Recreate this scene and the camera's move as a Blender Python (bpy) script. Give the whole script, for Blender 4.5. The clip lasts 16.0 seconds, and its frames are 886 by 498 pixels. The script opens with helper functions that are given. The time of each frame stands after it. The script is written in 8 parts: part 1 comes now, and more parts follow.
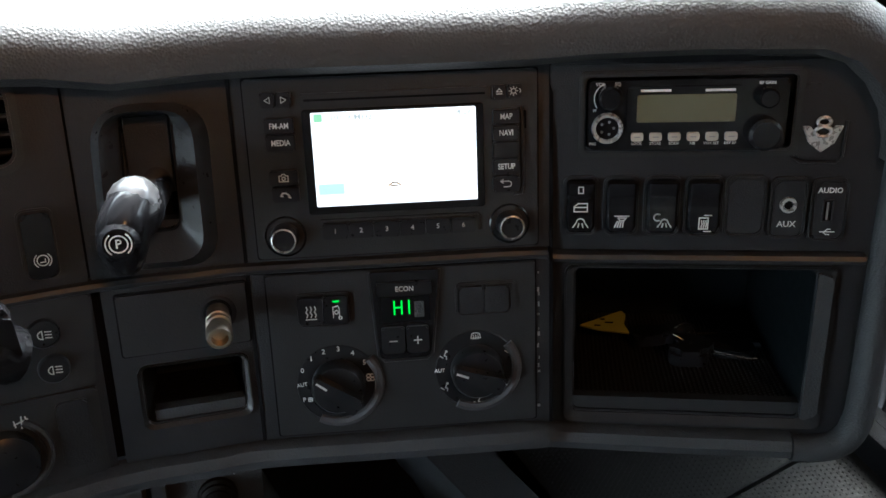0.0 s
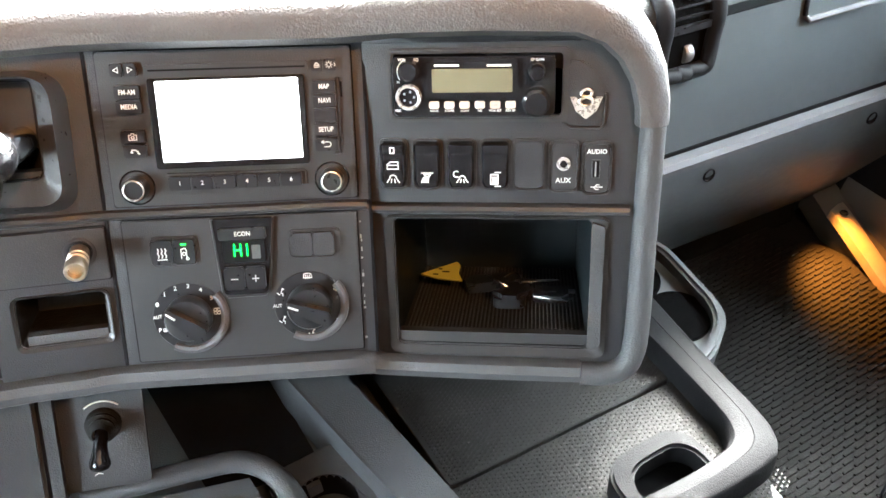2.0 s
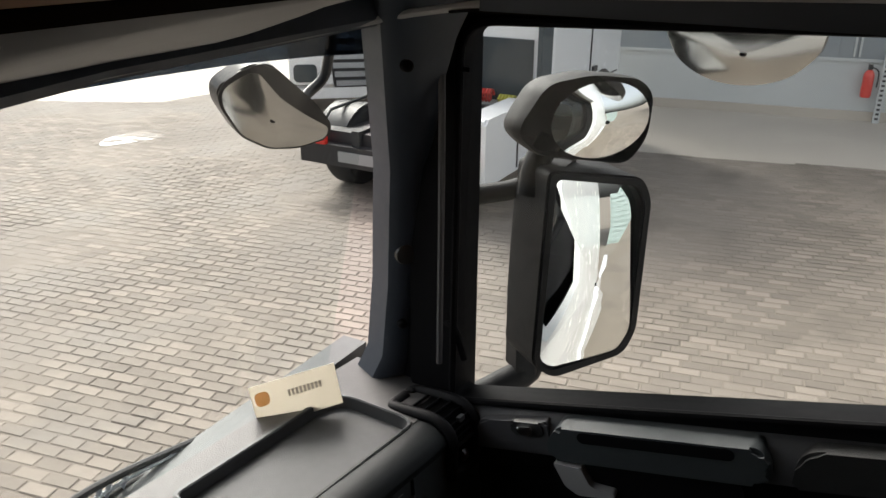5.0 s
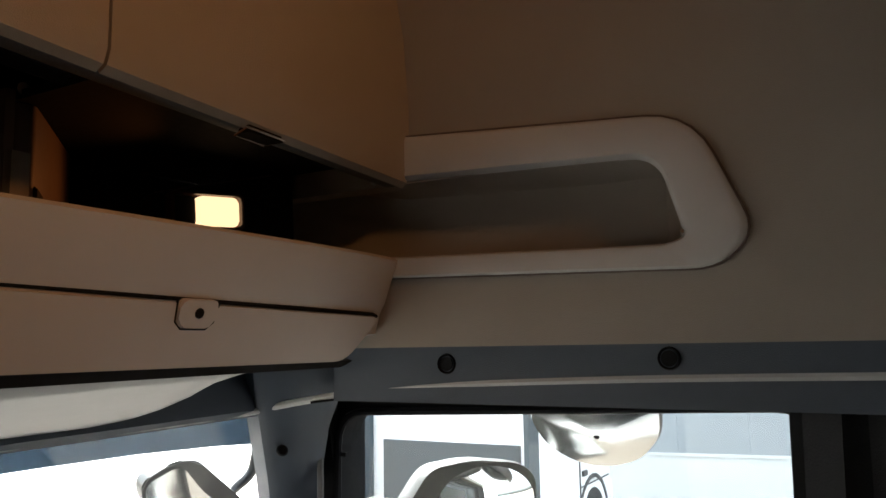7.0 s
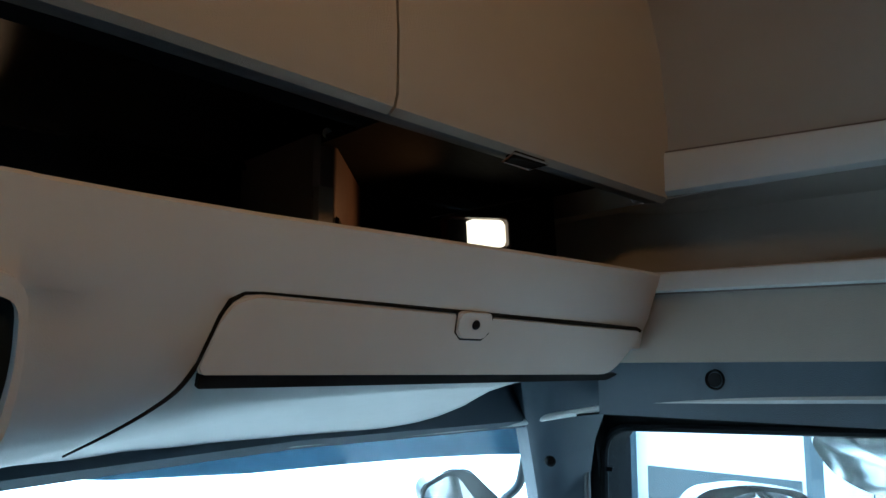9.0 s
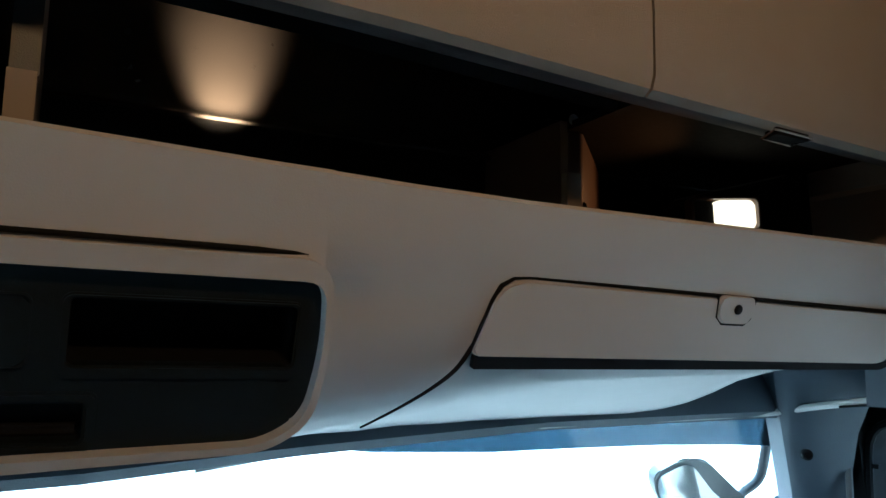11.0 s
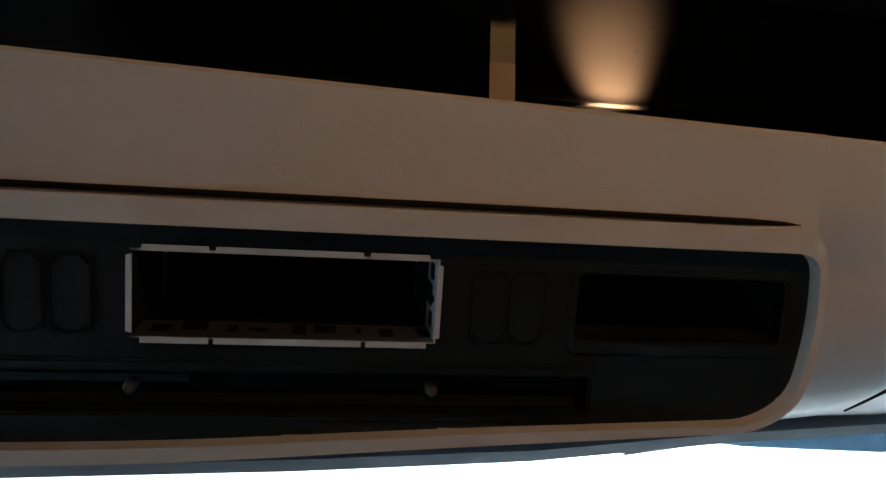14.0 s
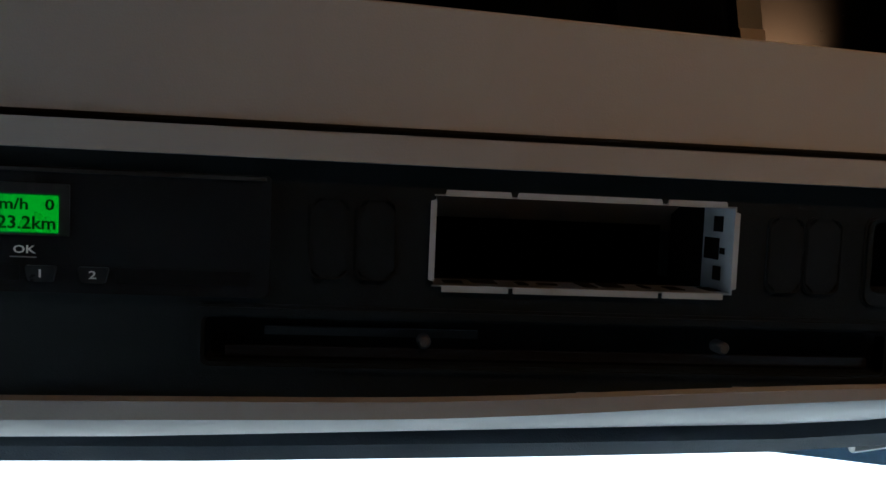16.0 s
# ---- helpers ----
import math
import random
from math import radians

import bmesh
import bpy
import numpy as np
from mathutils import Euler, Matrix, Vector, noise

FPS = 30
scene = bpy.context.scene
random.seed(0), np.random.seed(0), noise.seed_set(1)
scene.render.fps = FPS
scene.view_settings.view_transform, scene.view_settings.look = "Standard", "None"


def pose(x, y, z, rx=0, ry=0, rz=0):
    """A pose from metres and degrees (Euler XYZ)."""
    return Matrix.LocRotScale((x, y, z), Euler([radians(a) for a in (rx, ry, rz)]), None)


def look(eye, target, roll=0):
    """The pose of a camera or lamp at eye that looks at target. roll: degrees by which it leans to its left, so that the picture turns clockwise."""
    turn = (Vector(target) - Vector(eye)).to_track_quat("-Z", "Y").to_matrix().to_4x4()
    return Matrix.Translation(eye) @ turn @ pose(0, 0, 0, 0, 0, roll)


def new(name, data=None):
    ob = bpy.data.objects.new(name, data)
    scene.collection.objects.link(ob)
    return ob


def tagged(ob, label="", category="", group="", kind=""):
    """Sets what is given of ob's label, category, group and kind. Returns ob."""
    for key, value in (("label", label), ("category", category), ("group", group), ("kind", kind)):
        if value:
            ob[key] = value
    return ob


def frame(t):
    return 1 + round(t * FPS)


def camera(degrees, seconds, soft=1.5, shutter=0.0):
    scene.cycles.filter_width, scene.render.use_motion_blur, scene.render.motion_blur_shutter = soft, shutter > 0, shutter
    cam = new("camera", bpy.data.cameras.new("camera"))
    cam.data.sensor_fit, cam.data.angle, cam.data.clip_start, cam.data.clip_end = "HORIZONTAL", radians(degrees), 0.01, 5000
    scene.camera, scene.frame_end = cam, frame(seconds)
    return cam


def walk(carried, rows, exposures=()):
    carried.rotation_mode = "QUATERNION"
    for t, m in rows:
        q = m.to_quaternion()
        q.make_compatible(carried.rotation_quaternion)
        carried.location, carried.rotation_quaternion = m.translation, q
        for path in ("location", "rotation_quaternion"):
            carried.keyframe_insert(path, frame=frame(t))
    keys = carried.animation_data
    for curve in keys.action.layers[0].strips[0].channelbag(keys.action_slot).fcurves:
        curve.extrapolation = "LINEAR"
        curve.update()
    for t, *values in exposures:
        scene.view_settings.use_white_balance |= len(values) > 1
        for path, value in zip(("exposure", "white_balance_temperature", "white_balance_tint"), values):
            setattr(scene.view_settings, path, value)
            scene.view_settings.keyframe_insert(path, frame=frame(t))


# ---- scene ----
cam = camera(58.5, 16.0)
PATH = [
    (0, (0.437, 0.554, 1.69), (1.066, 1.878, 0.329), -5.7),
    (0.5, (0.437, 0.528, 1.679), (1.075, 1.857, 0.327), -5.1),
    (1, (0.451, 0.483, 1.682), (1.09, 1.802, 0.321), -4.8),
    (1.5, (0.473, 0.446, 1.7), (1.129, 1.737, 0.32), -4.2),
    (2, (0.493, 0.429, 1.722), (1.154, 1.712, 0.337), -4.1),
    (2.5, (0.516, 0.421, 1.75), (1.223, 1.672, 0.359), -3.7),
    (3, (0.542, 0.41, 1.787), (1.35, 1.602, 0.399), -3.2),
    (3.5, (0.561, 0.406, 1.83), (1.55, 1.579, 0.546), -2.5),
    (4, (0.574, 0.416, 1.898), (1.787, 1.566, 0.8), -1.8),
    (4.5, (0.575, 0.423, 1.96), (2.016, 1.46, 1.039), -0.4),
    (5, (0.579, 0.443, 2.025), (2.187, 1.363, 1.272), 0.4),
    (5.2, (0.586, 0.449, 2.033), (2.249, 1.353, 1.386), 0.5),
    (7.3, (0.541, 0.193, 2.005), (2.248, 1.194, 2.289), -0.9),
    (7.5, (0.542, 0.2, 2.003), (2.246, 1.207, 2.292), -0.9),
    (8, (0.535, 0.204, 2.002), (2.176, 1.309, 2.302), -0.7),
    (8.5, (0.523, 0.202, 2.0), (1.996, 1.52, 2.308), -0.3),
    (9, (0.508, 0.189, 1.998), (1.82, 1.668, 2.3), 0.2),
    (11.5, (0.449, 0.218, 1.994), (1.26, 2.027, 2.254), 1.2),
    (12, (0.426, 0.233, 1.984), (1.161, 2.074, 2.25), 1.1),
    (12.5, (0.375, 0.243, 1.981), (1.05, 2.107, 2.247), 0.7),
    (13, (0.35, 0.239, 1.983), (0.9, 2.145, 2.236), 0.8),
    (13.5, (0.321, 0.252, 1.994), (0.765, 2.191, 2.206), 1.3),
    (14, (0.306, 0.265, 1.975), (0.626, 2.223, 2.227), 1.2),
    (14.5, (0.301, 0.27, 1.944), (0.52, 2.233, 2.259), 1.2),
    (15, (0.258, 0.294, 1.906), (0.526, 2.235, 2.307), 0.5),
    (15.5, (0.183, 0.307, 1.897), (0.453, 2.232, 2.366), 0.2),
    (16, (0.15, 0.311, 1.895), (0.381, 2.246, 2.344), 0.5),
]
EXPOSURE = [(0, 4.3, 5850, 5), (0.5, 5.0, 5850, 5), (1.0, 6.15, 6000, 5), (1.5, 6.9, 6150, 6), (2.0, 7.25, 6250, 7), (2.5, 6.75, 6150, 6), (3.0, 5.65, 6200, 8), (3.5, 4.55, 6400, 9), (4.2, 1.85, 6600, 12), (4.6, 1.5, 6700, 13), (5.2, 1.25, 6700, 13), (7.3, 3.6, 5950, 6), (8.0, 3.75, 5150, -2), (8.7, 3.75, 4250, -11), (9.2, 3.75, 4100, -12), (12.0, 3.95, 4300, -10), (13.0, 3.8, 4700, -5), (14.5, 3.75, 4950, -1), (15.5, 3.6, 4850, -1), (16, 3.3, 4750, -2)]
walk(cam, [(t, look(eye, target, roll)) for t, eye, target, roll in PATH], EXPOSURE)

# ---- world and light: overcast noon, two small warm lamps in the cab ----
world = bpy.data.worlds.new("overcast_sky")
scene.world = world
world.use_nodes = True
wn, wl = world.node_tree.nodes, world.node_tree.links
sky = wn.new("ShaderNodeTexSky")
sky.sky_type, sky.sun_disc = "NISHITA", False
sky.sun_elevation, sky.sun_rotation = radians(40), radians(35)
sky.air_density, sky.dust_density, sky.ozone_density = 1.0, 6.0, 1.0
pale = wn.new("ShaderNodeHueSaturation")
pale.inputs["Saturation"].default_value = 0.3
wl.new(sky.outputs[0], pale.inputs["Color"])
wl.new(pale.outputs[0], wn["Background"].inputs[0])
wn["Background"].inputs[1].default_value = 0.15

sun_data = bpy.data.lights.new("sun", "SUN")
sun_data.energy, sun_data.angle, sun_data.color = 1.2, radians(25), (1.0, 0.96, 0.9)
sun = new("sun", sun_data)
sun.matrix_world = look((0, 0, 0), (-math.sin(radians(35)) * math.cos(radians(40)), -math.cos(radians(35)) * math.cos(radians(40)), -math.sin(radians(40))))


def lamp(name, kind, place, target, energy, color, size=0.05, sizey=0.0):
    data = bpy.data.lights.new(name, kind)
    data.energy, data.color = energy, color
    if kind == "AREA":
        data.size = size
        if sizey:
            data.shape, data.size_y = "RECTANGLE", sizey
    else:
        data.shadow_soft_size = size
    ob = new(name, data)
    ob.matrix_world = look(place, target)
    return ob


WARM = (1.0, 0.5, 0.2)
near = lamp("shelf_light", "SPOT", (1.172, 0.905, 2.180), (0.97, 0.95, 2.17), 0.03, (1.0, 0.30, 0.06), 0.012)
near.data.spot_size, near.data.spot_blend = radians(120), 0.8
middle = lamp("middle_shelf_light", "SPOT", (0.620, 1.012, 2.20), (0.622, 1.077, 2.29), 3.4, WARM, 0.012)
middle.data.spot_size, middle.data.spot_blend = radians(54), 1.0
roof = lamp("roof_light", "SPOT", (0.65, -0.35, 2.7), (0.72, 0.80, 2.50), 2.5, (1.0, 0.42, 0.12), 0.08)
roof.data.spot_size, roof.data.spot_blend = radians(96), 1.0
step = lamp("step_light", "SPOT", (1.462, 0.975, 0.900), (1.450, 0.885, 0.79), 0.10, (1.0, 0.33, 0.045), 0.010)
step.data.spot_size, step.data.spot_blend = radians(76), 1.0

# ---- materials ----


def material(name, base, rough=0.5, metal=0.0, grain=0.0, grain_scale=400.0, mottle=0.12, mottle_scale=9.0, spec=0.5, coat=0.0, kind="noise", object_random=0.0, rough_var=0.08):
    m = bpy.data.materials.new(name)
    m.use_nodes = True
    n, l = m.node_tree.nodes, m.node_tree.links
    p = n["Principled BSDF"]
    p.inputs["Roughness"].default_value, p.inputs["Metallic"].default_value = rough, metal
    p.inputs["Specular IOR Level"].default_value, p.inputs["Coat Weight"].default_value = spec, coat
    tc = n.new("ShaderNodeTexCoord")
    big = n.new("ShaderNodeTexNoise")
    big.inputs["Scale"].default_value, big.inputs["Detail"].default_value = mottle_scale, 6
    l.new(tc.outputs["Object"], big.inputs["Vector"])
    ramp = n.new("ShaderNodeMapRange")
    ramp.inputs["To Min"].default_value, ramp.inputs["To Max"].default_value = 1 - mottle, 1 + mottle
    l.new(big.outputs[0], ramp.inputs["Value"])
    mul = n.new("ShaderNodeVectorMath")
    mul.operation = "SCALE"
    mul.inputs[0].default_value = base
    l.new(ramp.outputs[0], mul.inputs["Scale"])
    out = mul.outputs[0]
    if object_random:
        info = n.new("ShaderNodeObjectInfo")
        geo = n.new("ShaderNodeNewGeometry")
        both = n.new("ShaderNodeMath")
        both.operation = "ADD"
        l.new(info.outputs["Random"], both.inputs[0])
        l.new(geo.outputs["Random Per Island"], both.inputs[1])
        r2 = n.new("ShaderNodeMapRange")
        r2.inputs["From Max"].default_value = 2.0
        r2.inputs["To Min"].default_value, r2.inputs["To Max"].default_value = 1 - object_random, 1 + object_random
        l.new(both.outputs[0], r2.inputs["Value"])
        mul2 = n.new("ShaderNodeVectorMath")
        mul2.operation = "SCALE"
        l.new(out, mul2.inputs[0])
        l.new(r2.outputs[0], mul2.inputs["Scale"])
        out = mul2.outputs[0]
    l.new(out, p.inputs["Base Color"])
    rr = n.new("ShaderNodeMapRange")
    rr.inputs["To Min"].default_value, rr.inputs["To Max"].default_value = max(0.0, rough - rough_var), min(1.0, rough + rough_var)
    fine = n.new("ShaderNodeTexNoise")
    fine.inputs["Scale"].default_value, fine.inputs["Detail"].default_value = mottle_scale * 6, 4
    l.new(tc.outputs["Object"], fine.inputs["Vector"])
    l.new(fine.outputs[0], rr.inputs["Value"])
    l.new(rr.outputs[0], p.inputs["Roughness"])
    if grain:
        if kind == "leather":
            tex = n.new("ShaderNodeTexVoronoi")
            tex.inputs["Scale"].default_value = grain_scale
            src = tex.outputs["Distance"]
        else:
            tex = n.new("ShaderNodeTexNoise")
            tex.inputs["Scale"].default_value, tex.inputs["Detail"].default_value = grain_scale, 3
            src = tex.outputs[0]
        l.new(tc.outputs["Object"], tex.inputs["Vector"])
        bump = n.new("ShaderNodeBump")
        bump.inputs["Strength"].default_value, bump.inputs["Distance"].default_value = grain, 0.002
        l.new(src, bump.inputs["Height"])
        l.new(bump.outputs[0], p.inputs["Normal"])
    return m


def glow(name, color, strength, base=(0.02, 0.02, 0.02)):
    m = material(name, base, 0.3)
    p = m.node_tree.nodes["Principled BSDF"]
    p.inputs["Emission Color"].default_value = (*color, 1)
    p.inputs["Emission Strength"].default_value = strength
    return m


def clear_glass(name, tint=(0.93, 0.96, 0.95), gloss=0.05):
    m = bpy.data.materials.new(name)
    m.use_nodes = True
    n, l = m.node_tree.nodes, m.node_tree.links
    n.remove(n["Principled BSDF"])
    tr, gl, mix, fr = n.new("ShaderNodeBsdfTransparent"), n.new("ShaderNodeBsdfGlossy"), n.new("ShaderNodeMixShader"), n.new("ShaderNodeLayerWeight")
    tr.inputs[0].default_value, gl.inputs["Roughness"].default_value = (*tint, 1), 0.01
    fr.inputs["Blend"].default_value = 0.5
    pw, sc = n.new("ShaderNodeMath"), n.new("ShaderNodeMath")
    pw.operation, sc.operation = "POWER", "MULTIPLY_ADD"
    pw.inputs[1].default_value, sc.inputs[1].default_value, sc.inputs[2].default_value = 5.0, 0.4, gloss * 0.5
    l.new(fr.outputs["Facing"], pw.inputs[0])
    l.new(pw.outputs[0], sc.inputs[0])
    l.new(sc.outputs[0], mix.inputs[0])
    l.new(tr.outputs[0], mix.inputs[1])
    l.new(gl.outputs[0], mix.inputs[2])
    l.new(mix.outputs[0], n["Material Output"].inputs[0])
    return m


def yard(name, base, rough, spread):
    """Stone or sand under a film of mud: the mud lies in wide patches with ragged rims and is darker where it is wet."""
    m = bpy.data.materials.new(name)
    m.use_nodes = True
    n, l = m.node_tree.nodes, m.node_tree.links
    p = n["Principled BSDF"]
    geo, info = n.new("ShaderNodeNewGeometry"), n.new("ShaderNodeObjectInfo")
    noises = []
    for scale, detail in ((0.33, 7), (1.1, 6), (14.0, 5)):
        t = n.new("ShaderNodeTexNoise")
        t.inputs["Scale"].default_value, t.inputs["Detail"].default_value = scale, detail
        l.new(geo.outputs["Position"], t.inputs["Vector"])
        noises.append(t)

    def spread_of(src, lo, hi, a, b):
        r = n.new("ShaderNodeMapRange")
        r.interpolation_type = "SMOOTHSTEP"
        r.inputs["From Min"].default_value, r.inputs["From Max"].default_value = lo, hi
        r.inputs["To Min"].default_value, r.inputs["To Max"].default_value = a, b
        l.new(src, r.inputs["Value"])
        return r.outputs[0]

    def blend(fac, a, b):
        mx = n.new("ShaderNodeMix")
        mx.data_type = "RGBA"
        l.new(fac, mx.inputs["Factor"])
        for sock, v in ((mx.inputs["A"], a), (mx.inputs["B"], b)):
            if isinstance(v, tuple):
                sock.default_value = (*v, 1)
            else:
                l.new(v, sock)
        return mx.outputs["Result"]

    both = n.new("ShaderNodeMath")
    both.operation = "ADD"
    l.new(info.outputs["Random"], both.inputs[0])
    l.new(geo.outputs["Random Per Island"], both.inputs[1])
    one = spread_of(both.outputs[0], 0.0, 2.0, 1 - spread, 1 + spread)
    sc = n.new("ShaderNodeVectorMath")
    sc.operation = "SCALE"
    sc.inputs[0].default_value = base
    l.new(one, sc.inputs["Scale"])
    mud = spread_of(noises[0].outputs[0], 0.45, 0.62, 0.0, 0.92)
    thin = spread_of(noises[1].outputs[0], 0.35, 0.70, 0.05, 0.55)
    colour = blend(thin, sc.outputs[0], (0.215, 0.180, 0.145))
    colour = blend(mud, colour, (0.205, 0.178, 0.152))
    wet = spread_of(noises[1].outputs[0], 0.50, 0.66, 0.0, 0.6)
    colour = blend(wet, colour, (0.125, 0.106, 0.087))
    l.new(colour, p.inputs["Base Color"])
    l.new(spread_of(noises[1].outputs[0], 0.45, 0.70, rough, rough - 0.12), p.inputs["Roughness"])
    bump = n.new("ShaderNodeBump")
    bump.inputs["Strength"].default_value, bump.inputs["Distance"].default_value = 0.5, 0.006
    l.new(noises[2].outputs[0], bump.inputs["Height"])
    l.new(bump.outputs[0], p.inputs["Normal"])
    return m


M_PANEL = material("black_grained_plastic", (0.0215, 0.0222, 0.0246), 0.42, grain=0.2, grain_scale=900, mottle_scale=25)
M_SATIN = material("satin_black_plastic", (0.031, 0.031, 0.032), 0.32, grain=0.12, grain_scale=900, mottle_scale=25)
M_GLOSS = material("gloss_black_plastic", (0.012, 0.012, 0.0135), 0.16, mottle_scale=30, rough_var=0.05)
M_BUTTON = material("button_black_plastic", (0.014, 0.014, 0.0155), 0.30, mottle_scale=40)
# near black for black parts, and for shade in slots, gaps and recesses
M_DARK = material("black_parts_and_recess_shade", (0.005, 0.005, 0.006), 0.75, mottle_scale=20, spec=0.12)
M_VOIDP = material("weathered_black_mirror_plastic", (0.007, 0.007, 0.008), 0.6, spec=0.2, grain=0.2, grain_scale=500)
# darker still: depth shade put into shallow throats, wells and the cage
M_VOID = material("depth_shade_black", (0.0015, 0.0015, 0.0016), 0.9, spec=0.05)
M_LEATHER = material("grey_dash_leather", (0.062, 0.060, 0.060), 0.52, grain=0.22, grain_scale=600, kind="leather", mottle_scale=12)
M_GREYP = material("charcoal_lower_plastic", (0.050, 0.052, 0.055), 0.6, grain=0.3, grain_scale=700, mottle_scale=14)
M_TEAL = material("slate_door_plastic", (0.054, 0.063, 0.067), 0.48, grain=0.3, grain_scale=800, mottle_scale=14)
M_PADDED = material("padded_black_dash_edge", (0.016, 0.019, 0.020), 0.55, grain=0.3, grain_scale=700, mottle_scale=14, spec=0.3)
M_PILLAR = material("pillar_grey_plastic", (0.075, 0.075, 0.08), 0.6, grain=0.3, grain_scale=700, mottle_scale=12)
M_RUBBER = material("rubber_mat", (0.014, 0.013, 0.012), 0.6, grain=0.4, grain_scale=300, mottle=0.3, mottle_scale=20, spec=0.2)
M_MATTE = material("matte_black_tray_plastic", (0.006, 0.006, 0.0065), 0.7, grain=0.3, grain_scale=700, mottle=0.2, mottle_scale=20, spec=0.1)
M_WHITE = material("white_print", (0.85, 0.85, 0.84), 0.5, mottle=0.05)
M_GREYPRINT = material("grey_print", (0.30, 0.30, 0.30), 0.5, mottle=0.05)
M_CHROME = material("chrome", (0.75, 0.74, 0.72), 0.16, metal=1.0, mottle=0.05, mottle_scale=60)
M_BRASS = material("worn_nickel_brass", (0.55, 0.48, 0.38), 0.42, metal=1.0, mottle=0.25, mottle_scale=120)
M_STEEL = material("zinc_steel", (0.50, 0.53, 0.58), 0.38, metal=1.0, mottle=0.15, mottle_scale=40)
M_HOUSING = material("satin_grey_moulding", (0.040, 0.039, 0.040), 0.30, grain=0.1, grain_scale=900, mottle_scale=25)
M_SCREEN = glow("lit_screen", (0.98, 1.0, 1.0), 0.095)
M_GREENLCD = glow("green_lcd", (0.004, 0.75, 0.004), 0.036)
M_GREENSEG = glow("green_segment", (0.02, 1.0, 0.06), 0.06)
M_LENS = glow("lamp_lens", (1.0, 0.62, 0.32), 0.17)
M_AMBER = material("amber_lamp_cover", (0.05, 0.018, 0.005), 0.3)
M_LCD = material("olive_lcd", (0.16, 0.155, 0.10), 0.25, mottle=0.1)
M_BADGE = material("bright_satin_chrome", (0.62, 0.62, 0.61), 0.28, metal=0.55, mottle=0.02, mottle_scale=60)
M_DIMMIRROR = material("tinted_mirror_glass", (0.42, 0.42, 0.41), 0.14, metal=1.0, mottle=0.02, rough_var=0.01)
M_SLATE = material("slate_blue_trim", (0.036, 0.048, 0.068), 0.5, grain=0.25, grain_scale=700)
M_HANDLE = material("pale_handle_plastic", (0.40, 0.40, 0.40), 0.35, mottle=0.06, mottle_scale=30)
M_SILVER = material("worn_satin_silver", (0.22, 0.22, 0.23), 0.32, metal=0.8, mottle=0.2, mottle_scale=60)
M_ZINC = material("dull_zinc", (0.50, 0.55, 0.62), 0.5, metal=0.3, mottle=0.15, mottle_scale=40)
M_DARKWALL = material("dark_unseen_wall_fabric", (0.05, 0.049, 0.048), 0.9, grain=0.4, grain_scale=500)
M_BTNW = material("ivory_button", (0.55, 0.52, 0.45), 0.4)
M_BEIGE = material("beige_headliner", (0.27, 0.238, 0.205), 0.85, grain=0.35, grain_scale=900, mottle=0.08)
# made-up pale tone for unseen upper surfaces, to bounce light onto the dashboard
M_BOUNCE = material("pale_bounce_lining", (0.60, 0.58, 0.55), 0.9, grain=0.3, grain_scale=700, mottle=0.08)
M_LIGHT = material("light_grey_overhead_plastic", (0.42, 0.408, 0.396), 0.6, grain=0.10, grain_scale=800, mottle=0.06)
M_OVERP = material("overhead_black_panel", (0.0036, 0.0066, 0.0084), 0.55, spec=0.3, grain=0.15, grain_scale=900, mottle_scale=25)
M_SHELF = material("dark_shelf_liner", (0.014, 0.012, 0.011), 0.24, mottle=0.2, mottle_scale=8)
M_BROWN = material("brown_divider_plastic", (0.10, 0.07, 0.055), 0.6, mottle=0.1)
M_CURTAIN = material("dark_curtain", (0.02, 0.02, 0.022), 0.9, grain=0.5, grain_scale=500)
M_SEAT = material("grey_seat_leather", (0.029, 0.0295, 0.030), 0.65, grain=0.25, grain_scale=450, kind="leather")
M_YELLOW = material("yellow_key_tag", (0.42, 0.39, 0.05), 0.4)
M_PAPER = material("white_paper_card", (0.78, 0.76, 0.70), 0.7, mottle=0.04)
M_ORANGE = material("orange_print", (0.75, 0.38, 0.10), 0.6)
M_MARK = material("orange_ink_on_paper", (0.85, 0.50, 0.14), 0.6)
M_INK = material("grey_ink_on_paper", (0.45, 0.44, 0.42), 0.6)
for m, tint in ((M_PAPER, (0.80, 0.76, 0.68, 1)), (M_MARK, (0.90, 0.70, 0.48, 1)), (M_INK, (0.50, 0.48, 0.44, 1))):
    pn, pl = m.node_tree.nodes, m.node_tree.links
    through_light, half = pn.new("ShaderNodeBsdfTranslucent"), pn.new("ShaderNodeMixShader")
    through_light.inputs[0].default_value, half.inputs[0].default_value = tint, 0.62
    pl.new(pn["Principled BSDF"].outputs[0], half.inputs[1])
    pl.new(through_light.outputs[0], half.inputs[2])
    pl.new(half.outputs[0], pn["Material Output"].inputs[0])
M_GLASS = clear_glass("window_glass")
M_TINT = clear_glass("smoked_sun_band", (0.10, 0.125, 0.155))
M_MIRROR = material("mirror_silver", (0.85, 0.87, 0.87), 0.01, metal=1.0, mottle=0.01, rough_var=0.005)
M_PAVER = yard("worn_paver", (0.245, 0.208, 0.174), 0.82, 0.36)
M_JOINT = yard("sandy_joint", (0.182, 0.154, 0.126), 0.9, 0.0)
M_CONCRETE = material("pale_concrete_apron", (0.42, 0.38, 0.33), 0.7, grain=0.3, grain_scale=30, mottle=0.2, mottle_scale=0.6)
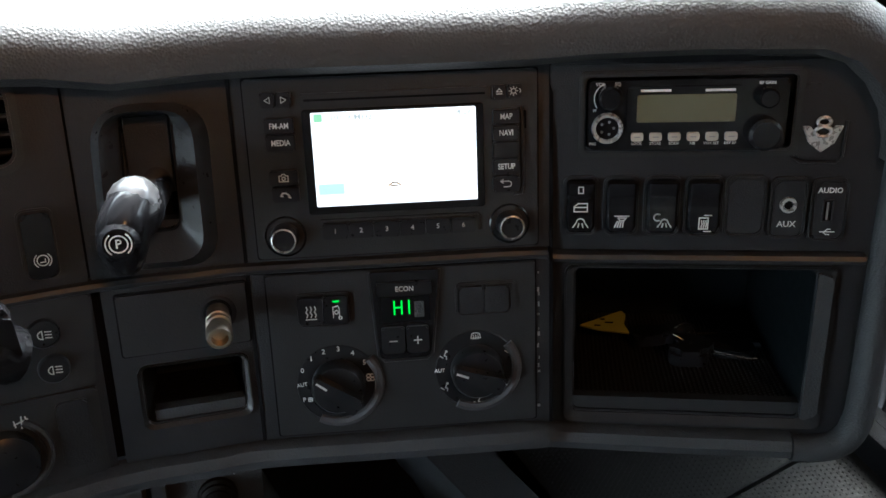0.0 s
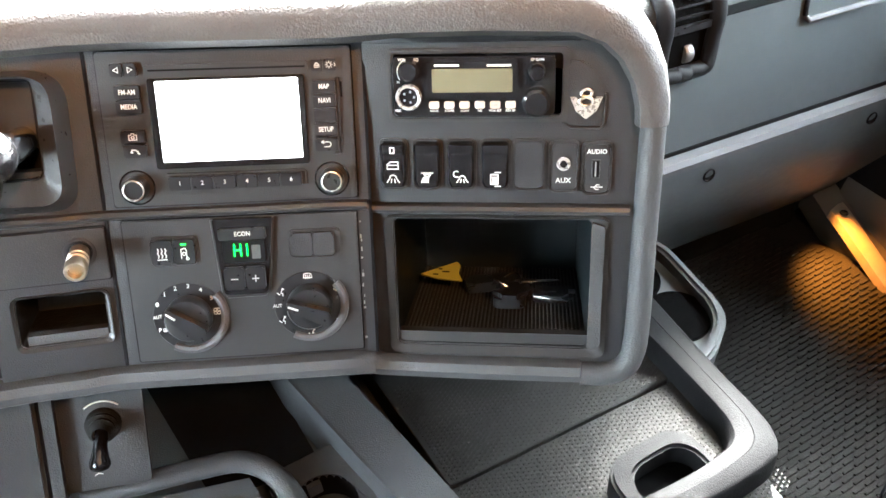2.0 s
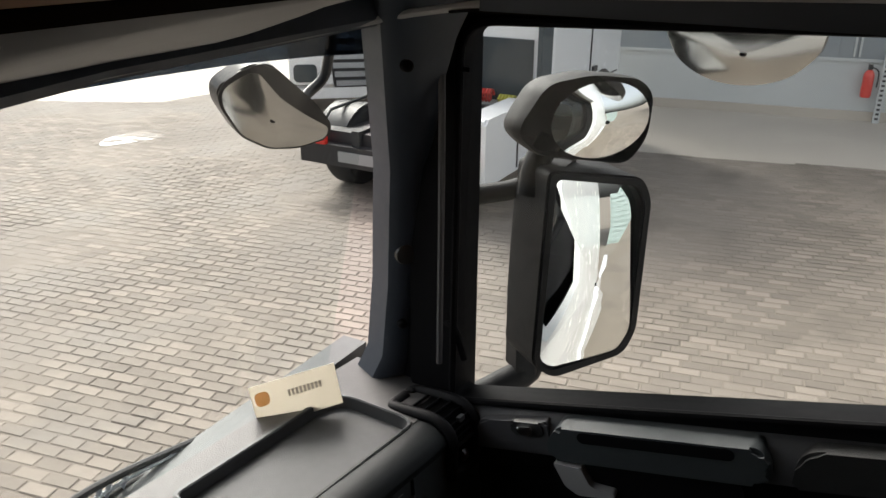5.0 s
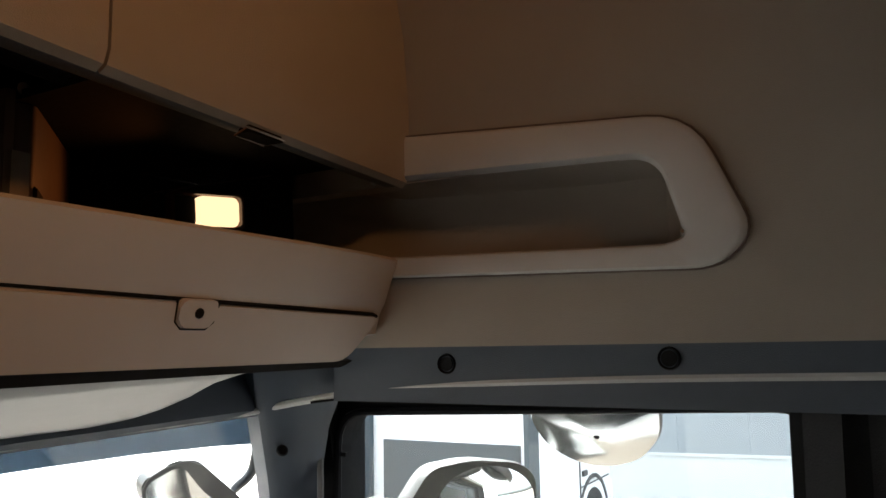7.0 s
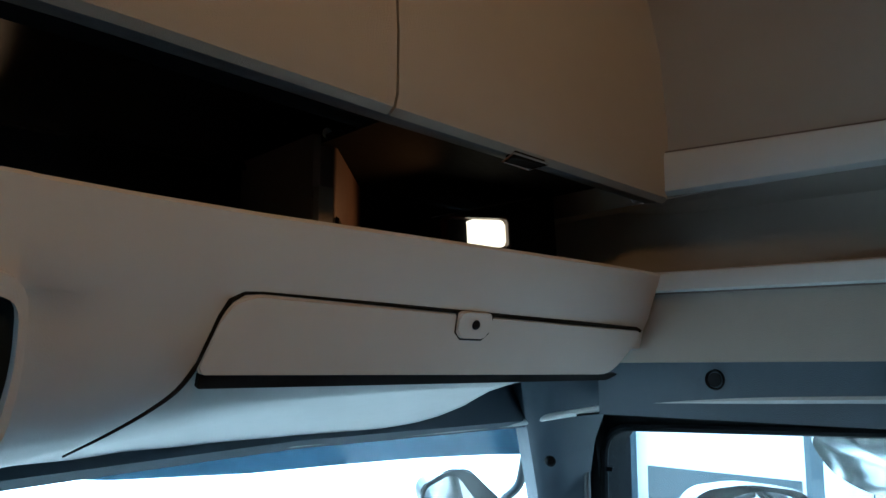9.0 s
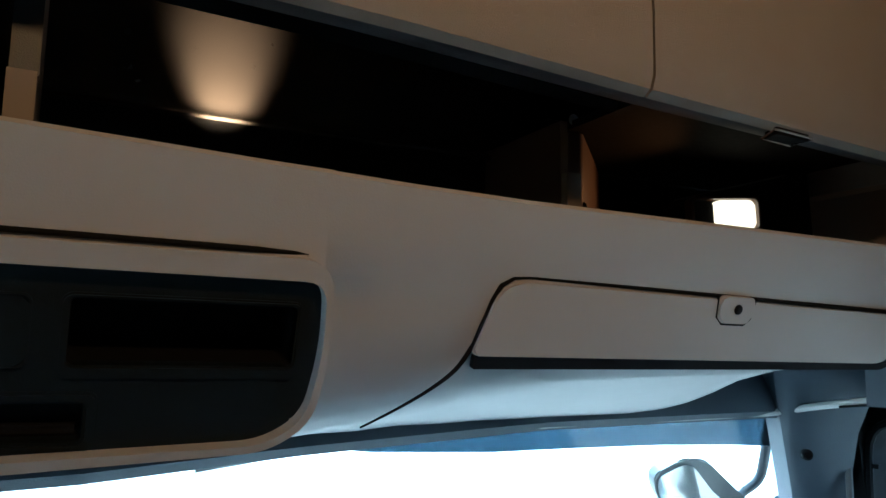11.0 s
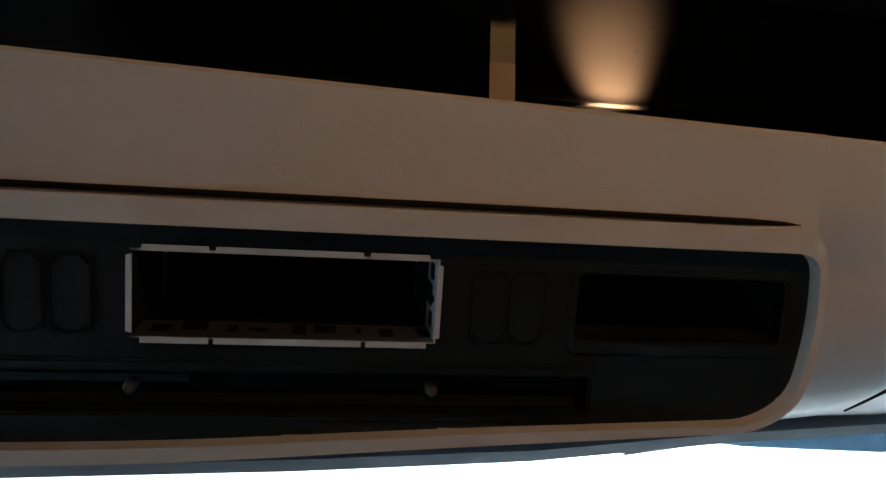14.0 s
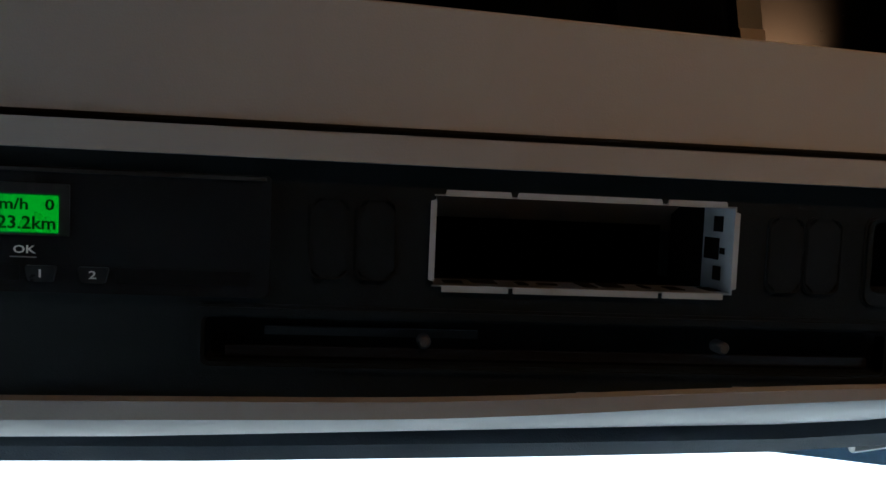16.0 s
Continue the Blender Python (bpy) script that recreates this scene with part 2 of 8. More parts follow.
M_PAINTW = material("white_truck_paint", (0.80, 0.81, 0.82), 0.25, coat=0.4, mottle=0.04, mottle_scale=2)
M_CHASSIS = material("black_chassis", (0.02, 0.02, 0.022), 0.5, mottle=0.3, mottle_scale=5)
M_TYRE = material("tyre_rubber", (0.018, 0.018, 0.018), 0.8, mottle=0.2)
M_REDLENS = material("red_lens", (0.65, 0.04, 0.03), 0.2)
M_CLAD = material("grey_blue_cladding", (0.21, 0.235, 0.255), 0.5, mottle=0.08, mottle_scale=0.6)
M_CONTAINER = material("grey_green_container_paint", (0.30, 0.37, 0.36), 0.5, mottle=0.15, mottle_scale=1.5)
M_BAND = material("pale_wall_band", (0.46, 0.48, 0.48), 0.7, mottle=0.12, mottle_scale=0.8)
M_WINGLASS = material("dark_vehicle_glass", (0.03, 0.045, 0.055), 0.08, mottle=0.1)
M_RED = material("red_enamel", (0.55, 0.04, 0.03), 0.35)
# paler copy of the sill plastic, with lamp light put into the colour
M_STRIP = material("lamplit_strip_plastic", (0.24, 0.20, 0.15), 0.42, mottle=0.25, mottle_scale=60)
M_CORD = material("warm_sill_plastic", (0.075, 0.067, 0.056), 0.5, mottle=0.15)

# ---- building helpers ----


class Frame:
    """A local set of axes: x along u, y along v, z out of the face."""

    def __init__(self, o, u, v):
        self.o, self.u = Vector(o), Vector(u).normalized()
        v = Vector(v)
        self.v = (v - v.dot(self.u) * self.u).normalized()
        self.n = self.u.cross(self.v)

    def m(self):
        r = Matrix((self.u, self.v, self.n)).transposed().to_4x4()
        return Matrix.Translation(self.o) @ r

    def p(self, x, y, z=0.0):
        return self.o + x * self.u + y * self.v + z * self.n

    def moved(self, x, y, z=0.0):
        return Frame(self.p(x, y, z), self.u, self.v)


ID = Frame((0, 0, 0), (1, 0, 0), (0, 1, 0))


def mesh_of(bm, name, mat, smooth=True):
    me = bpy.data.meshes.new(name)
    bmesh.ops.recalc_face_normals(bm, faces=bm.faces)
    bm.to_mesh(me)
    bm.free()
    me.materials.append(mat)
    if smooth:
        for poly in me.polygons:
            poly.use_smooth = True
        me.set_sharp_from_angle(angle=radians(38))
    return me


def part(name, bm, mat, parent, label="", smooth=True):
    ob = new(name, mesh_of(bm, name, mat, smooth))
    ob.parent = parent
    return tagged(ob, label)


def thing(name, fr, label, category, group="", kind=""):
    ob = new(name)
    ob.empty_display_size = 0.02
    ob.matrix_world = fr.m()
    return tagged(ob, label, category, group, kind)


def single(name, bm, mat, fr, label, category, group="", kind="", smooth=True):
    ob = new(name, mesh_of(bm, name, mat, smooth))
    ob.matrix_world = fr.m()
    return tagged(ob, label, category, group, kind)


def bevel(bm, w, seg=2, angle=30):
    if w > 0:
        edges = [e for e in bm.edges if len(e.link_faces) == 2 and e.calc_face_angle(0) > radians(angle)]
        bmesh.ops.bevel(bm, geom=edges, offset=w, segments=seg, affect="EDGES", clamp_overlap=True)
    return bm


def box(x0, x1, y0, y1, z0, z1, w=0.0, bm=None, seg=2):
    b = bmesh.new()
    vs = [b.verts.new((x, y, z)) for z in (z0, z1) for x, y in ((x0, y0), (x1, y0), (x1, y1), (x0, y1))]
    for f in ((3, 2, 1, 0), (4, 5, 6, 7), (0, 1, 5, 4), (1, 2, 6, 5), (2, 3, 7, 6), (3, 0, 4, 7)):
        b.faces.new([vs[i] for i in f])
    bevel(b, w, seg)
    return merge(bm, b)


def merge(into, b):
    if into is None:
        return b
    me = bpy.data.meshes.new("tmp")
    b.to_mesh(me)
    b.free()
    into.from_mesh(me)
    bpy.data.meshes.remove(me)
    return into


def rounded(x0, x1, y0, y1, r, seg=5):
    """The outline of a rectangle with round corners; r: one radius or four, from the lower left round to the left."""
    rs = r if isinstance(r, (tuple, list)) else (r,) * 4
    pts = []
    for (cx, cy, a), q in zip(((x0, y0, 180), (x1, y0, 270), (x1, y1, 0), (x0, y1, 90)), rs):
        q = max(q, 1e-5)
        ox, oy = cx + (q if cx == x0 else -q), cy + (q if cy == y0 else -q)
        for i in range(seg + 1):
            t = radians(a + 90 * i / seg)
            pts.append((ox + q * math.cos(t), oy + q * math.sin(t)))
    return pts


def prism(pts, z0, z1, w=0.0, bm=None, seg=2):
    b = bmesh.new()
    lo, hi = [b.verts.new((x, y, z0)) for x, y in pts], [b.verts.new((x, y, z1)) for x, y in pts]
    b.faces.new(lo[::-1])
    top = b.faces.new(hi)
    n = len(pts)
    for i in range(n):
        b.faces.new((lo[i], lo[(i + 1) % n], hi[(i + 1) % n], hi[i]))
    if w > 0:
        bmesh.ops.bevel(b, geom=list(top.edges), offset=w, segments=seg, affect="EDGES", clamp_overlap=True)
    return merge(bm, b)


def rplate(x0, x1, y0, y1, z0, z1, r=0.003, w=0.001, bm=None):
    return prism(rounded(x0, x1, y0, y1, r), z0, z1, w, bm)


def ring(outer, inner, z0, z1, w=0.0, bm=None, lip=None):
    """A frame between two outlines with as many points each; lip: height of the inner edge, if it differs."""
    b = bmesh.new()
    n = len(outer)
    li = z1 if lip is None else lip
    loops = [[b.verts.new((x, y, z)) for x, y in pts] for pts, z in ((outer, z0), (outer, z1), (inner, li), (inner, z0))]
    for a, c in ((0, 1), (1, 2), (2, 3), (3, 0)):
        for i in range(n):
            b.faces.new((loops[a][i], loops[a][(i + 1) % n], loops[c][(i + 1) % n], loops[c][i]))
    if w > 0:
        es = [e for e in b.edges if all(v in loops[1] or v in loops[2] for v in e.verts) and (all(v in loops[1] for v in e.verts) or all(v in loops[2] for v in e.verts))]
        bmesh.ops.bevel(b, geom=es, offset=w, segments=2, affect="EDGES", clamp_overlap=True)
    return merge(bm, b)


def pocket(pts, z_front, z_back, thick=0.002, bm=None, floor_scale=1.0):
    """A sunk tray: inner walls and a back."""
    b = bmesh.new()
    n = len(pts)
    cx, cy = sum(p[0] for p in pts) / n, sum(p[1] for p in pts) / n
    front = [b.verts.new((x, y, z_front)) for x, y in pts]
    back = [b.verts.new((cx + (x - cx) * floor_scale, cy + (y - cy) * floor_scale, z_back)) for x, y in pts]
    ofront = [b.verts.new((cx + (x - cx) * (1 + thick / 0.05), cy + (y - cy) * (1 + thick / 0.05), z_front)) for x, y in pts]
    oback = [b.verts.new((cx + (x - cx) * (1 + thick / 0.05), cy + (y - cy) * (1 + thick / 0.05), z_back - thick)) for x, y in pts]
    for i in range(n):
        j = (i + 1) % n
        b.faces.new((front[j], front[i], back[i], back[j]))
        b.faces.new((front[i], front[j], ofront[j], ofront[i]))
        b.faces.new((ofront[i], ofront[j], oback[j], oback[i]))
    b.faces.new(back)
    b.faces.new(oback[::-1])
    return merge(bm, b)


def holed(x0, x1, y0, y1, holes, z0, z1, bm=None):
    """A plate with rectangular openings through it."""
    b = bmesh.new()
    xs = sorted({x0, x1, *(h[0] for h in holes), *(h[1] for h in holes)})
    ys = sorted({y0, y1, *(h[2] for h in holes), *(h[3] for h in holes)})
    solid = lambda i, j: 0 <= i < len(xs) - 1 and 0 <= j < len(ys) - 1 and not any(h[0] <= (xs[i] + xs[i + 1]) / 2 <= h[1] and h[2] <= (ys[j] + ys[j + 1]) / 2 <= h[3] for h in holes)
    for i in range(len(xs) - 1):
        for j in range(len(ys) - 1):
            if not solid(i, j):
                continue
            a, c, d, e = xs[i], xs[i + 1], ys[j], ys[j + 1]
            for z, flip in ((z1, 0), (z0, 1)):
                q = [(a, d, z), (c, d, z), (c, e, z), (a, e, z)]
                b.faces.new([b.verts.new(p) for p in (q[::-1] if flip else q)])
            for di, dj, q in ((-1, 0, ((a, e), (a, d))), (1, 0, ((c, d), (c, e))), (0, -1, ((a, d), (c, d))), (0, 1, ((c, e), (a, e)))):
                if not solid(i + di, j + dj):
                    (px, py), (qx, qy) = q
                    b.faces.new([b.verts.new(p) for p in ((px, py, z0), (qx, qy, z0), (qx, qy, z1), (px, py, z1))])
    bmesh.ops.remove_doubles(b, verts=b.verts, dist=1e-6)
    return merge(bm, b)


def lathe(profile, seg=24, bm=None, axis="z", at=(0, 0, 0)):
    """A turned body from (radius, height) pairs."""
    b = bmesh.new()
    rows = []
    for r, h in profile:
        if r < 1e-6:
            rows.append([b.verts.new((0, 0, h))])
        else:
            rows.append([b.verts.new((r * math.cos(2 * math.pi * i / seg), r * math.sin(2 * math.pi * i / seg), h)) for i in range(seg)])
    for p, q in zip(rows, rows[1:]):
        for i in range(seg):
            j = (i + 1) % seg
            f = [p[0] if len(p) == 1 else p[i], *([] if len(p) == 1 else [p[j]]), q[0] if len(q) == 1 else q[j], *([] if len(q) == 1 else [q[i]])]
            if len(f) > 2:
                b.faces.new(f)
    if axis == "x":
        b.transform(Matrix.Rotation(radians(90), 4, "Y"))
    elif axis == "y":
        b.transform(Matrix.Rotation(radians(-90), 4, "X"))
    b.transform(Matrix.Translation(at))
    return merge(bm, b)


def tube(pts, r, seg=10, bm=None, ends=True, flat=1.0, up=(0, 0, 1)):
    """A rod along points; r: one radius or one a point; flat: its height by its width."""
    b = bmesh.new()
    pts = [Vector(p) for p in pts]
    rs = r if isinstance(r, (list, tuple)) else [r] * len(pts)
    rows = []
    for i, p in enumerate(pts):
        d = (pts[min(i + 1, len(pts) - 1)] - pts[max(i - 1, 0)]).normalized()
        s = d.cross(Vector(up))
        if s.length < 1e-4:
            s = d.cross(Vector((0, 1, 0)))
        s.normalize()
        t = s.cross(d)
        rows.append([b.verts.new(p + rs[i] * (math.cos(2 * math.pi * k / seg) * s + flat * math.sin(2 * math.pi * k / seg) * t)) for k in range(seg)])
    for p, q in zip(rows, rows[1:]):
        for i in range(seg):
            b.faces.new((p[i], p[(i + 1) % seg], q[(i + 1) % seg], q[i]))
    if ends:
        b.faces.new(rows[0][::-1])
        b.faces.new(rows[-1])
    return merge(bm, b)


def curve(pts, n=8):
    """A smooth line through points."""
    pts = [Vector(p) for p in pts]
    out = []
    for i in range(len(pts) - 1):
        a, p, q, c = pts[max(i - 1, 0)], pts[i], pts[i + 1], pts[min(i + 2, len(pts) - 1)]
        for k in range(n):
            t = k / n
            out.append(0.5 * (2 * p + (q - a) * t + (2 * a - 5 * p + 4 * q - c) * t * t + (3 * p - a - 3 * q + c) * t**3))
    return out + [pts[-1]]


def loft(rows, thick=0.0, bm=None, closed=False):
    """A skin over rows of as many points each; thick: given depth against its faces' normals."""
    b = bmesh.new()
    grid = [[b.verts.new(p) for p in row] for row in rows]
    for p, q in zip(grid, grid[1:]):
        for i in range(len(p) - (0 if closed else 1)):
            b.faces.new((p[i], p[(i + 1) % len(p)], q[(i + 1) % len(q)], q[i]))
    bmesh.ops.recalc_face_normals(b, faces=b.faces)
    if thick:
        bmesh.ops.solidify(b, geom=b.faces[:], thickness=thick)
    return merge(bm, b)


def text(name, body, x, y, size, mat, parent, z=0.0, align="CENTER", wide=1.0, depth=0.0002, turn=0.0):
    cu = bpy.data.curves.new(name, "FONT")
    cu.body, cu.size, cu.align_x, cu.align_y, cu.extrude, cu.resolution_u, cu.offset = body, size, align, "CENTER", depth, 2, size * 0.014
    tmp = bpy.data.objects.new("tmp_text", cu)
    me = bpy.data.meshes.new_from_object(tmp)
    bpy.data.objects.remove(tmp)
    bpy.data.curves.remove(cu)
    me.materials.append(mat)
    ob = new(name, me)
    ob.parent = parent
    ob.matrix_local = Matrix.Translation((x, y, z)) @ Matrix.Rotation(radians(turn), 4, "Z") @ Matrix.Diagonal((wide, 1, 1, 1))
    return ob


def marks(name, lines, mat, parent, width=0.0006, z=0.0):
    """A printed sign of strokes: each a list of points."""
    bm = bmesh.new()
    for line in lines:
        for (ax, ay), (bx, by) in zip(line, line[1:]):
            d = Vector((bx - ax, by - ay))
            if d.length < 1e-7:
                continue
            d.normalize()
            s = Vector((-d.y, d.x)) * width / 2
            e = d * width / 2
            q = [(ax - e.x + s.x, ay - e.y + s.y), (ax - e.x - s.x, ay - e.y - s.y), (bx + e.x - s.x, by + e.y - s.y), (bx + e.x + s.x, by + e.y + s.y)]
            prism(q[::1], z, z + 0.0003, bm=bm)
    return part(name, bm, mat, parent, smooth=False)


def arc(cx, cy, r, a0, a1, n=10):
    return [(cx + r * math.cos(radians(a0 + (a1 - a0) * i / n)), cy + r * math.sin(radians(a0 + (a1 - a0) * i / n))) for i in range(n + 1)]


def poly_plate(points, thick, bm=None):
    """A flat panel through given corner points, of real thickness."""
    b = bmesh.new()
    b.faces.new([b.verts.new(p) for p in points])
    bmesh.ops.recalc_face_normals(b, faces=b.faces)
    bmesh.ops.solidify(b, geom=b.faces[:], thickness=thick)
    return merge(bm, b)

# ---- the cab's shell ----


def round_poly(pts, r, seg=5):
    """An outline with its corners rounded; r: one radius or one a corner."""
    out = []
    n = len(pts)
    for i in range(n):
        p = Vector(pts[i])
        a, b = (Vector(pts[i - 1]) - p), (Vector(pts[(i + 1) % n]) - p)
        q = r[i] if isinstance(r, (list, tuple)) else r
        q = min(q, a.length * 0.49, b.length * 0.49)
        s, e = p + a.normalized() * q, p + b.normalized() * q
        for k in range(seg + 1):
            t = k / seg
            out.append(tuple((1 - t) ** 2 * s + 2 * t * (1 - t) * p + t * t * e))
    return out


def side(x):
    """Axes of a wall on the passenger side, seen from inside: x to the rear, y up."""
    return Frame((x, 0, 0), (0, -1, 0), (0, 0, 1))


FLOOR = 0.77
tagged(single("floor", box(-0.7, 1.62, -1.4, 1.3, FLOOR - 0.05, FLOOR), M_RUBBER, ID, "black rubber cab floor", "floor"), kind="structure")
# unseen rear wall, split dark below and pale above to steer bounced light
tagged(single("wall_back", box(-0.7, 1.62, -1.46, -1.4, FLOOR, 1.75), M_DARKWALL, ID, "unseen dark lower rear wall, keeps bounced light low", "wall"), kind="structure")
tagged(single("wall_back_upper", box(-0.7, 1.62, -1.46, -1.4, 1.75, 2.75), M_BOUNCE, ID, "unseen pale upper rear wall, bounces light forward", "wall"), kind="structure")
tagged(single("ceiling", box(-0.7, 1.62, -1.46, 1.3, 2.75, 2.8), M_BOUNCE, ID, "pale cab ceiling, tone set to bounce light down", "ceiling"), kind="structure")
tagged(single("wall_front", box(-0.7, 1.62, 1.12, 1.16, 2.2, 2.75), M_BEIGE, ID, "beige front wall above the shelf", "wall"), kind="structure")
tagged(single("wall_left", holed(-1.4, 1.3, FLOOR, 2.75, [(0.30, 0.97, 1.38, 1.92)], -0.04, 0.0), M_DARKWALL, Frame((-0.6, 0, 0), (0, 1, 0), (0, 0, 1)), "grey driver side wall with window opening", "wall"), kind="structure")
tagged(single("wall_firewall", box(-0.7, 1.62, 1.2, 1.25, FLOOR - 0.05, 1.32), M_TEAL, ID, "dark lower front cab wall", "wall"), kind="structure")

# upper passenger side wall with its moulded storage niche
S = side(1.36)
tagged(single("wall_right_upper", holed(-1.14, 1.4, 2.008, 2.75, [(-1.06, -0.395, 2.108, 2.21)], -0.03, 0.0), M_BEIGE, S, "beige fabric upper side wall with a niche", "wall"), kind="structure")
niche = thing("side_niche", S, "beige moulded storage niche in side wall", "storage niche")
outer = round_poly([(-0.775, 2.093), (-0.358, 2.081), (-0.322, 2.115), (-0.377, 2.243), (-0.775, 2.272)], [0.002, 0.03, 0.04, 0.05, 0.002])
inner = round_poly([(-0.775, 2.12), (-0.41, 2.11), (-0.392, 2.116), (-0.417, 2.203), (-0.775, 2.214)], [0.002, 0.012, 0.02, 0.03, 0.002])
rows = []
for (ox, oy), (ix, iy) in zip(outer, inner):
    rows.append([(ox + (ix - ox) * s, oy + (iy - oy) * s, d) for s, d in ((0.0, -0.004), (0.0, 0.005), (0.04, 0.009), (0.12, 0.011), (0.75, 0.011), (0.9, 0.009), (0.98, 0.003), (1.0, -0.004))])
part("rim", loft(rows, 0.002), M_LIGHT, niche, "pale moulded niche rim")
rows = []
for y, xb, zt, zl in ((0.394, 1.366, 2.150, 2.118), (0.402, 1.402, 2.196, 2.108), (0.425, 1.428, 2.204, 2.108), (0.5, 1.434, 2.205, 2.110), (0.65, 1.436, 2.210, 2.115), (0.775, 1.435, 2.216, 2.120), (0.86, 1.428, 2.232, 2.116), (0.95, 1.408, 2.236, 2.106), (1.05, 1.372, 2.236, 2.09)):
    rows.append([(-y, z, x - 1.36) for x, z in ((1.3615, zt), (xb - 0.012, zt - 0.003), (xb - 0.003, zt - 0.010), (xb, zt - 0.024), (xb, zl + 0.026), (xb - 0.004, zl + 0.010), (xb - 0.016, zl + 0.002), (1.3615, zl))])
part("tray", loft([[(a, b, -c) for a, b, c in row] for row in rows], 0.003), M_BEIGE, niche, "beige niche interior")
part("seam", tube([(x, y, 0.006) for x, y in outer[1:-1]], 0.0014, 6), M_BROWN, niche)

# slate band over the door, with its two screw holes
band = thing("trim", side(1.385), "slate grey plastic trim over the door", "trim", kind="structure")
part("strip", holed(-0.86, 1.4, 1.94, 2.012, [], -0.02, 0.0), M_SLATE, band)
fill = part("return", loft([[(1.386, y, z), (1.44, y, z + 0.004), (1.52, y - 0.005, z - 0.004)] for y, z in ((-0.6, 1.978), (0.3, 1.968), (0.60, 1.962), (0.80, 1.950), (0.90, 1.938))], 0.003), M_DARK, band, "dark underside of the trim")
fill.matrix_world = ID.m()
for hx, hz in ((-0.688, 1.9875), (-0.42, 1.9925)):
    part("screw_plug", lathe([(0, 0.002), (0.0085, 0.002), (0.0085, -0.002), (0.0115, 0.0035), (0.0125, 0.0), (0.0125, -0.004)], 20, at=(hx, hz, 0)), M_DARK, band, "black plug")
lip = part("seal", tube(curve([(1.388, -0.6, 1.985), (1.388, 0.227, 1.975), (1.388, 0.544, 1.968), (1.390, 0.775, 1.957), (1.393, 0.87, 1.945), (1.397, 0.96, 1.931), (1.375, 1.000, 1.922), (1.25, 1.004, 1.918), (1.0, 1.004, 1.913), (0.81, 1.000, 1.904), (0.73, 0.997, 1.899), (0.6, 0.99, 1.884)], 4), 0.0050, 8), M_HANDLE, band, "pale rubber lip")
lip.matrix_world = ID.m()
rim_ = part("seal", tube(curve([(1.505, 0.978, 1.40), (1.502, 0.974, 1.70), (1.498, 0.972, 1.81), (1.494, 0.968, 1.90), (1.486, 0.945, 1.936), (1.465, 0.89, 1.947), (1.44, 0.80, 1.952), (1.43, 0.5, 1.958), (1.43, 0.0, 1.965)], 4), 0.0050, 8), M_PILLAR, band, "grey rubber edge of the door opening")
rim_.matrix_world = ID.m()

# door
DR = side(1.53)
door = thing("door_1", DR, "slate plastic cab door with wide window", "door", kind="structure")
W_IN = [(-0.967, 1.325), (-0.30, 1.50), (-0.30, 1.935), (-0.960, 1.912)]
W_OUT = [(-1.05, 1.24), (0.5, 1.24), (0.5, 1.99), (-1.05, 1.965)]
wi, wo = round_poly(W_IN, [0.02, 0.03, 0.04, 0.05]), round_poly(W_OUT, 0.02)
part("window_frame", ring(wo, wi, -0.05, 0.0, 0.006), M_DARK, door, "black door window surround")
part("seal", tube([(x, y, 0.004) for x, y in wi] + [(wi[0][0], wi[0][1], 0.004)], 0.006, 8), M_DARK, door, "black rubber seal")
part("clip", box(-0.970, -0.945, 1.846, 1.852, 0.0, 0.006, 0.001), M_DARK, door)
pane = part("pane", prism(round_poly([(-0.985, 1.31), (-0.28, 1.49), (-0.28, 1.95), (-0.985, 1.93)], 0.02), -0.03, -0.026), M_GLASS, door, "clear side window pane")
pane.visible_shadow = False
part("lower_panel", box(-1.05, 0.5, FLOOR - 0.05, 1.30, -0.05, -0.002), M_DARK, door, "dark lower door panel")

# curtain at the rear of the door window
cur = bmesh.new()
rows = []
for k in range(41):
    yy = 0.325 - k * 0.012
    xx = 1.44 + 0.012 * math.sin(k * 1.25) + 0.004 * math.sin(k * 2.7)
    rows.append([(xx + 0.01 * math.sin(k * 0.9 + z * 5), yy + 0.012 * math.sin(z * 9), z) for z in (1.30, 1.45, 1.6, 1.75, 1.85, 1.96)])
tagged(single("curtain", loft(rows, 0.002), M_CURTAIN, ID, "dark pleated curtain drawn behind the door window", "curtain"))
rail = thing("curtain_rail", ID, "black plastic curtain rail over the door", "curtain rail")
part("rail", tube([(1.40, 0.34, 1.965), (1.40, -0.3, 1.975)], 0.007, 8), M_DARK, rail)
for k in range(9):
    part("glider", box(1.388, 1.398, 0.30 - k * 0.022, 0.312 - k * 0.022, 1.958, 1.972, 0.002), M_GREYP, rail)

# pillar between windscreen and door
pil = thing("a_pillar", ID, "grey plastic windscreen pillar trim with plugs", "pillar", kind="structure")
P_ROWS = []
for z, x, y, w in ((1.24, 1.515, 1.125, 0.095), (1.33, 1.516, 1.108, 0.070), (1.37, 1.524, 1.092, 0.050), (1.5, 1.525, 1.079, 0.047), (1.7, 1.503, 1.056, 0.054), (1.82, 1.455, 1.030, 0.070), (1.90, 1.405, 1.000, 0.090), (1.955, 1.372, 0.98, 0.115), (2.03, 1.33, 0.95, 0.17)):
    du = Vector((0.80, -0.60, 0))
    dn = Vector((-0.60, -0.80, 0))
    o = Vector((x, y, z))
    P_ROWS.append([o + dn * -0.05 - du * 0.01, o + dn * 0.0 - du * 0.002, o + dn * 0.008 + du * 0.008, o + dn * 0.010 + du * w * 0.55, o + dn * 0.004 + du * w, o - dn * 0.05 + du * w])
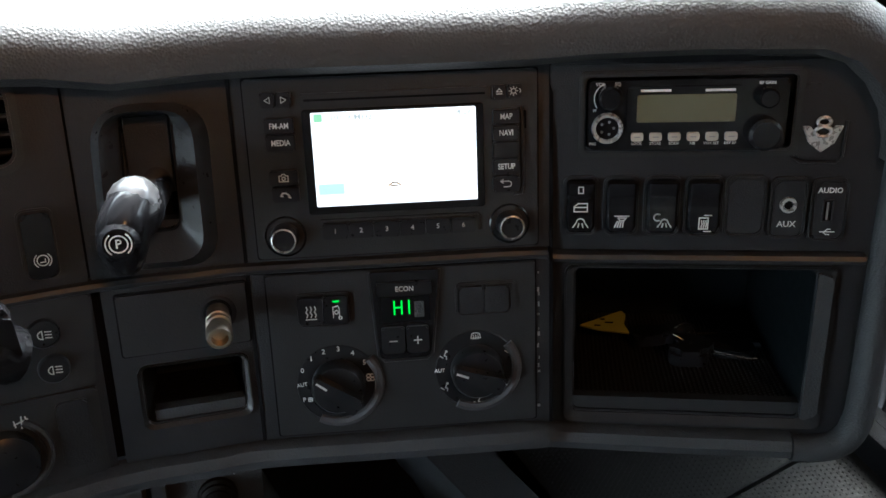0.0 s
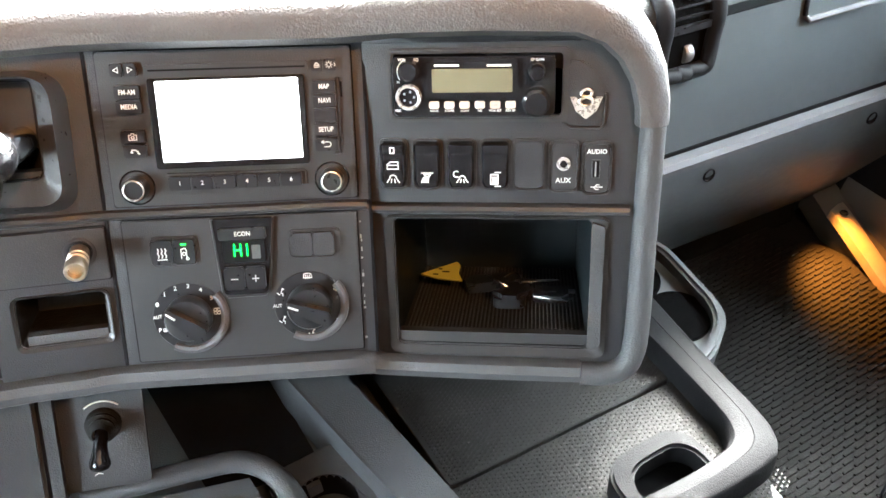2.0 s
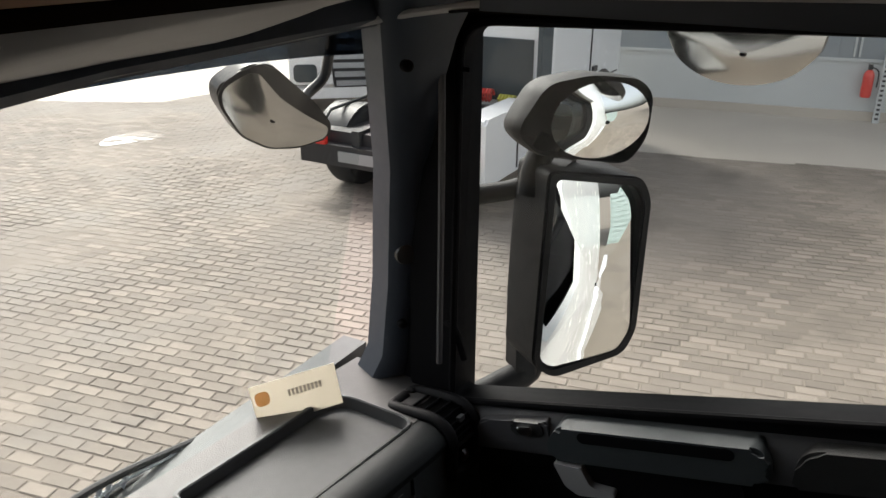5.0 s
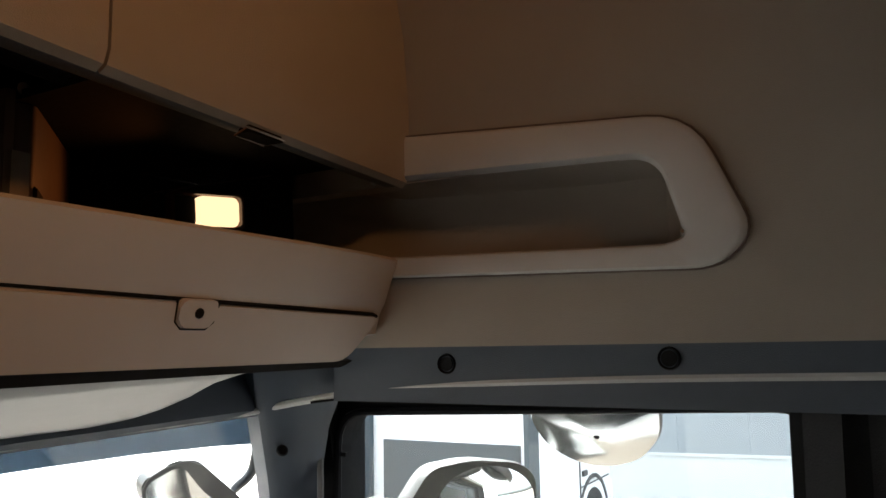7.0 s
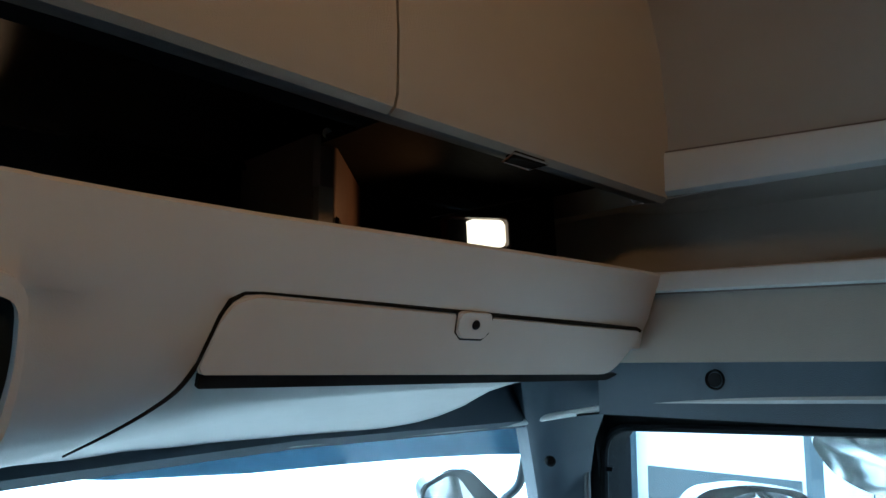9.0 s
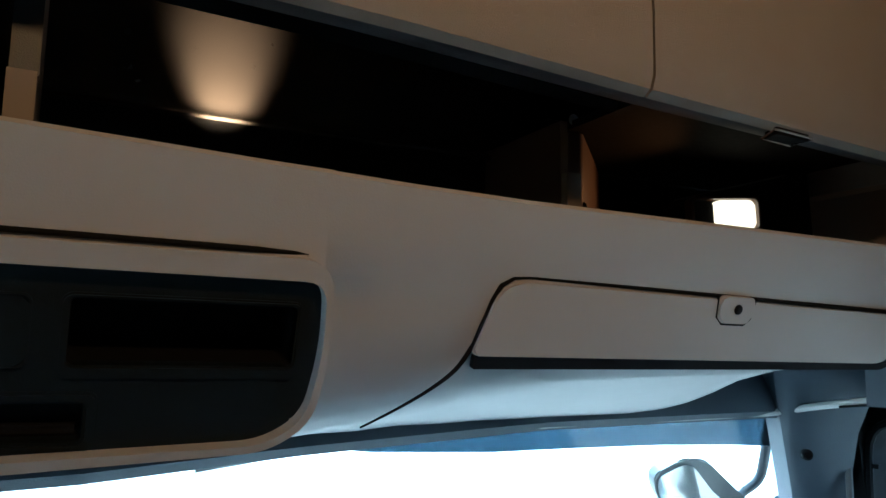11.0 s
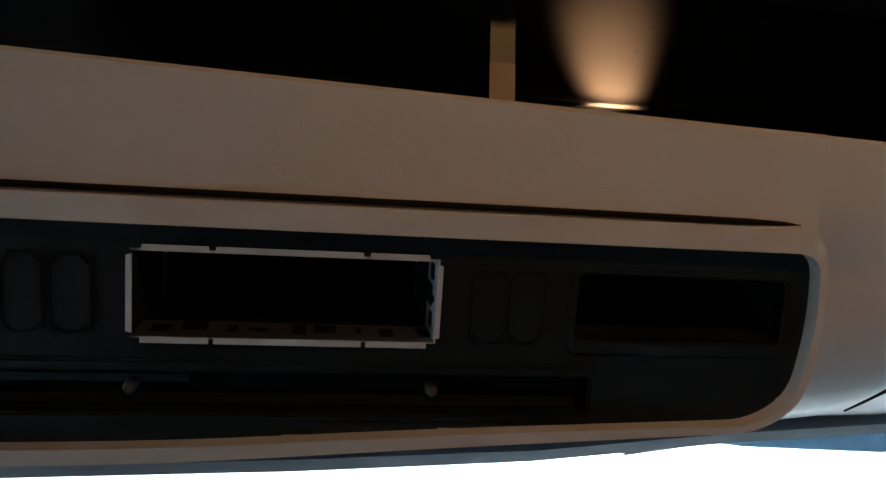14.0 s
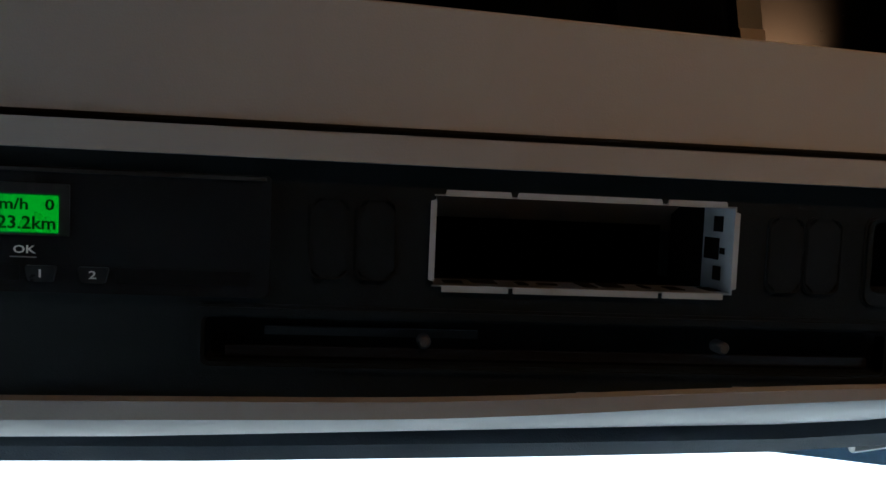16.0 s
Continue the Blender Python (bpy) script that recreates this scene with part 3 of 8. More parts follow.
part("trim", loft(P_ROWS, 0.004), M_SLATE, pil)
part("door_post", loft([[(x0, y0, z) for x0, y0 in ((1.55 - d, 1.075), (1.545 - d, 1.06 - d * 0.2), (1.535 - d * 0.6, 0.964), (1.60, 0.964), (1.62, 1.08))] for z, d, a in ((1.22, 0.0, 0), (1.6, 0.005, 0), (1.8, 0.02, 0), (1.96, 0.06, 0))], closed=True), M_DARK, pil, "black door post")


def plug(place, way, r):
    f = look(place, Vector(place) + Vector(way))
    bm = lathe([(0, 0.006), (r * 0.6, 0.006), (r * 0.92, 0.004), (r, 0.0), (r, -0.006)], 20)
    bm.transform(f @ Matrix.Rotation(radians(180), 4, "X"))
    return bm


FACE = Vector((-0.62, -0.78, 0.05))
part("round_cover", plug((1.524, 1.050, 1.56), FACE, 0.0165), M_SATIN, pil, "round grey cover button")
part("screw_plug", plug((1.528, 1.060, 1.435), FACE, 0.0075), M_DARK, pil, "black plug")
part("screw_plug", plug((1.418, 0.976, 1.866), FACE, 0.008), M_DARK, pil, "black plug")
part("grab_strap", tube(curve([(1.545, 1.0, 1.43), (1.535, 0.985, 1.455), (1.53, 0.965, 1.45), (1.535, 0.95, 1.40)], 5), 0.006, 8), M_DARK, pil, "black grab loop")

tagged(single("wall_kick", box(1.50, 1.60, 1.055, 1.20, 0.72, 1.28), M_TEAL, ID, "slate side wall of the footwell", "wall"), kind="structure")

# windscreen
ws = tagged(single("window_1", poly_plate([(-0.6, 1.22, 1.30), (1.53, 1.22, 1.30), (1.45, 1.03, 1.95), (-0.6, 1.03, 1.95)], 0.005), M_GLASS, ID, "wide raked clear windscreen", "windscreen"), kind="structure")
ws.visible_shadow = False
LIP = lambda x: float(np.interp(x, (-0.6, 0.05, 0.3, 0.5, 0.6, 0.73, 0.81, 1.0, 1.25, 1.4), (1.877, 1.879, 1.883, 1.887, 1.890, 1.899, 1.904, 1.913, 1.918, 1.921)))
tagged(single("windscreen_header", loft([[(x, 1.04, 2.10), (x, 1.02, LIP(x) + 0.06), (x, 1.005 + s, LIP(x) + 0.03), (x, 1.0 + s, LIP(x) + 0.006), (x, 1.006 + s, LIP(x)), (x, 1.03 + s, LIP(x) + 0.002), (x, 1.050, LIP(x) + 0.006)] for x, s in ((-0.6, -0.09), (0.05, -0.09), (0.3, -0.085), (0.5, -0.06), (0.7, -0.015), (1.0, 0), (1.2, 0), (1.36, 0), (1.47, 0))], 0.006), M_SLATE, ID, "slate grey windscreen header with blind", "trim"), kind="structure")
VISOR = ((-0.9, 1.30, 1.872), (0.0, 1.30, 1.876), (0.3, 1.30, 1.884), (0.6, 1.30, 1.883), (0.75, 1.30, 1.868), (0.9, 1.30, 1.852), (1.1, 1.295, 1.845), (1.25, 1.27, 1.849), (1.37, 1.22, 1.855), (1.46, 1.15, 1.860), (1.53, 1.06, 1.864))
visor = thing("sun_visor", ID, "smoked plastic outside sun visor over the windscreen", "sun visor")
sheet = part("sheet", loft([[(x, y, z), (x, y - 0.03, z + 0.09), (x, y - 0.09, z + 0.20)] for x, y, z in VISOR], 0.004), M_TINT, visor, "smoked translucent sheet")
sheet.visible_shadow = False
for x in (-0.5, 0.25, 1.0):
    part("bracket", box(x - 0.012, x + 0.012, 1.20, 1.27, 1.99, 2.03, 0.003), M_CHASSIS, visor, "black bracket")
tagged(single("left_window_pane", box(-0.62, -0.615, 0.1, 1.0, 1.32, 1.95), M_GLASS, ID, "clear driver side window pane", "window"), kind="structure").visible_shadow = False

# ---- overhead console ----
over = thing("overhead_console", ID, "light grey overhead console above the windscreen", "overhead console")
PROFILE = [(0.76, 2.085), (0.742, 2.102), (0.734, 2.114), (0.728, 2.117), (0.723, 2.113), (0.7265, 2.102), (0.734, 2.085), (0.7425, 2.0615), (0.75, 2.049), (0.757, 2.025), (0.765, 2.0), (0.776, 1.967), (0.788, 1.937), (0.80, 1.914), (0.82, 1.897), (0.86, 1.888), (0.93, 1.888), (1.012, 1.890)]
rows = []
for x, edge in ((-0.6, 0), (0.0, 0), (0.5, 0), (0.589, 0), (0.625, 1), (0.64, 2), (0.70, 0), (0.8, 0), (0.9, 0), (1.0, 0), (1.12, 0), (1.18, 0), (1.24, 0), (1.29, 0), (1.325, 0), (1.35, 0)):
    k = max(0.0, (x - 1.10) / 0.25)
    rise = 0.085 * k**2 + float(np.interp(x, (-0.6, 0.0, 0.3, 0.5, 0.75, 1.05), (-0.004, 0.002, 0.009, 0.019, 0.039, 0.054)))
    bow = 0.021 * max(0.0, 0.75 - x)
    row = []
    for y, z in PROFILE:
        low = min(1.0, max(0.0, (2.02 - z) / 0.12))
        deep = x < 0.59 and 1.935 < z < 2.055 or edge == 1 and 1.95 < z < 2.04
        # the opening for the instrument panel ends in a rounded side
        ex = x if not edge else float(np.interp(z, (1.92, 1.945, 1.97, 2.0, 2.045), (0.612, 0.634, 0.645, 0.647, 0.645))) + (0.0012 if edge == 2 else -0.0012)
        if edge and z > 2.045:
            ex = 0.638 + (0.0012 if edge == 2 else -0.0012)
        lift = min(1.0, max(0.0, (x - 0.64) / 0.2)) * float(np.interp(y, (0.776, 0.788, 0.80, 0.82, 0.86, 0.93, 1.0), (0.0, 0.006, 0.016, 0.021, 0.020, 0.010, 0.0)))
        row.append((ex, y + 0.012 * k**3 + low * rise * 0.2 + (0.14 if deep else 0.0), z - (0.009 if edge and 2.055 < z < 2.07 else 0.0) + lift + low * rise * (1.0 if y < 0.87 else 0.78 if y < 1.0 else 0.5) + (0.0 if z < 2.08 else bow if z < 2.1 else 1.75 * bow)))
    rows.append(row)
part("shell", loft(rows, 0.004), M_LIGHT, over)

# flap of the locker: a thin door, its lock, the finger gap and the joints
FL = Frame((1.045, 0.7535, 2.043), (1, 0, 0), (0, -0.30, 0.954))
flap = thing("locker_flap", FL, "light grey locker flap with key lock", "locker flap")
flap_out = round_poly([(-0.276, -0.05), (0.235, -0.05), (0.270, -0.012), (0.277, 0.003), (-0.258, 0.013)], [0.006, 0.02, 0.01, 0.004, 0.022])
part("panel", prism(flap_out, 0.001, 0.0065, 0.003), M_LIGHT, flap)
part("joint", tube([(-0.2735, -0.044, 0.0015), (-0.270, -0.03, 0.002), (-0.263, -0.005, 0.002), (-0.257, 0.008, 0.002), (-0.247, 0.015, 0.002), (-0.232, 0.0165, 0.002), (0.272, 0.0055, 0.002), (0.282, 0.003, 0.001)], 0.0023, 8), M_DARK, flap, "dark shadow joint")
lock = part("lock", prism(round_poly([(-0.022, -0.013), (0.018, -0.013), (0.022, 0.013), (-0.024, 0.013)], 0.008), 0.004, 0.009, 0.0015), M_LIGHT, flap, "light grey lock plate")
part("keyhole", lathe([(0, 0.0105), (0.0032, 0.0105), (0.0048, 0.0100), (0.005, 0.008)], 16, at=(-0.001, 0.001, 0)), M_DARK, lock, "black keyhole")
part("lock_edge", tube([(-0.026, 0.013, 0.006), (-0.024, -0.008, 0.006), (-0.016, -0.0145, 0.006), (0.012, -0.0145, 0.006), (0.020, -0.008, 0.006), (0.023, 0.013, 0.006)], 0.0012, 6), M_DARK, lock)
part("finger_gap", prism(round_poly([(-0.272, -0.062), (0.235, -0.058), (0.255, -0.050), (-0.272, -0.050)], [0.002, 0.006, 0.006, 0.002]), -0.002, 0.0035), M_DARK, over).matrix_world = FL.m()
part("joint", tube(curve([(0.7715, 0.7655, 2.0015), (0.758, 0.770, 1.982), (0.738, 0.776, 1.966), (0.713, 0.782, 1.951), (0.686, 0.7885, 1.937)], 5), [0.0022 - 0.00007 * k for k in range(21)], 8), M_DARK, over)

# instrument bezel let into the overhead console
B = Frame((0.29, 0.7615, 2.033), (1, 0, 0), (0, -0.287, 0.958))
bez = thing("overhead_instrument_panel", B, "black instrument panel with pale surround overhead", "instrument panel")
b_out = round_poly([(-0.9, -0.140), (-0.08, -0.132), (0.1, -0.121), (0.322, -0.1095), (0.352, -0.088), (0.3585, -0.036), (0.354, 0.0315), (-0.9, 0.033)], [0.01, 0.08, 0.08, 0.03, 0.025, 0.03, 0.026, 0.01])
b_in = round_poly([(-0.9, -0.127), (-0.08, -0.122), (0.1, -0.1125), (0.318, -0.1045), (0.346, -0.086), (0.3535, -0.036), (0.3495, 0.0155), (-0.9, 0.0172)], [0.01, 0.08, 0.08, 0.025, 0.025, 0.03, 0.016, 0.01])
part("surround", ring(b_out, b_in, -0.02, 0.018, 0.0065), M_LIGHT, bez, "pale rounded surround")
part("shadow_joint", tube(curve([(-0.9, 0.0355, 0.010), (0.0, 0.0352, 0.010), (0.30, 0.0345, 0.010), (0.335, 0.0325, 0.010), (0.352, 0.026, 0.009)], 4), 0.0021, 8), M_DARK, bez, "dark joint over the surround")
CAGE = (-0.092, 0.0945, -0.0545, 0.0)
PKT = (0.187, 0.334, -0.050, -0.006)
STRIP = (-0.222, 0.200, -0.102, -0.076)
panel_bm = holed(-0.9, 0.3535, -0.112, 0.017, [CAGE, PKT, STRIP, (0.326, 0.3535, -0.112, -0.1005), (0.338, 0.3535, -0.1005, -0.089)], -0.004, 0.006)
for xa, xb, ya in ((-0.9, -0.2, -0.129), (-0.2, 0.0, -0.1245), (0.0, 0.1, -0.117)):
    part("face_strip", box(xa, xb, ya, -0.112, -0.004, 0.006), M_OVERP, bez)
part("face", panel_bm, M_OVERP, bez, "matt black panel face")
part("pocket", pocket(rounded(*PKT, 0.004), 0.006, -0.06), M_DARK, bez, "empty black pocket")
part("pocket_rim", ring(rounded(PKT[0] - 0.006, PKT[1] + 0.005, PKT[2] - 0.01, PKT[3] + 0.004, 0.008), rounded(*PKT, 0.004), 0.004, 0.0085, 0.0015), M_OVERP, bez)
part("slot", pocket(rounded(*STRIP, 0.003), 0.006, -0.014), M_DARK, bez, "long recessed slot")
part("slot_rim", ring(rounded(STRIP[0] - 0.008, STRIP[1] + 0.008, STRIP[2] - 0.006, STRIP[3] + 0.008, 0.006), rounded(*STRIP, 0.003), 0.004, 0.009, 0.002), M_OVERP, bez, "black slot rim")
part("slot_bar", box(STRIP[0] + 0.01, STRIP[1] - 0.004, -0.1005, -0.0945, -0.012, -0.004, 0.002), M_GLOSS, bez)
part("label_strip", box(-0.19, -0.06, -0.0885, -0.0835, -0.013, -0.010, 0.0005), M_PANEL, bez)
for sx in (-0.094, 0.096):
    part("stud", lathe([(0, 0.002), (0.0028, 0.0015), (0.0042, -0.001), (0.0042, -0.012)], 16, at=(sx, -0.0895, 0)), M_GREYP, bez, "small dull stud")
for bx in (-0.164, -0.137, 0.117, 0.142):
    fr_o, fr_i = rounded(bx - 0.0005, bx + 0.0235, -0.053, -0.004, 0.006), rounded(bx + 0.0012, bx + 0.0218, -0.051, -0.006, 0.005)
    sw = part("blank_switch", rplate(bx + 0.0012, bx + 0.0218, -0.051, -0.006, 0.004, 0.0075, 0.005, 0.0015), M_OVERP, bez, "blank black switch cover")
    part("edge", ring(fr_o, fr_i, 0.004, 0.0085, 0.0008), M_OVERP, sw)

# open radio cage
cage = thing("radio_cage", B, "empty zinc radio mounting cage", "radio cage")
x0, x1, y0, y1 = CAGE
bm = bmesh.new()
box(x0, x1, y1 - 0.001, y1, -0.012, 0.0085, bm=bm)
box(x0, x1, y0, y0 + 0.001, -0.030, 0.0085, bm=bm)
part("sleeve", bm, M_STEEL, cage)
# deep inner walls belong to the zinc cage; black colours carry their shade
part("side_plate", box(x0, x0 + 0.001, y0, y1, -0.09, 0.006), M_DARK, cage, "zinc cage side, shade in its black colour")
part("side_plate", box(x1 - 0.001, x1, y0, y1, -0.034, 0.0085), M_ZINC, cage)
part("side_plate", box(x1 - 0.001, x1, y0, y1, -0.09, -0.034), M_DARK, cage, "zinc cage side, shade in its black colour")
part("back_plate", box(x0, x1, y0, y1, -0.115, -0.112), M_VOID, cage, "cage back coloured black for shade")
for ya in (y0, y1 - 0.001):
    part("inner_plate", box(x0, x1, ya, ya + 0.001, -0.112, -0.031 if ya == y0 else -0.013), M_VOID, cage, "inner cage plate coloured black for shade")
flanges = []
for a, b in ((x0 + 0.006, -0.046), (-0.043, 0.047), (0.05, x1 - 0.006)):
    flanges.append([(a, y1 - 0.0008), (b, y1 - 0.0008), (b - 0.001, y1 + 0.0028), (a + 0.001, y1 + 0.0028)])
    flanges.append([(a, y0 - 0.0030), (b, y0 - 0.0030), (b, y0 + 0.0008), (a, y0 + 0.0008)])
flanges.append([(x1 - 0.0012, y0 + 0.003), (x1 + 0.0022, y0 + 0.004), (x1 + 0.0022, y1 - 0.004), (x1 - 0.0012, y1 - 0.003)])
flanges.append([(x0 - 0.0022, y0 + 0.004), (x0 + 0.0012, y0 + 0.003), (x0 + 0.0012, y1 - 0.003), (x0 - 0.0022, y1 - 0.004)])
for q in flanges:
    part("flange", prism(q, 0.0078, 0.0092), M_ZINC, cage, "bent zinc flange")
rnd = random.Random(4)
for k in range(9):
    px = x0 + 0.012 + k * 0.020
    tb = bmesh.new()
    box(px + rnd.uniform(-0.006, 0.006), px + rnd.uniform(0.008, 0.014), y0 + 0.001, y0 + 0.0016, -0.010 - rnd.uniform(0, 0.02), -0.001 - rnd.uniform(0, 0.007), bm=tb)
    part("punched_slot", tb, M_DARK, cage, "dark punched slot")
for ya, yb, za, zb in ((-0.016, -0.006, -0.018, -0.006), (-0.034, -0.02, -0.03, -0.01), (-0.047, -0.038, -0.016, -0.006), (-0.030, -0.026, -0.008, -0.002)):
    part("punched_slot", box(x1 - 0.0018, x1 - 0.001, ya, yb, za, zb), M_DARK, cage, "dark punched slot")

# tachograph
tac = thing("tachograph", B, "black tachograph with green lit display", "tachograph")
part("body", rplate(-0.375, -0.186, -0.064, 0.006, 0.004, 0.011, 0.003, 0.0012), M_GLOSS, tac)
part("top_edge", box(-0.372, -0.189, 0.003, 0.005, 0.0105, 0.0125, 0.0006), M_SATIN, tac)
part("display_frame", rplate(-0.3555, -0.2955, -0.0325, -0.0035, 0.010, 0.0125, 0.001, 0.0005), M_SATIN, tac)
disp = part("display", rplate(-0.3555, -0.3010, -0.0308, -0.0100, 0.0120, 0.0130, 0.0006, 0.0), M_GREENLCD, tac, "green lit display")
text("readout", "km/h   0", -0.3030, -0.0155, 0.0088, M_DARK, disp, 0.0132, "RIGHT", 1.15)
text("readout", "823.2km", -0.3020, -0.0257, 0.0100, M_DARK, disp, 0.0132, "RIGHT", 1.05)
text("ok_mark", "OK", -0.3195, -0.0405, 0.0062, M_WHITE, tac, 0.0113, "CENTER", 1.3)
part("ok_line", box(-0.327, -0.313, -0.0448, -0.0442, 0.011, 0.0115), M_GREYPRINT, tac)
for bx, ch in ((-0.3107, "1"), (-0.2828, "2")):
    b = part("slot_button", prism(round_poly([(bx - 0.006, -0.058), (bx + 0.007, -0.058), (bx + 0.009, -0.049), (bx - 0.008, -0.049)], 0.0015), 0.010, 0.0135, 0.001), M_BUTTON, tac)
    text("digit", ch, bx + 0.0005, -0.0535, 0.0062, M_WHITE, b, 0.0137, "CENTER", 1.4)
part("card_slot", rplate(-0.2705, -0.1965, -0.0575, -0.049, 0.0085, 0.0118, 0.001, 0.0004), M_DARK, tac, "card drawer")
part("card_slot", rplate(-0.374, -0.3215, -0.0575, -0.049, 0.0085, 0.0118, 0.001, 0.0004), M_DARK, tac, "card drawer")

M_DIVIDER = material("beige_brown_plastic", (0.20, 0.16, 0.13), 0.6, mottle=0.08)

# ---- open shelf over the console, and the lockers over it ----
shelf = thing("overhead_shelf", ID, "dark open overhead storage shelf", "shelf")
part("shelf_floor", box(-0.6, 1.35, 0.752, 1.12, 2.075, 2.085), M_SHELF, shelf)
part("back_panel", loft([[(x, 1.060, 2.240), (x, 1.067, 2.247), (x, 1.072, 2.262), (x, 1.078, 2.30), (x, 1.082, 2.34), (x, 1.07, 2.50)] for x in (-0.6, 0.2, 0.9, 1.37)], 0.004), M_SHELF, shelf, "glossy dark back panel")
# recess sheet and shelf roof are coloured near black to stand for shade
part("recess_shade", box(-0.6, 1.36, 1.098, 1.108, 2.086, 2.30), M_DARK, shelf, "black sheet for the shade under the back panel")
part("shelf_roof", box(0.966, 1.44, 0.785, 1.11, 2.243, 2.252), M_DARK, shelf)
part("divider", prism(round_poly([(0.825, 2.085), (1.06, 2.085), (1.06, 2.40), (0.845, 2.40)], 0.012), 0.0, 0.017), M_BROWN, shelf, "brown plastic divider").matrix_world = Frame((0.4275, 0, 0), (0, 1, 0), (0, 0, 1)).m()
part("divider_front", box(0.4265, 0.4455, 0.808, 0.824, 2.085, 2.184, 0.003), M_DIVIDER, shelf, "pale divider edge")
part("divider_post", box(0.4275, 0.4465, 0.812, 0.826, 2.182, 2.40, 0.003), M_PANEL, shelf, "slate post over the divider edge")
part("divider_front", box(0.956, 0.974, 0.893, 0.906, 2.085, 2.192, 0.003), M_DIVIDER, shelf, "pale divider edge")
part("cap", lathe([(0, 0.004), (0.005, 0.003), (0.0065, 0)], 14, axis="y", at=(0.966, 0.895, 2.252)), M_ZINC, shelf, "bright bolt cap")
part("end_panel", box(0.955, 0.9645, 0.905, 1.07, 2.086, 2.252, 0.003), M_BROWN, shelf, "brown end panel")
part("bracket", prism(round_poly([(0.966, 0.91), (0.985, 0.905), (1.13, 1.06), (1.13, 1.07), (0.966, 1.07)], 0.006), 2.086, 2.242), M_BROWN, shelf, "brown moulded bracket")
part("bracket_step", prism([(0.99, 0.905), (1.02, 0.942), (1.012, 0.95), (0.982, 0.912)], 2.155, 2.165, 0.002), M_DARK, shelf)
for z in (2.19, 2.17):
    part("rivet", lathe([(0, 0.004), (0.004, 0.003), (0.005, 0)], 12, axis="y", at=(0.985, 0.945, z)), M_DARK, shelf)

# slate rail under the locker doors: an underside, then a dark lip
LOW = lambda x: float(np.interp(x, (-0.6, 0.35, 0.66, 0.92, 1.16, 1.36), (2.262, 2.258, 2.249, 2.2355, 2.225, 2.216)))
part("edge_rail", loft([[(x, 0.7365, LOW(x) + 0.002), (x, 0.738, LOW(x) - 0.003), (x, 0.746, LOW(x) - 0.005), (x, 0.758, LOW(x) - 0.004), (x, 0.766 - 0.006 * max(0.0, x - 0.9) / 0.46, LOW(x) - 0.002), (x, 0.770, LOW(x) + 0.012)] for x in (-0.6, 0.0, 0.35, 0.66, 0.80, 0.92, 1.04, 1.16, 1.26, 1.36)], 0.003), M_PILLAR, shelf, "slate locker edge rail")
part("rail_groove", tube([(x, 0.752, LOW(x) - 0.0055) for x in (0.40, 0.5, 0.6, 0.7, 0.8, 0.88)], 0.0009, 6), M_DARK, shelf, "thin groove in the rail")
part("dark_lip", loft([[(x, 0.771, LOW(x) + 0.02), (x, 0.772, LOW(x) - 0.004), (x, 0.786, LOW(x) - 0.010), (x, 0.792, LOW(x) - 0.006), (x, 0.793, LOW(x) + 0.04)] for x in (-0.6, 0.0, 0.35, 0.66, 0.80, 0.93)], 0.003), M_DARK, shelf, "black lip behind the rail")

for a, b, nm in ((-0.02, 0.4555, 0), (0.4585, 0.9255, 0), (0.9285, 1.362, 0)):
    lk = thing("overhead_locker", ID, "beige overhead locker door with rounded face", "locker")
    part("door", loft([[(x, 0.742, LOW(x)), (x, 0.737, LOW(x) + 0.003), (x, 0.735, LOW(x) + 0.009), (x, 0.735, 2.30), (x, 0.742, 2.40), (x, 0.765, 2.52), (x, 0.80, 2.62), (x, 0.86, 2.752)] for x in (a, a + 0.002, (a + b) / 2, b - 0.002, b)], -0.012), M_BEIGE, lk)
    part("edge_seam", tube([(b + 0.0012, y + 0.003, z) for y, z in ((0.738, LOW(b) + 0.002), (0.738, 2.30), (0.745, 2.40), (0.768, 2.52), (0.803, 2.62), (0.86, 2.74))], 0.0022, 6), M_DARK, lk, "dark door joint")
    if a > 0.9:
        la = part("latch", prism(round_poly([(1.085, 0.730), (1.135, 0.730), (1.128, 0.750), (1.092, 0.750)], 0.004), 2.2135, 2.2225, 0.001), M_DARK, lk, "black latch")
        part("latch_rim", tube([(1.084, 0.729, 2.2175), (1.090, 0.751, 2.2145), (1.130, 0.751, 2.2125), (1.136, 0.729, 2.2155), (1.084, 0.729, 2.2175)], 0.0014, 6), M_CHROME, la, "chromed latch rim")

# warm shelf lamp
LM = Frame((1.222, 0.925, 2.176), (0.90, -0.28, 0.05), (-0.04, 0.02, 1.0))
lampt = thing("shelf_lamp", LM, "small lit warm shelf lamp with clear cover", "lamp")
part("housing", ring(rounded(-0.047, 0.047, -0.023, 0.023, 0.008), rounded(-0.0435, 0.0435, -0.0195, 0.0195, 0.007), -0.015, 0.005, 0.001), M_AMBER, lampt, "brown edge of the lamp cover")
part("lens", rplate(-0.013, 0.041, -0.018, 0.018, -0.01, 0.001, 0.006, 0.002), M_LENS, lampt, "glowing lens")
part("switch", rplate(-0.042, -0.014, -0.018, 0.018, -0.012, -0.004, 0.005, 0.001), M_DARK, lampt, "dark rocker of the lamp")
part("mount", prism(round_poly([(-0.062, -0.06), (0.13, -0.06), (0.13, 0.060), (-0.062, 0.020)], 0.004), -0.05, -0.016, 0.002), M_DARK, lampt, "black lamp box")
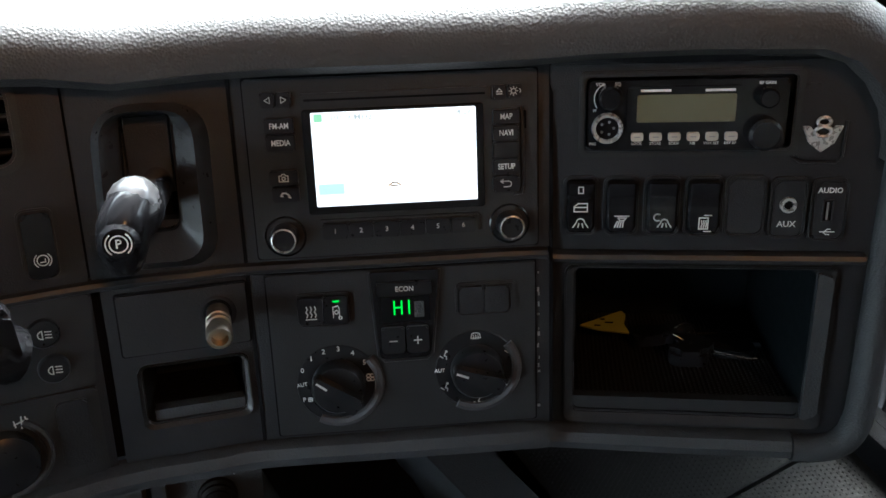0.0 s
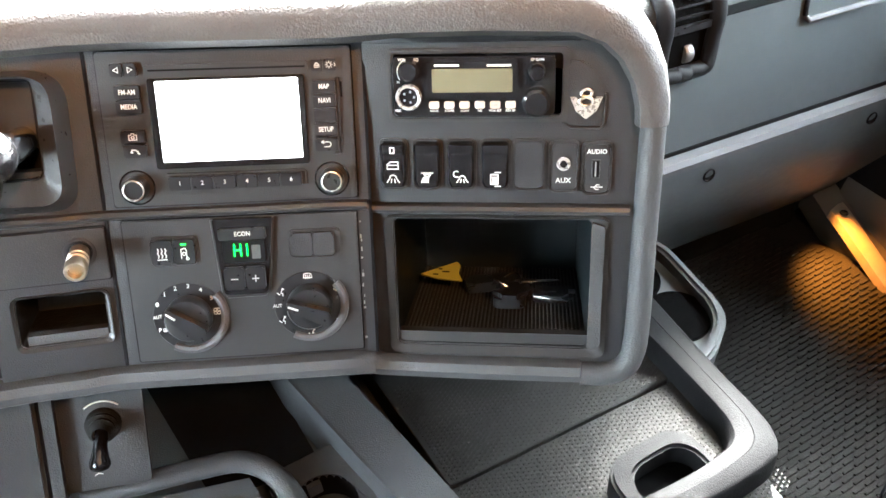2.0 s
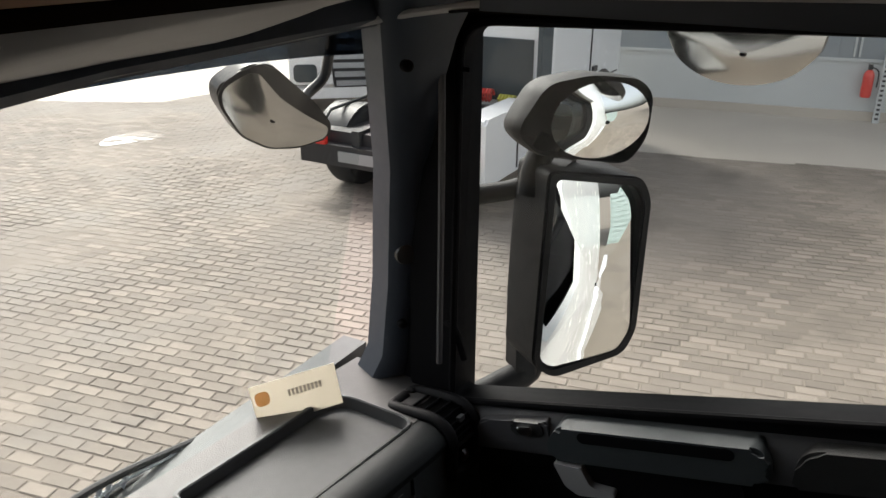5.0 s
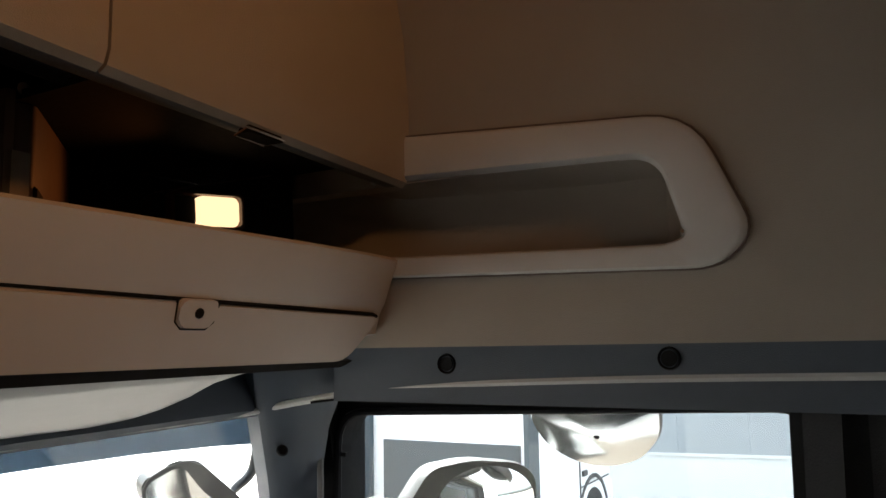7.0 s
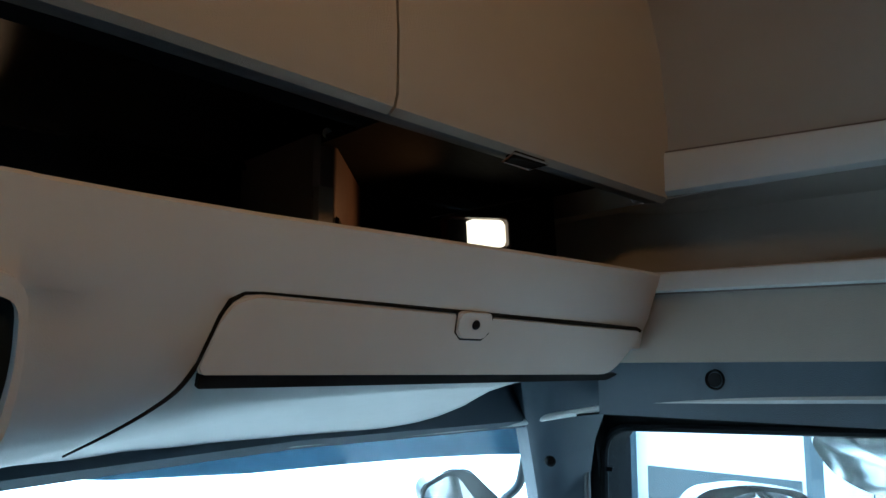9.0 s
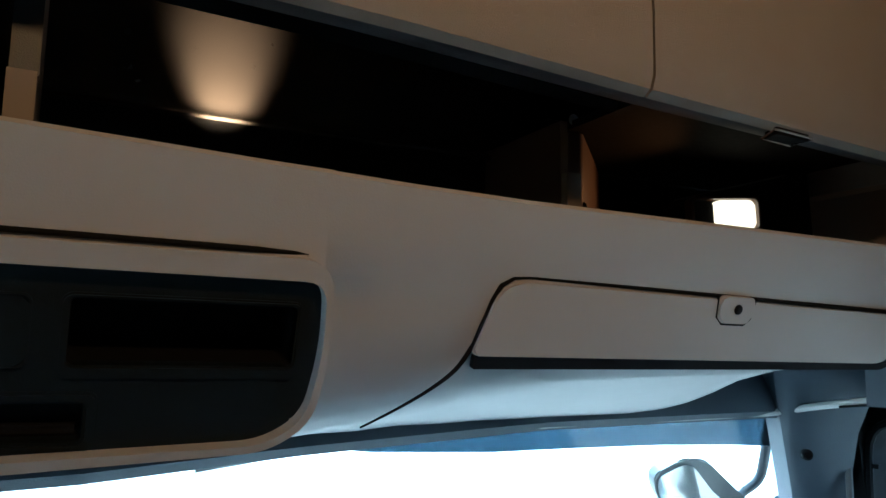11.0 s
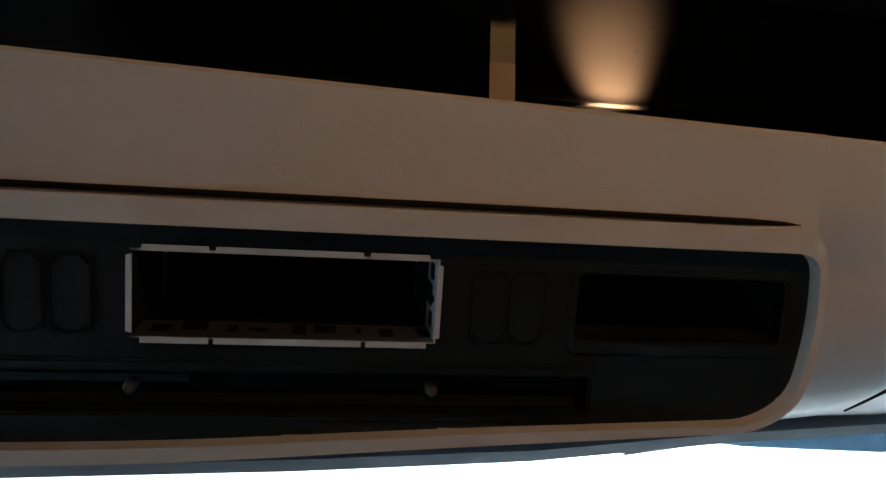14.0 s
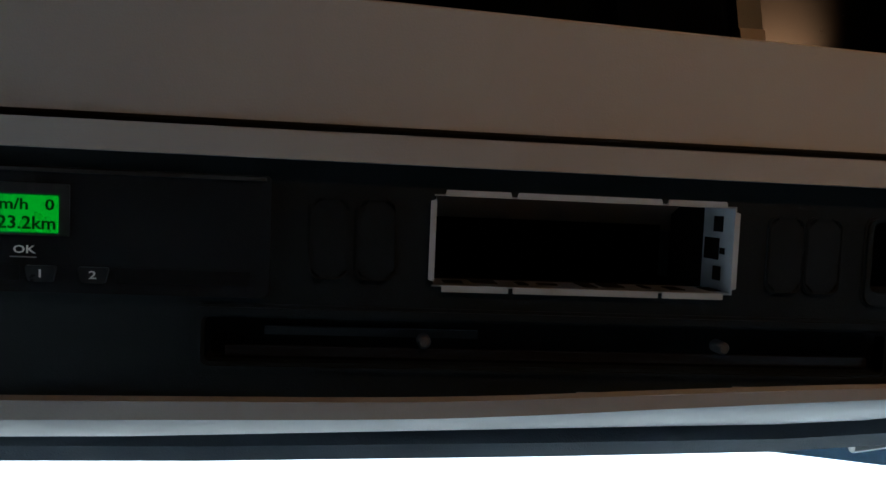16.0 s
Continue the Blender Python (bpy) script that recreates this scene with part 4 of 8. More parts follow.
# lamp light on the black box's top edge, drawn as a brown rod
part("lit_edge_line", tube([(-0.058, 0.021, -0.018), (0.10, 0.055, -0.018)], 0.0016, 6), M_BROWN, lampt)

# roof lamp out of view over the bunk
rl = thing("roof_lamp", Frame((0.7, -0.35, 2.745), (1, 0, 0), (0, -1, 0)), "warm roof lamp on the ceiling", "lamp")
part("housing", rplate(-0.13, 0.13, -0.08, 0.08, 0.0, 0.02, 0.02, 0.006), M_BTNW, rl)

# second warm shelf lamp, low on the back panel of the middle bay
sl = thing("shelf_lamp", Frame((0.622, 1.085, 2.15), (1, 0, 0), (0, -0.1, 1)), "small warm lamp low on the back panel", "lamp")
part("housing", rplate(-0.03, 0.03, -0.02, 0.02, -0.02, 0.008, 0.006, 0.003), M_BTNW, sl)
part("lens", rplate(-0.024, 0.024, -0.015, 0.02, 0.006, 0.012, 0.004, 0.002), M_LENS, sl, "glowing lens")

# ---- passenger side of the dashboard ----
D = Frame((1.09, 0.952, 1.315), (0.40, -0.027, -0.018), (0.0, 0.10, 0.995))
pdash = thing("passenger_dashboard", D, "slate grey passenger dashboard with glovebox", "dashboard")
part("lower_face", box(-0.17, 0.445, -0.19, -0.158, -0.03, 0.004, 0.004), M_TEAL, pdash)
part("footwell_cover", loft([[(x, -0.172, 0.012), (x, -0.21, 0.008), (x, -0.25, -0.01), (x, -0.33, -0.06), (x, -0.45, -0.15)] for x in (-0.17, 0.1, 0.445)], -0.004), M_TEAL, pdash)
part("parcel_lip", loft([[(x, -0.156, 0.002), (x, -0.158, 0.014), (x, -0.164, 0.018), (x, -0.172, 0.0165), (x, -0.176, 0.008)] for x in (-0.17, 0.1, 0.38, 0.445)], 0.003), M_PILLAR, pdash, "lighter grey lip")
part("lid_gap", box(-0.165, 0.425, -0.1565, -0.1515, -0.004, 0.0022), M_DARK, pdash, "dark joint")
part("lid_gap", box(-0.165, 0.425, -0.0022, 0.0008, -0.004, 0.0012), M_DARK, pdash, "dark joint")
for sx in (0.022, 0.285):
    part("screw_plug", lathe([(0, 0.0135), (0.0065, 0.0140), (0.0075, 0.0165), (0.0085, 0.0155), (0.009, 0.008)], 16, at=(sx, -0.190, 0)), M_DARK, pdash, "dark screw recess")
lid = part("glovebox_lid", rplate(-0.165, 0.442, -0.152, -0.0015, -0.02, 0.0, 0.006, 0.003), M_TEAL, pdash, "slate glovebox lid")
H0, H1 = 0.135, 0.262
hd = part("latch_recess", rplate(H0, H1, -0.030, -0.002, -0.004, 0.0015, 0.005, 0.001), M_TEAL, lid, "dark latch flap")
part("latch_side", tube([(H0, -0.003, 0.001), (H0 + 0.001, -0.026, 0.002)], 0.003, 8), M_DARK, lid)
part("latch_side", tube([(H1, -0.003, 0.001), (H1 - 0.001, -0.026, 0.002)], 0.003, 8), M_DARK, lid)
part("latch_lip", tube([(H0 + 0.001, -0.027, 0.003), (H0 + 0.005, -0.0315, 0.005), (H1 - 0.005, -0.0315, 0.005), (H1 - 0.001, -0.027, 0.003)], 0.0036, 8), M_PILLAR, lid, "raised pull lip")
part("latch_mark", box(H0 + 0.085, H0 + 0.105, -0.013, -0.0115, 0.0014, 0.0018), M_GREYPRINT, lid)
part("padded_edge", loft([[(x, 0.0, -0.012), (x, 0.002, 0.0), (x, 0.012, 0.0035), (x, 0.022, 0.0), (x, 0.031, -0.010), (x, 0.0355, -0.024), (x, 0.036, -0.038), (x, 0.035, -0.05)] for x in (-0.17, 0.0, 0.2, 0.355, 0.43)], -0.003), M_PADDED, pdash, "padded front edge")
T = Frame(D.p(0, 0.0345, -0.045), (0.40, -0.027, -0.012), (0.0675, 1.0, -0.02))
TR = (0.02, 0.335, 0.0, 0.152)
ob = part("top", holed(-0.22, 0.45, 0.0, 0.205, [TR], -0.012, 0.0), M_LEATHER, pdash, "grey grained top")
ob.matrix_local = D.m().inverted() @ T.m()
trayo = part("tray", pocket(round_poly([(TR[0], TR[2]), (TR[1], TR[2]), (TR[1], TR[3]), (TR[0], TR[3])], [0.03, 0.03, 0.045, 0.012]), 0.0015, -0.016, floor_scale=0.985), M_GREYP, pdash, "recessed document tray")
trayo.matrix_local = D.m().inverted() @ T.m()
rimo = part("tray_rim", ring(round_poly([(TR[0] - 0.004, TR[2] - 0.003), (TR[1] + 0.005, TR[2] - 0.003), (TR[1] + 0.005, TR[3] + 0.008), (TR[0] - 0.004, TR[3] + 0.008)], [0.03, 0.03, 0.05, 0.014]), round_poly([(TR[0], TR[2]), (TR[1], TR[2]), (TR[1], TR[3]), (TR[0], TR[3])], [0.03, 0.03, 0.045, 0.012]), -0.004, 0.004, 0.002), M_TEAL, pdash, "dark raised tray rim")
rimo.matrix_local = D.m().inverted() @ T.m()


def air_vent(x, width, name_label):
    """A louvred air vent that bends over the front edge of the dashboard."""
    f = Frame(D.p(x, 0, 0), D.u, D.v)
    v = thing("air_vent", f, name_label, "air vent", "air vents of the passenger dashboard")
    prof = curve([(0, -0.052, 0.0045), (0, -0.02, 0.006), (0, 0.006, 0.009), (0, 0.026, 0.003), (0, 0.041, -0.02), (0, 0.043, -0.06), (0, 0.042, -0.105)], 4)
    prof = [Vector((0, p.y + 0.001, p.z + 0.001)) for p in prof]
    h = width / 2
    c = 0.014
    corners = []
    for j, (sx, k0, k1) in enumerate(((-1, 1, -2), (1, -2, 1))):
        run = [(sx * h, p.y, p.z) for p in prof[3:-3]]
        corners.append(run if j == 0 else run[::-1])
    e0, e1, i0, i1 = prof[0], prof[-1], prof[1], prof[-2]
    far = [(-h + 0.0015, i1.y, i1.z), (-h + 0.006, e1.y, e1.z + 0.002), (-h + c, e1.y, e1.z), (h - c, e1.y, e1.z), (h - 0.006, e1.y, e1.z + 0.002), (h - 0.0015, i1.y, i1.z)]
    near = [(h - 0.0015, i0.y - 0.002, i0.z), (h - 0.006, e0.y + 0.001, e0.z), (h - c, e0.y, e0.z), (-h + c, e0.y, e0.z), (-h + 0.006, e0.y + 0.001, e0.z), (-h + 0.0015, i0.y - 0.002, i0.z)]
    loop = curve(corners[0] + far + corners[1] + near + [corners[0][0]], 3)
    part("frame", tube(loop, 0.0092, 14, up=(1, 0, 0.01)), M_VOIDP, v, "black vent frame")
    # shallow sheet; the throat's deep shade is put into its colour
    part("throat", loft([[(-h, p.y - 0.0015, p.z - 0.0015), (0, p.y - 0.002, p.z - 0.002), (h, p.y - 0.0015, p.z - 0.0015)] for p in prof], 0.001), M_VOID, v, "shallow vent throat, deep shade in its colour")
    n = len(prof)
    for k in range(9, n - 2, 2):
        p = prof[k]
        t = (prof[k + 1] - prof[k - 1]).normalized()
        lv = box(-h + 0.003, h - 0.003, -0.0010, 0.0010, -0.003, 0.0024, 0.0006)
        lv.transform(Matrix.Translation(p) @ Matrix(((1, 0, 0), (0, t.y, -t.z), (0, t.z, t.y))).to_4x4())
        part("louvre", lv, M_DARK, v)
    p = prof[7]
    part("bridge", box(-width / 2 + 0.002, width / 2 - 0.002, p.y - 0.004, p.y + 0.003, p.z - 0.006, p.z + 0.003, 0.002), M_BUTTON, v)
    part("slider", box(-0.002, 0.012, prof[13].y - 0.004, prof[13].y + 0.004, prof[13].z - 0.002, prof[13].z + 0.005, 0.002), M_GREYP, v, "vent slider")
    wheel = lathe([(0, -0.005), (0.010, -0.005), (0.011, -0.003), (0.011, 0.003), (0.010, 0.005), (0, 0.005)], 20, axis="x", at=(0.004, -0.030, 0.001))
    part("thumb_wheel", wheel, M_SILVER, v, "ribbed thumb wheel")
    return v


air_vent(-0.033, 0.066, "black louvred vent bent over the dashboard edge")
air_vent(0.388, 0.066, "black louvred vent beside the door")

# hidden boxes added to stop daylight leaking into the footwell
part("leak_block", box(-0.2, 0.42, -0.54, -0.03, -0.245, -0.165), M_DARK, pdash, "unseen dark box that blocks stray daylight")
part("leak_block", box(-0.22, -0.09, -0.30, 0.02, -0.16, -0.04), M_DARK, pdash, "unseen dark box that blocks stray daylight")

# paper card standing against the windscreen
CF = Frame((1.321, 1.188, 1.315), (0.102, -0.09, 0.021), (0.003, 0.0, 0.07))
card = thing("paper_card", CF, "white paper card leaning on the windscreen", "card")
part("sheet", rplate(0.0, 0.132, 0.0, 0.073, -0.0008, 0.0, 0.001, 0.0), M_PAPER, card)
part("orange_mark", rplate(0.005, 0.027, 0.036, 0.060, 0.0, 0.0006, 0.008, 0.0), M_MARK, card, "orange printed mark")
bm = bmesh.new()
for k in range(9):
    box(0.055 + k * 0.006, 0.055 + k * 0.006 + 0.0035, 0.040, 0.051, 0.0, 0.0006, bm=bm)
tagged(part("print_bars", bm, M_INK, card, "grey illegible print"), kind="stuff")

# ---- centre tunnel: storage top, cup holders, bins ----
ZT = 1.03
tun = thing("centre_tunnel", ID, "charcoal plastic engine tunnel cover", "tunnel console")
part("base", loft([[(x, y, 0.72) for x, y in ((0.2, 1.15), (0.2, 0.5), (0.62, 0.42), (0.96, 0.50), (1.0, 0.75), (0.99, 1.15))], [(x, y, ZT - 0.035) for x, y in ((0.25, 1.15), (0.25, 0.52), (0.62, 0.50), (0.93, 0.56), (0.965, 0.75), (0.95, 1.15))]], closed=True), M_TEAL, tun)
part("deck", poly_plate([(0.25, 1.18, ZT - 0.033), (0.25, 0.5, ZT - 0.033), (0.62, 0.48, ZT - 0.033), (0.93, 0.54, ZT - 0.033), (0.96, 0.75, ZT - 0.033), (0.95, 1.18, ZT - 0.033)], 0.01), M_TEAL, tun)
mat = thing("ribbed_mat", Frame((0.0, 0.0, ZT + 0.012), (1, 0, 0), (0, 1, 0)), "black ribbed rubber mat on the tunnel", "mat")
part("front_sheet", prism([(0.66, 0.775), (0.935, 0.760), (0.945, 0.86), (0.93, 1.1), (0.65, 1.1)], -0.042, 0.0, 0.001), M_RUBBER, mat)
part("rear_sheet", prism([(0.675, 0.62), (0.90, 0.60), (0.93, 0.64), (0.935, 0.7565), (0.66, 0.7715)], -0.042, 0.0, 0.001), M_RUBBER, mat)
bm = bmesh.new()
for i in range(56):
    for j in range(64):
        x, y = 0.665 + i * 0.0048, 0.61 + j * 0.0046 + (0.0023 if i % 2 else 0)
        if y < 0.905 and x < 0.932 and not (abs(y - (0.7735 - (x - 0.66) * 0.0545)) < 0.004):
            q = [(x, y, 0.0), (x + 0.0036, y + 0.0006, 0.0), (x + 0.0036, y + 0.0022, 0.0), (x, y + 0.0016, 0.0)]
            lo = [bm.verts.new(p) for p in q]
            hi = [bm.verts.new((a + (0.0005 if k in (0, 3) else -0.0005), b, 0.0007)) for k, (a, b, c) in enumerate(q)]
            bm.faces.new(hi)
            for k in range(4):
                bm.faces.new((lo[k], lo[(k + 1) % 4], hi[(k + 1) % 4], hi[k]))
tagged(part("rib_pattern", bm, M_RUBBER, mat, "small raised rubber ribs", smooth=False), kind="stuff")
EDGE = [((0.930, 1.08), (0.985, 1.08)), ((0.926, 0.92), (0.972, 0.92)), ((0.921, 0.819), (0.961, 0.828)), ((0.918, 0.744), (0.950, 0.734)), ((0.914, 0.692), (0.945, 0.675)), ((0.909, 0.673), (0.939, 0.649)), ((0.899, 0.661), (0.927, 0.633)), ((0.880, 0.656), (0.904, 0.626)), ((0.837, 0.655), (0.846, 0.627)), ((0.76, 0.662), (0.76, 0.636)), ((0.68, 0.675), (0.68, 0.65))]
inner_line, outer_line = curve([(*a, 0) for a, b in EDGE], 5), curve([(*b, 0) for a, b in EDGE], 5)
rows, skirt = [], []
for a, b in zip(inner_line, outer_line):
    z = ZT + float(np.interp(a.y, (0.66, 0.80, 1.05), (0.046, 0.040, 0.030)))
    d = b - a
    rows.append([(*(a + d * s).xy, z + h) for s, h in ((-0.02, -0.05), (0.0, -0.006), (0.06, -0.0015), (0.16, 0.0), (0.40, 0.0005), (0.44, -0.0015), (0.48, 0.0005), (0.84, -0.0015), (0.95, -0.005), (1.0, -0.014), (1.02, -0.03))])
    skirt.append([(b.x, b.y, z - 0.028), (b.x + d.x * 0.25, b.y + d.y * 0.25, z - 0.10), (b.x + d.x * 0.9, b.y + d.y * 0.9, z - 0.31)])
part("tray_rim", loft(rows, -0.002), M_MATTE, tun, "black rounded tray rim")
part("rim_skirt", loft(skirt, 0.003), M_TEAL, tun)
part("finger_hole", ring(rounded(0.776, 0.872, 0.628, 0.704, 0.028), rounded(0.792, 0.862, 0.634, 0.686, 0.022), ZT + 0.004, ZT + 0.046, 0.006), M_MATTE, tun, "rounded finger pull")
# flat plate whose near black stands for shade inside the pull
part("finger_shade", rplate(0.792, 0.862, 0.634, 0.686, ZT + 0.006, ZT + 0.018, 0.018, 0.0), M_VOID, tun)
part("divider_wall", loft([[(0.572, 1.06, ZT + 0.035), (0.575, 0.97, ZT + 0.03), (0.60, 0.84, ZT + 0.028), (0.632, 0.70, ZT + 0.022), (0.64, 0.5, ZT)], [(0.622, 1.06, ZT + 0.035), (0.622, 0.97, ZT + 0.03), (0.645, 0.84, ZT + 0.028), (0.668, 0.70, ZT + 0.022), (0.68, 0.5, ZT)], [(0.635, 1.06, ZT - 0.02), (0.637, 0.97, ZT - 0.025), (0.656, 0.84, ZT - 0.027), (0.68, 0.70, ZT - 0.027), (0.69, 0.5, ZT - 0.03)]], 0.004), M_GREYP, tun, "charcoal dividing wall")
part("divider_side", loft([[(0.572, 1.06, ZT + 0.035), (0.575, 0.97, ZT + 0.03), (0.60, 0.84, ZT + 0.028), (0.632, 0.70, ZT + 0.022)], [(0.56, 1.06, ZT - 0.03), (0.565, 0.97, ZT - 0.03), (0.59, 0.84, ZT - 0.03), (0.62, 0.70, ZT - 0.03)]], 0.003), M_GREYP, tun)

cup = thing("cup_holder", ID, "black cup holder beside the shift bin", "cup holder")
part("collar", ring(rounded(0.512, 0.598, 0.765, 0.885, 0.02, 6), [(0.552 + 0.033 * math.cos(radians(225 + a * 360 / 28)), 0.826 + 0.033 * math.sin(radians(225 + a * 360 / 28))) for a in range(28)], ZT - 0.04, ZT + 0.002, 0.003), M_GREYP, cup)
part("well", lathe([(0.0, -0.06), (0.028, -0.06), (0.031, -0.04), (0.033, 0.0), (0.0345, 0.002)], 28, at=(0.552, 0.826, ZT)), M_DARK, cup, "dark cup well")
part("tab", box(0.545, 0.559, 0.853, 0.859, ZT - 0.02, ZT - 0.004, 0.002), M_GREYP, cup)

# shift bin with padded edge
part("bin_rim", tube(curve([(0.36, 0.945, ZT + 0.022), (0.40, 0.925, ZT + 0.030), (0.46, 0.907, ZT + 0.032), (0.502, 0.893, ZT + 0.028), (0.525, 0.86, ZT + 0.02), (0.53, 0.80, ZT + 0.012), (0.525, 0.7, ZT + 0.0)], 5), 0.011, 12, flat=0.8), M_GREYP, tun, "charcoal padded bin edge")
part("bin_lid", loft([[(0.34, 0.93, ZT + 0.01), (0.34, 0.75, ZT + 0.015), (0.34, 0.5, ZT)], [(0.42, 0.905, ZT + 0.022), (0.43, 0.75, ZT + 0.03), (0.43, 0.5, ZT + 0.01)], [(0.50, 0.88, ZT + 0.02), (0.515, 0.75, ZT + 0.018), (0.51, 0.5, ZT)]], 0.003), M_GREYP, tun, "grey bin lid")
part("dark_bin", loft([[(0.44, 1.10, ZT + 0.10), (0.57, 1.06, ZT + 0.10)], [(0.44, 1.08, ZT - 0.02), (0.565, 1.04, ZT - 0.02)], [(0.46, 0.91, ZT - 0.028), (0.57, 0.88, ZT - 0.028)]], 0.003), M_DARK, tun, "deep black bin")

# column cover and the trailer brake lever under the console
KN = Frame((0.405, 0.945, 1.135), (0.95, -0.25, -0.18), (0.10, 0.42, 0.90))
part("lever_plate", rplate(-0.04, 0.035, -0.065, 0.075, -0.006, 0.0, 0.003, 0.002), M_GREYP, tun, "charcoal lever plate").matrix_world = KN.m()
part("plate_edge", box(-0.047, -0.037, -0.075, 0.08, -0.004, 0.012, 0.003), M_GREYP, tun).matrix_world = KN.m()
part("column_cover", prism([(-0.30, -0.06), (-0.052, -0.075), (-0.052, 0.06), (-0.30, 0.075)], -0.02, 0.006, 0.003), M_GREYP, tun, "grey steering column cover").matrix_world = KN.m()
part("cover_hole", lathe([(0, 0.0065), (0.011, 0.0065), (0.012, 0.0075), (0.013, 0.004)], 20, at=(-0.105, 0.03, 0)), M_DARK, tun).matrix_world = KN.m()
lev = thing("trailer_brake_lever", KN, "small black lever with rubber boot", "lever")
part("boot", lathe([(0.0155, 0.0), (0.0155, 0.004), (0.0132, 0.006), (0.0138, 0.010), (0.0112, 0.012), (0.0118, 0.016), (0.0092, 0.018), (0.007, 0.024)], 22), M_RUBBER, lev, "ribbed rubber boot")
part("knob", tube(curve([(0, 0, 0.015), (-0.001, -0.009, 0.026), (-0.002, -0.019, 0.031), (-0.002, -0.028, 0.033)], 4), [0.0055, 0.0055, 0.0055, 0.006, 0.006, 0.0065, 0.007, 0.0075, 0.0085, 0.009, 0.009, 0.0075, 0.004], 14), M_GLOSS, lev, "glossy black knob")
part("scale_arc", tube([(0.022 * math.cos(radians(a)), 0.022 * math.sin(radians(a)), 0.001) for a in range(50, 135, 10)], 0.0008, 6), M_WHITE, lev, "white scale arc")
marks("knob_sign", [[(-0.005, -0.026), (-0.002, -0.0245), (0.001, -0.0255)]], M_WHITE, lev, 0.0008, 0.0435)

# side cup holders on the passenger flank of the tunnel
sc = thing("side_cup_holder", ID, "charcoal double cup holder on the tunnel flank", "cup holder")
o_ = round_poly([(0.93, 0.985), (0.935, 0.76), (0.985, 0.762), (1.046, 0.80), (1.062, 0.93), (1.03, 0.985)], [0.004, 0.01, 0.02, 0.03, 0.02, 0.01], 6)
i_ = round_poly([(0.94, 0.975), (0.945, 0.772), (0.98, 0.774), (1.034, 0.807), (1.049, 0.925), (1.022, 0.975)], [0.004, 0.01, 0.02, 0.03, 0.02, 0.01], 6)
part("rim", ring(o_, i_, ZT - 0.03, ZT + 0.002, 0.004), M_GREYP, sc, "lighter grey rim")
part("plate", prism(i_, ZT - 0.034, ZT - 0.018), M_TEAL, sc)
# wells are shallow discs; near black stands for the shade of their depth
for cx, cy in ((0.995, 0.915), (1.003, 0.838)):
    part("well", lathe([(0, -0.0145), (0.036, -0.0145), (0.0375, -0.0135), (0.039, -0.0165), (0.039, -0.03)], 26, at=(cx, cy, ZT)), M_VOID, sc, "shallow cup well, shade of depth in its black")
part("bracket", box(0.95, 1.04, 0.985, 1.0, ZT - 0.02, ZT + 0.02, 0.004), M_TEAL, sc)

# passenger footwell: ribbed floor mat, sill moulding, courtesy lamp, seat
fm = thing("floor_mat", Frame((0, 0, FLOOR + 0.012), (1, 0, 0), (0, 1, 0)), "black rubber floor mat with raised bars", "mat")
part("sheet", prism(round_poly([(0.99, 0.40), (1.49, 0.40), (1.49, 0.93), (1.40, 1.12), (1.02, 1.16)], 0.03), -0.011, 0.0, 0.002), M_RUBBER, fm)
bm = bmesh.new()
for i in range(22):
    for j in range(76):
        x, y = 1.035 + i * 0.0215 + (0.01075 if j % 2 else 0), 0.45 + j * 0.0085
        if x + 0.018 < 1.475 and y < 1.09 - max(0, x - 1.36) * 1.4:
            box(x, x + 0.0172, y, y + 0.0030, 0.0, 0.0022, bm=bm)
tagged(part("bar_pattern", bm, M_RUBBER, fm, "raised rubber bars", smooth=False), kind="stuff")
sill = thing("door_sill", ID, "worn grey plastic door sill moulding", "sill")
part("moulding", loft([[Vector(p) + Vector((a, b, c)) for a, b, c in ((-0.03, 0.0, -0.05), (-0.032, -0.004, 0.0), (-0.012, 0.0, 0.022), (0.03, 0.0, 0.026), (0.05, 0.0, 0.0))] for p in curve([(1.53, 1.04, 0.85), (1.525, 0.965, 0.812), (1.52, 0.88, 0.780), (1.515, 0.78, 0.772), (1.515, 0.6, 0.775), (1.515, 0.3, 0.775)], 4)], 0.004), M_CORD, sill)
# the strip's pale colour stands for the step lamp's light on it
part("lit_strip", loft([[Vector(p) + Vector((a, 0, c)) for a, c in ((-0.022, -0.012), (-0.018, 0.002), (-0.004, 0.009), (0.008, 0.007), (0.014, -0.004))] for p in curve([(1.505, 0.975, 0.842), (1.503, 0.955, 0.836), (1.498, 0.90, 0.812), (1.490, 0.845, 0.792), (1.486, 0.815, 0.783)], 4)], 0.003), M_STRIP, sill, "sill strip with two screws, lamp light in its pale colour")
part("kick_plate", prism(round_poly([(-0.075, -0.115), (0.075, -0.115), (0.068, -0.005), (0.052, 0.035), (-0.030, 0.045), (-0.062, 0.022)], [0.004, 0.004, 0.01, 0.012, 0.014, 0.012]), -0.006, 0.0, 0.002), M_CORD, sill, "angular kick plate").matrix_world = Frame((1.535, 0.925, 0.920), (0.0, -1.0, 0.0), (0.08, 0.0, 1)).m()
for q in ((1.497, 0.958, 0.8455), (1.487, 0.824, 0.7945)):
    part("screw", lathe([(0, 0.003), (0.006, 0.002), (0.007, 0)], 14, at=q), M_DARK, sill)
seat = thing("truck_chair", Frame((1.40, 0.60, 0.90), (1, 0, 0), (0, 1, 0)), "grey leather passenger seat cushion with pleats", "chair")
rows = []
